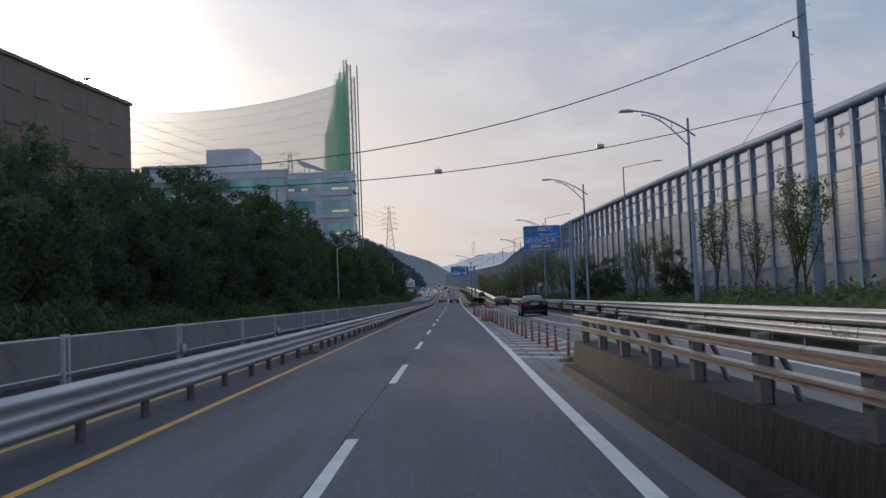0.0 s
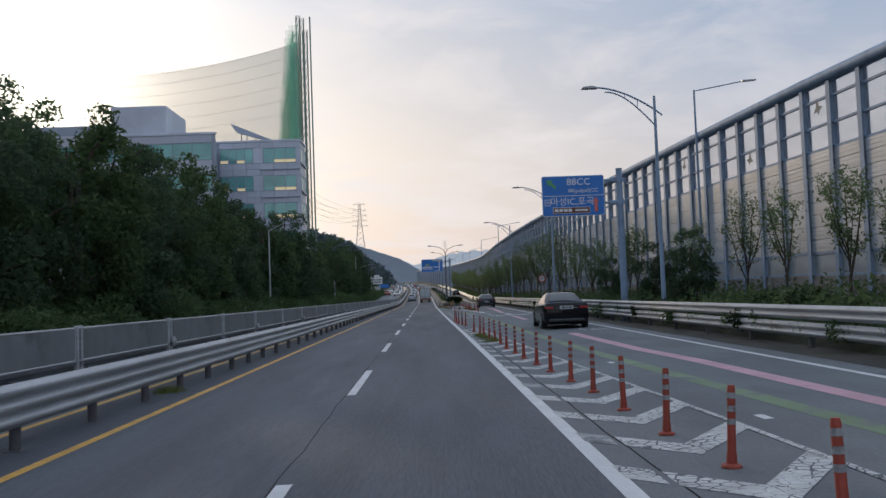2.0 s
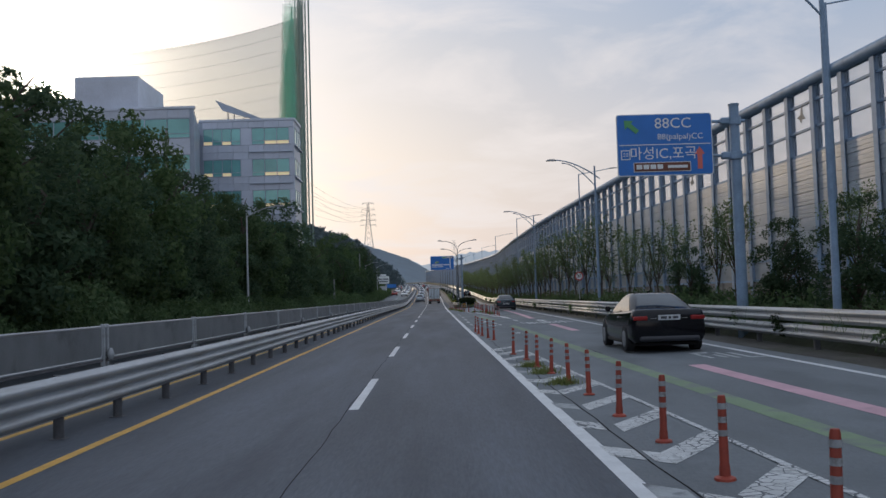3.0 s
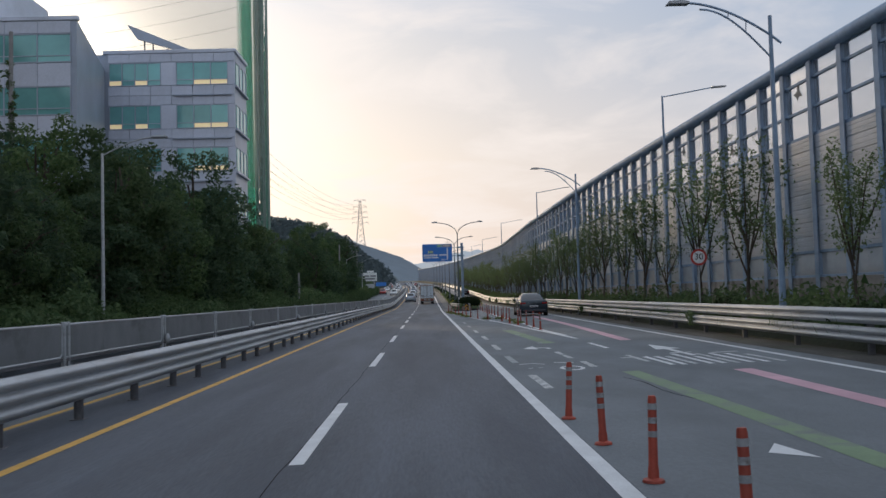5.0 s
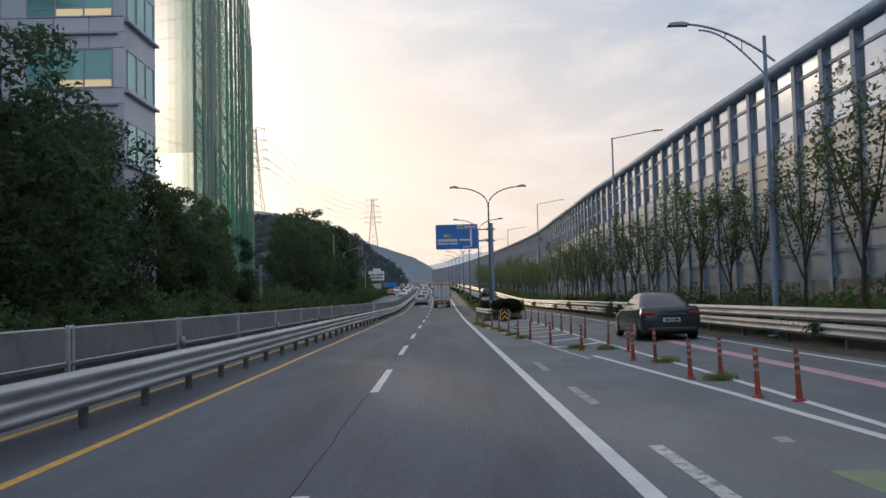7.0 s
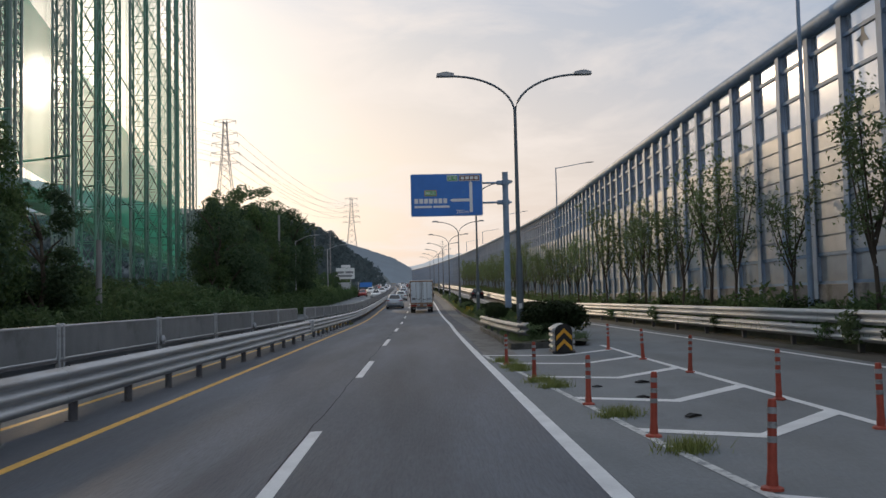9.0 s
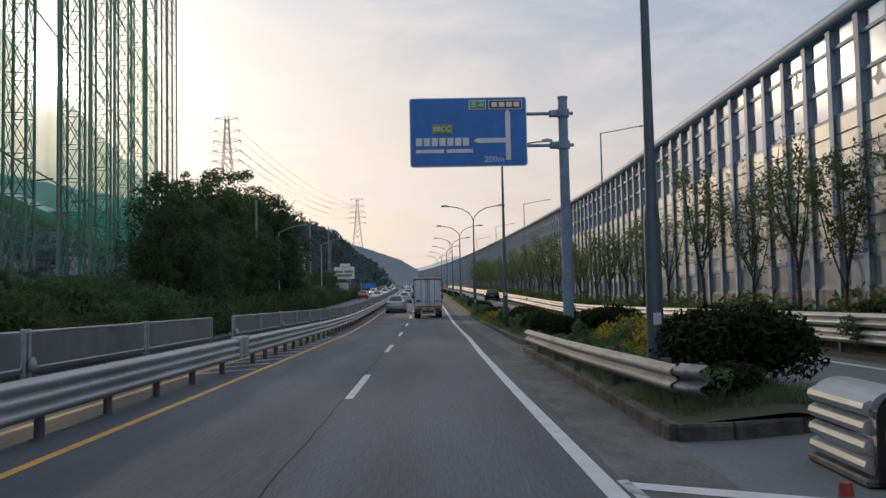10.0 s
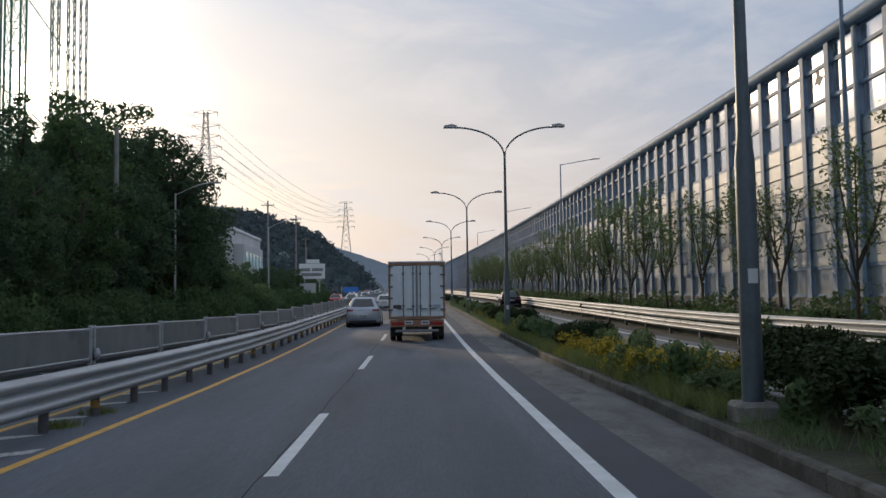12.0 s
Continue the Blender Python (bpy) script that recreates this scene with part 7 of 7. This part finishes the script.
def car(name, m, label, paint, L, W, H, belt, tail, group, glass=None, boot=0.0, plate_z=0.78):
    """A car seen mostly from behind: rear at y = 0, front at y = L. tail: how far the rear window leans forward; boot: length of the boot deck."""
    glass = glass or GLASS_DARK
    t = thing(name, m, label, "car", group)
    h = W / 2

    def ring(y, half, z0, z1, round_top=0.06):
        return [(-half * 0.9, y, z0), (half * 0.9, y, z0), (half, y, z0 + 0.14), (half * 1.0, y, z0 + (z1 - z0) * 0.55), (half * 0.95, y, z1 - round_top), (half * 0.86, y, z1), (-half * 0.86, y, z1), (-half * 0.95, y, z1 - round_top), (-half * 1.0, y, z0 + (z1 - z0) * 0.55), (-half, y, z0 + 0.14)]

    st = [(0.0, 0.88, 0.36, belt - 0.06), (0.06, 0.94, 0.28, belt + 0.03), (0.16, 0.97, 0.25, belt + 0.06), (0.4, 0.99, 0.22, belt + 0.05), (0.9, 1.0, 0.2, belt + 0.02), (L * 0.5, 1.0, 0.19, belt - 0.02), (L * 0.72, 1.0, 0.2, belt - 0.05), (L * 0.9, 0.97, 0.21, belt - 0.16), (L - 0.12, 0.9, 0.24, belt - 0.26), (L, 0.8, 0.34, belt - 0.34)]
    part("body", loft([ring(y, h * a, z0, z1) for y, a, z0, z1 in st]), paint, t, smooth=True)
    y0, y1, y2, y3 = boot + 0.06, boot + tail, L * 0.50, L * 0.70
    hw, rw, z = h * 0.87, h * 0.58, belt - 0.04
    levels = [(0.0, 0.0), (0.22, 0.25), (0.46, 0.5), (0.70, 0.73), (0.88, 0.88), (1.05, 0.96), (1.35, 1.0)]

    def rim_ring(k, grow=0.0):
        """Level k of the cabin: a rectangle with rounded corners, 28 points, rear side first."""
        f, g = levels[k]
        a, b, w = y0 + (y1 - y0) * f - grow, y3 - (y3 - y2) * f + grow, hw + (rw - hw) * f**1.15 + grow
        zz, r, pts = z + (H - z) * g, 0.16, []
        for n, (p, q, c, a0) in enumerate((((-w + r, a), (w - r, a), (w - r, a + r), 270), ((w, a + r), (w, b - r), (w - r, b - r), 0), ((w - r, b), (-w + r, b), (-w + r, b - r), 90), ((-w, b - r), (-w, a + r), (-w + r, a + r), 180))):
            for e in range(5):
                bow = -0.05 * math.sin(math.pi * e / 4) if n == 0 else 0.0
                pts.append(Vector((p[0] + (q[0] - p[0]) * e / 4, p[1] + (q[1] - p[1]) * e / 4 + bow, zz)))
            for e in (1, 2):
                t2 = radians(a0 + 30 * e)
                pts.append(Vector((c[0] + r * math.cos(t2), c[1] + r * math.sin(t2), zz)))
        return pts

    part("cabin", loft([rim_ring(k) for k in range(len(levels))]), paint, t, smooth=True)

    def glass_patch(name, i0, i1, ma, lo=0.12, hi=0.9):
        """A pane following the cabin's skin between ring points i0 and i1."""
        rings = [rim_ring(k, 0.008) for k in range(5)]
        cuts = [lo] + [1.0, 2.0, 3.0] + [3.0 + hi]
        mb = MB()
        n = i1 - i0 + 1
        for c in cuts:
            k = min(3, int(c))
            for i in range(i0, i1 + 1):
                p, q = rings[k][i % 28], rings[k + 1][i % 28]
                mb.v.append(tuple(p.lerp(q, c - k)))
        for r in range(len(cuts) - 1):
            for i in range(n - 1):
                mb.f.append((r * n + i, r * n + i + 1, (r + 1) * n + i + 1, (r + 1) * n + i))
        part(name, mb, ma, t, smooth=True)

    glass_patch("rear_window", 0, 4, glass, 0.45, 0.7)
    glass_patch("windscreen", 14, 18, glass)
    for a, b in ((7, 9), (9, 11)):
        glass_patch("side_window", a, b, GLASS_DARK, 0.3, 0.6)
        glass_patch("side_window", a + 14, b + 14, GLASS_DARK, 0.3, 0.6)
    for zz in (0.30,):
        part("sill", MB().box(-h * 0.985, h * 0.985, 1.2, L - 1.2, 0.19, zz, cut=0.03), RUBBER, t)
    for s in (-1, 1):
        part("tail_lamp", MB().box(s * h * 0.56, s * h * 0.93, -0.02, 0.10, belt - 0.20, belt - 0.10, cut=0.02), TAIL, t)
        part("mirror", MB().box(s * h * 0.98, s * h * 1.13, L * 0.6, L * 0.6 + 0.08, belt - 0.02, belt + 0.12, cut=0.03), paint, t)
        part("door_handle", MB().box(s * h * 0.985, s * h * 1.01, L * 0.34, L * 0.34 + 0.16, belt - 0.16, belt - 0.13), CHROME, t)
        for y in (0.85, L - 0.85):
            wheel_parts(t, s * (h - 0.095), y, 0.32, 0.22)
    part("number_plate", MB().box(-0.26, 0.26, -0.025, 0.01, plate_z - 0.06, plate_z + 0.06, cut=0.005), PLATE, t)
    for a, b in ((-0.2, -0.06), (-0.02, 0.04), (0.08, 0.21)):
        part("plate_bar", MB().box(a, b, -0.031, -0.02, plate_z - 0.03, plate_z + 0.03), BARS, t)
    part("bumper", MB().box(-h * 0.8, h * 0.8, -0.03, 0.12, 0.28, 0.42, cut=0.05), BARS, t)
    part("trim_strip", MB().box(-h * 0.48, h * 0.48, -0.02, 0.04, belt - 0.165, belt - 0.15), CHROME, t)
    part("aerial", MB().box(-0.02, 0.02, y1 + 0.3, y1 + 0.5, H - 0.01, H + 0.06, cut=0.008), paint, t)
    part("underbody", MB().box(-h * 0.8, h * 0.8, 0.4, L - 0.4, 0.16, 0.26), RUBBER, t)
    return t


car("sedan", place(5.45, 61.0, 0.003, -1), "black sedan with red tail lamps in the slip lane", CAR_BLACK, 4.5, 1.82, 1.44, 0.98, 1.25, "cars in the slip lane", GLASS_SKYLIT, 0.45, 0.84)
car("sedan", place(6.7, 123.5, 0.003, -0.6), "dark slate sedan driving in the slip lane", CAR_GREY, 4.7, 1.84, 1.45, 0.96, 1.1, "cars in the slip lane", GLASS_SKYLIT, 0.45, 0.62)
car("hatchback", place(8.0, 252.0, gz(252) + 0.004, 0), "dark hatchback with a pale roof in the slip lane", CAR_BLACK, 4.3, 1.8, 1.5, 0.95, 0.7, "cars in the slip lane", GLASS_SKYLIT, 0.1, 0.7)
car("suv", place(-2.95, 226.5, gz(226.5) + 0.004, 0), "silver-blue SUV with a wide dark rear window", CAR_SILVER, 4.6, 1.9, 1.66, 1.08, 0.55, "cars on the main road", GLASS_DARK, 0.0, 0.62)


def box_truck(m):
    t = thing("box_truck", m, "white box truck with rusty frame and double rear doors", "truck")
    w, z0, z1, L = 1.1, 0.86, 3.06, 5.2
    part("cargo_box", MB().box(-w, w, 0.03, L, z0, z1, cut=0.03), BOX_WHITE, t)
    for x0, x1, a, b in ((-w, -w + 0.07, z0, z1), (w - 0.07, w, z0, z1), (-w + 0.07, w - 0.07, z1 - 0.11, z1), (-w + 0.07, w - 0.07, z0, z0 + 0.10), (-0.035, 0.035, z0 + 0.1, z1 - 0.11)):
        part("door_frame", MB().box(x0, x1, -0.015, 0.04, a, b, cut=0.01), RUST if (x1 - x0) > 0.2 or abs(x0) > 0.5 else STEEL_DULL, t)
    part("roof_cap", MB().box(-w - 0.02, w + 0.02, -0.02, L, z1, z1 + 0.06, cut=0.025), BOX_WHITE, t)
    for s in (-1, 1):
        d = part("door", MB().box(min(s * 0.04, s * (w - 0.08)), max(s * 0.04, s * (w - 0.08)), 0.0, 0.035, z0 + 0.11, z1 - 0.12, cut=0.01), BOX_WHITE, t)
        for x in (0.14, 0.52):
            part("lock_bar", MB().tube([(s * x, -0.03, z0 + 0.12), (s * x, -0.03, z1 - 0.13)], 0.018, 8), STEEL_POST, d)
            part("bar_bracket", MB().box(s * x - 0.05, s * x + 0.05, -0.045, 0.0, z0 + 0.48, z0 + 0.54).box(s * x - 0.05, s * x + 0.05, -0.045, 0.0, z0 + 1.75, z0 + 1.8), STEEL_POST, d)
            part("bar_handle", MB().box(min(s * x, s * x + s * 0.26), max(s * x, s * x + s * 0.26), -0.055, -0.03, z0 + 0.38, z0 + 0.42), STEEL_POST, d)
        for z in (1.2, 1.65, 2.1, 2.55, 2.9):
            part("hinge", MB().box(min(s * 0.92, s * 1.12), max(s * 0.92, s * 1.12), -0.045, 0.0, z, z + 0.06, cut=0.01), STEEL_POST, d)
        part("door_badge", MB().box(min(s * 0.6, s * 0.92), max(s * 0.6, s * 0.92), -0.006, 0.0, z0 + 0.42, z0 + 0.56), BARS if s < 0 else FACADE_DARK, d, "small dark lettered badge, shown as a bar")
        part("rear_lamp", MB().box(min(s * 0.50, s * 1.0), max(s * 0.50, s * 1.0), -0.03, 0.05, 0.62, 0.76, cut=0.015), TAIL, t)
        part("number_plate" if s < 0 else "notice_plate", MB().box(min(s * 0.16, s * 0.48), max(s * 0.16, s * 0.48), -0.03, 0.02, 0.66, 0.80, cut=0.005), PLATE, t)
        part("plate_bar", MB().box(s * 0.32 - 0.12, s * 0.32 + 0.12, -0.036, -0.025, 0.70, 0.76), BARS, t)
        part("mudguard", MB().box(min(s * 0.58, s * 1.06), max(s * 0.58, s * 1.06), 0.72, 0.75, 0.18, 0.62), RUBBER, t)
        for x in (0.72, 0.96):
            wheel_parts(t, s * x, 1.25, 0.37, 0.21)
        wheel_parts(t, s * 0.9, 5.9, 0.37, 0.21)
        part("side_mirror", MB().box(min(s * 1.1, s * 1.28), max(s * 1.1, s * 1.28), 6.2, 6.28, 1.5, 1.9, cut=0.03), RUBBER, t)
    part("bumper_bar", MB().box(-1.05, 1.05, -0.02, 0.10, 0.56, 0.84, cut=0.02), RUST, t)
    part("underride_bar", MB().box(-0.85, 0.85, 0.0, 0.08, 0.36, 0.46, cut=0.02), STEEL_DULL, t)
    part("chassis", MB().box(-0.45, 0.45, 0.2, 6.4, 0.45, 0.8), STEEL_POST, t)
    part("cab", MB().box(-0.95, 0.95, 5.35, 6.9, 0.55, 2.15, cut=0.12), CAR_WHITE, t)
    return t


box_truck(place(0.05, 211.8, gz(211.8) + 0.004, 0))

# traffic far ahead
SMALL = [("white", CAR_WHITE), ("silver", CAR_SILVER), ("red", CAR_RED), ("dark grey", CAR_GREY)]
masters = []
far_rnd = random.Random(9)
spots = [(x, y) for x, y in ((-2.9, 262), (-0.1, 285), (-2.9, 300), (-0.1, 322), (-2.9, 338), (0.0, 352), (-2.9, 371), (0.0, 389), (-2.9, 402), (0.0, 421), (-2.9, 440), (0.0, 462), (-2.9, 485), (0.0, 505), (-2.9, 530), (0.0, 560), (-7.8, 292), (-11.2, 310), (-7.8, 330), (-11.2, 352), (-7.8, 368), (-11.2, 392), (-7.8, 415), (-11.2, 440), (-7.8, 465), (-11.2, 500), (-7.8, 535))]
for k, (x, y) in enumerate(spots):
    i = (0, 0, 1, 3, 0, 2)[k % 6]
    m = place(x + cx(y), y, gz(y) + 0.004, math.degrees(math.atan(1.5e-4 * max(0, y - 220))) + (180 if x < -6 else 0))
    name, paint = SMALL[i]
    done = [o for j, o in masters if j == i]
    if done:
        copy_thing(done[0], m)
    else:
        masters.append((i, car("car", m, f"small {name} car in the queue far ahead", paint, 4.4, 1.8, 1.5, 0.95, 0.8, "distant traffic")))

# roadside far ahead
board = thing("billboard", place(-15.05, 306, 3.1) @ Matrix.Diagonal((0.88, 1, 1, 1)), "white roadside board with grey bars on two poles", "sign board")
part("panel", MB().box(-2.1, 2.1, -0.08, 0.08, 3.2, 5.4, cut=0.03), SIGN_WHITE, board)
part("top_board", MB().box(-0.9, 1.2, -0.06, 0.06, 5.45, 6.0, cut=0.02), SIGN_WHITE, board)
for a, b, z in ((-1.8, -0.3, 4.3), (0.0, 1.8, 4.3), (-1.8, 1.6, 3.6)):
    part("text_bar", MB().box(a, b, -0.1, -0.08, z, z + 0.45), STEEL_DULL, board)
for x in (-1.2, 1.2):
    part("pole", MB().tube([(x, 0.1, -3.2), (x, 0.1, 4)], 0.1, 8), STEEL, board)
hall = thing("low_building", place(-24.5, 291, gz(291)), "pale low industrial building with a flat roof", "building")
part("wall", MB().box(-4.2, 0.8, 0, 22, -2, 10.2, cut=0.05), WHITE_BLD, hall)
part("lean_to", MB().box(0.8, 2.2, 2, 16, -2, 8.4, cut=0.05), WHITE_BLD, hall)
part("roof_edge", MB().box(-4.35, 0.95, -0.15, 22.1, 10.2, 10.55), FACADE, hall)
for k in range(5):
    part("window", MB().box(2.2, 2.26, 3 + 2.5 * k, 4.6 + 2.5 * k, 5.4, 7.4), WINDOW, hall)
shed = thing("shop_building", place(-19.5, 330, gz(330)), "small white shopfront with a blue sign band", "building")
part("wall", MB().box(-6, 2.5, 0, 9, -2, 4.2, cut=0.04), WHITE_BLD, shed)
part("sign_band", MB().box(-5.5, 2.2, -0.12, 0.0, 2.9, 3.9, cut=0.02), SIGN_BLUE, shed)
part("shop_window", MB().box(-5.0, 1.8, -0.06, 0.0, 0.2, 2.6), WINDOW, shed)
blue = thing("direction_sign", place(-19.0, 420, gz(420) - 1.6) @ Matrix.Diagonal((0.63, 1, 0.63, 1)), "distant blue direction sign on a mast", "road sign")
part("panel", MB().box(-1.5, 5.0, -0.08, 0.08, 4.2, 6.6, cut=0.03), SIGN_BLUE, blue)
part("pole", MB().tube([(-2.2, 0, 0), (-2.2, 0, 7)], 0.14, 8), STEEL, blue)
part("arm", MB().tube([(-2.2, 0, 6), (0.5, 0.12, 6)], 0.07, 6), STEEL, blue)
van = thing("parked_lorry", place(-14.5, 296, gz(296) - 0.1, 8), "parked white and green box lorry on the opposite verge", "truck")
part("cargo_box", MB().box(-1.1, 1.1, 0, 5, 0.9, 3.2, cut=0.04), WHITE_BLD, van)
part("green_band", MB().box(-1.12, 1.12, -0.02, 5.02, 1.2, 1.9), SIGN_GREEN, van)
part("cab", MB().box(-1.0, 1.0, 5.1, 6.8, 0.5, 2.3, cut=0.1), CAR_WHITE, van)
for s in (-1, 1):
    for y in (1.0, 6.0):
        wheel_parts(van, s * 0.95, y, 0.42, 0.24)


# ---- small things ----
ivy = thing("utility_pole", place(-23.0, 117.0, 2.3), "old concrete pole overgrown with climbing ivy", "utility pole", "utility poles along the opposite verge")
part("pole", MB().tube([(0, 0, -0.3), (0, 0, 15.0)], [0.17, 0.11], 12), POLE_CON, ivy, smooth=True)
rng = np.random.default_rng(77)
v, f = leaves(rng, [(rng.uniform(-0.15, 0.15), rng.uniform(-0.15, 0.15), 0.6 * k) for k in range(23)], [0.42 - 0.008 * k for k in range(23)], 2600, 0.2, 0.4)
part("ivy", leaf_mesh("ivy", v, f, LEAF_VINE), LEAF_VINE, ivy, "green ivy leaves")
SCRAP = MB()
SCRAP.add([(0, 0, 0.0), (0.16, 0.03, 0.0), (0.30, 0.0, 0.0), (0.33, 0.09, 0.0), (0.15, 0.13, 0.0), (-0.03, 0.08, 0.0), (0, 0, 0.02), (0.16, 0.03, 0.05), (0.30, 0.0, 0.03), (0.33, 0.09, 0.02), (0.15, 0.13, 0.06), (-0.03, 0.08, 0.03)], [(0, 5, 4, 3, 2, 1), (6, 7, 8, 9, 10, 11), (0, 1, 7, 6), (1, 2, 8, 7), (2, 3, 9, 8), (3, 4, 10, 9), (4, 5, 11, 10), (5, 0, 6, 11)])
scrap_mesh = SCRAP.mesh("rubber_scrap")
scrap_mesh.materials.append(RUBBER)
for x, y, turn, s in ((3.55, 141.9, 10, 0.75), (3.05, 139.9, -25, 0.6), (3.15, 137.7, 30, 0.7), (2.75, 141.6, 5, 0.5), (2.3, 22.4, 40, 0.4), (3.9, 133.5, 80, 0.4)):
    ob = new("rubber_scrap", scrap_mesh)
    ob.matrix_basis = place(x, y, 0.012, turn) @ Matrix.Diagonal((s, s, s, 1))
    tagged(ob, "torn scrap of black rubber lying on the asphalt", "debris", "rubber scraps on the road")
spots = [(rail_x(y) + 0.12, y, 0.2 + gz(y), s, s * 1.05) for y, s in ((43.5, 0.8), (49.2, 0.9), (50.4, 0.7), (55.8, 0.85), (61.5, 0.75), (68.2, 0.9), (69.3, 0.7), (80.4, 0.8), (96.5, 0.7), (118.4, 0.75), (143.8, 0.85), (146.0, 0.95), (147.4, 0.8), (155.2, 0.8), (163.0, 0.9), (171.5, 0.85), (188.0, 0.9), (201.0, 0.9))]
bushes("rail_weed", LOW, spots, "leafy weeds climbing over the roadside guardrail", "weeds", "weeds over the guardrail")


# ---- settle everything on the leaning carriageway ----
def settle(ob):
    """Raise or lower one thing by the crossfall where it stands; things laid out in world coordinates follow it along their length."""
    if ob.matrix_basis.translation.length > 1e-6:
        ob.location.z += crossfall(ob.location.x, ob.location.y)
        return
    if ob.type == "MESH":
        me = ob.data
        co = np.empty(len(me.vertices) * 3, np.float32)
        me.vertices.foreach_get("co", co)
        co = co.reshape(-1, 3)
        co[:, 2] += 0.0225 * np.clip(co[:, 0], -13.2, 10.0)
        me.vertices.foreach_set("co", co.ravel())
        me.update()
    for child in list(ob.children):
        settle(child)


for ob in [o for o in bpy.data.objects if o.parent is None and o.type in ("MESH", "EMPTY") and not o.name.startswith(("backdrop", "hillside"))]:
    settle(ob)
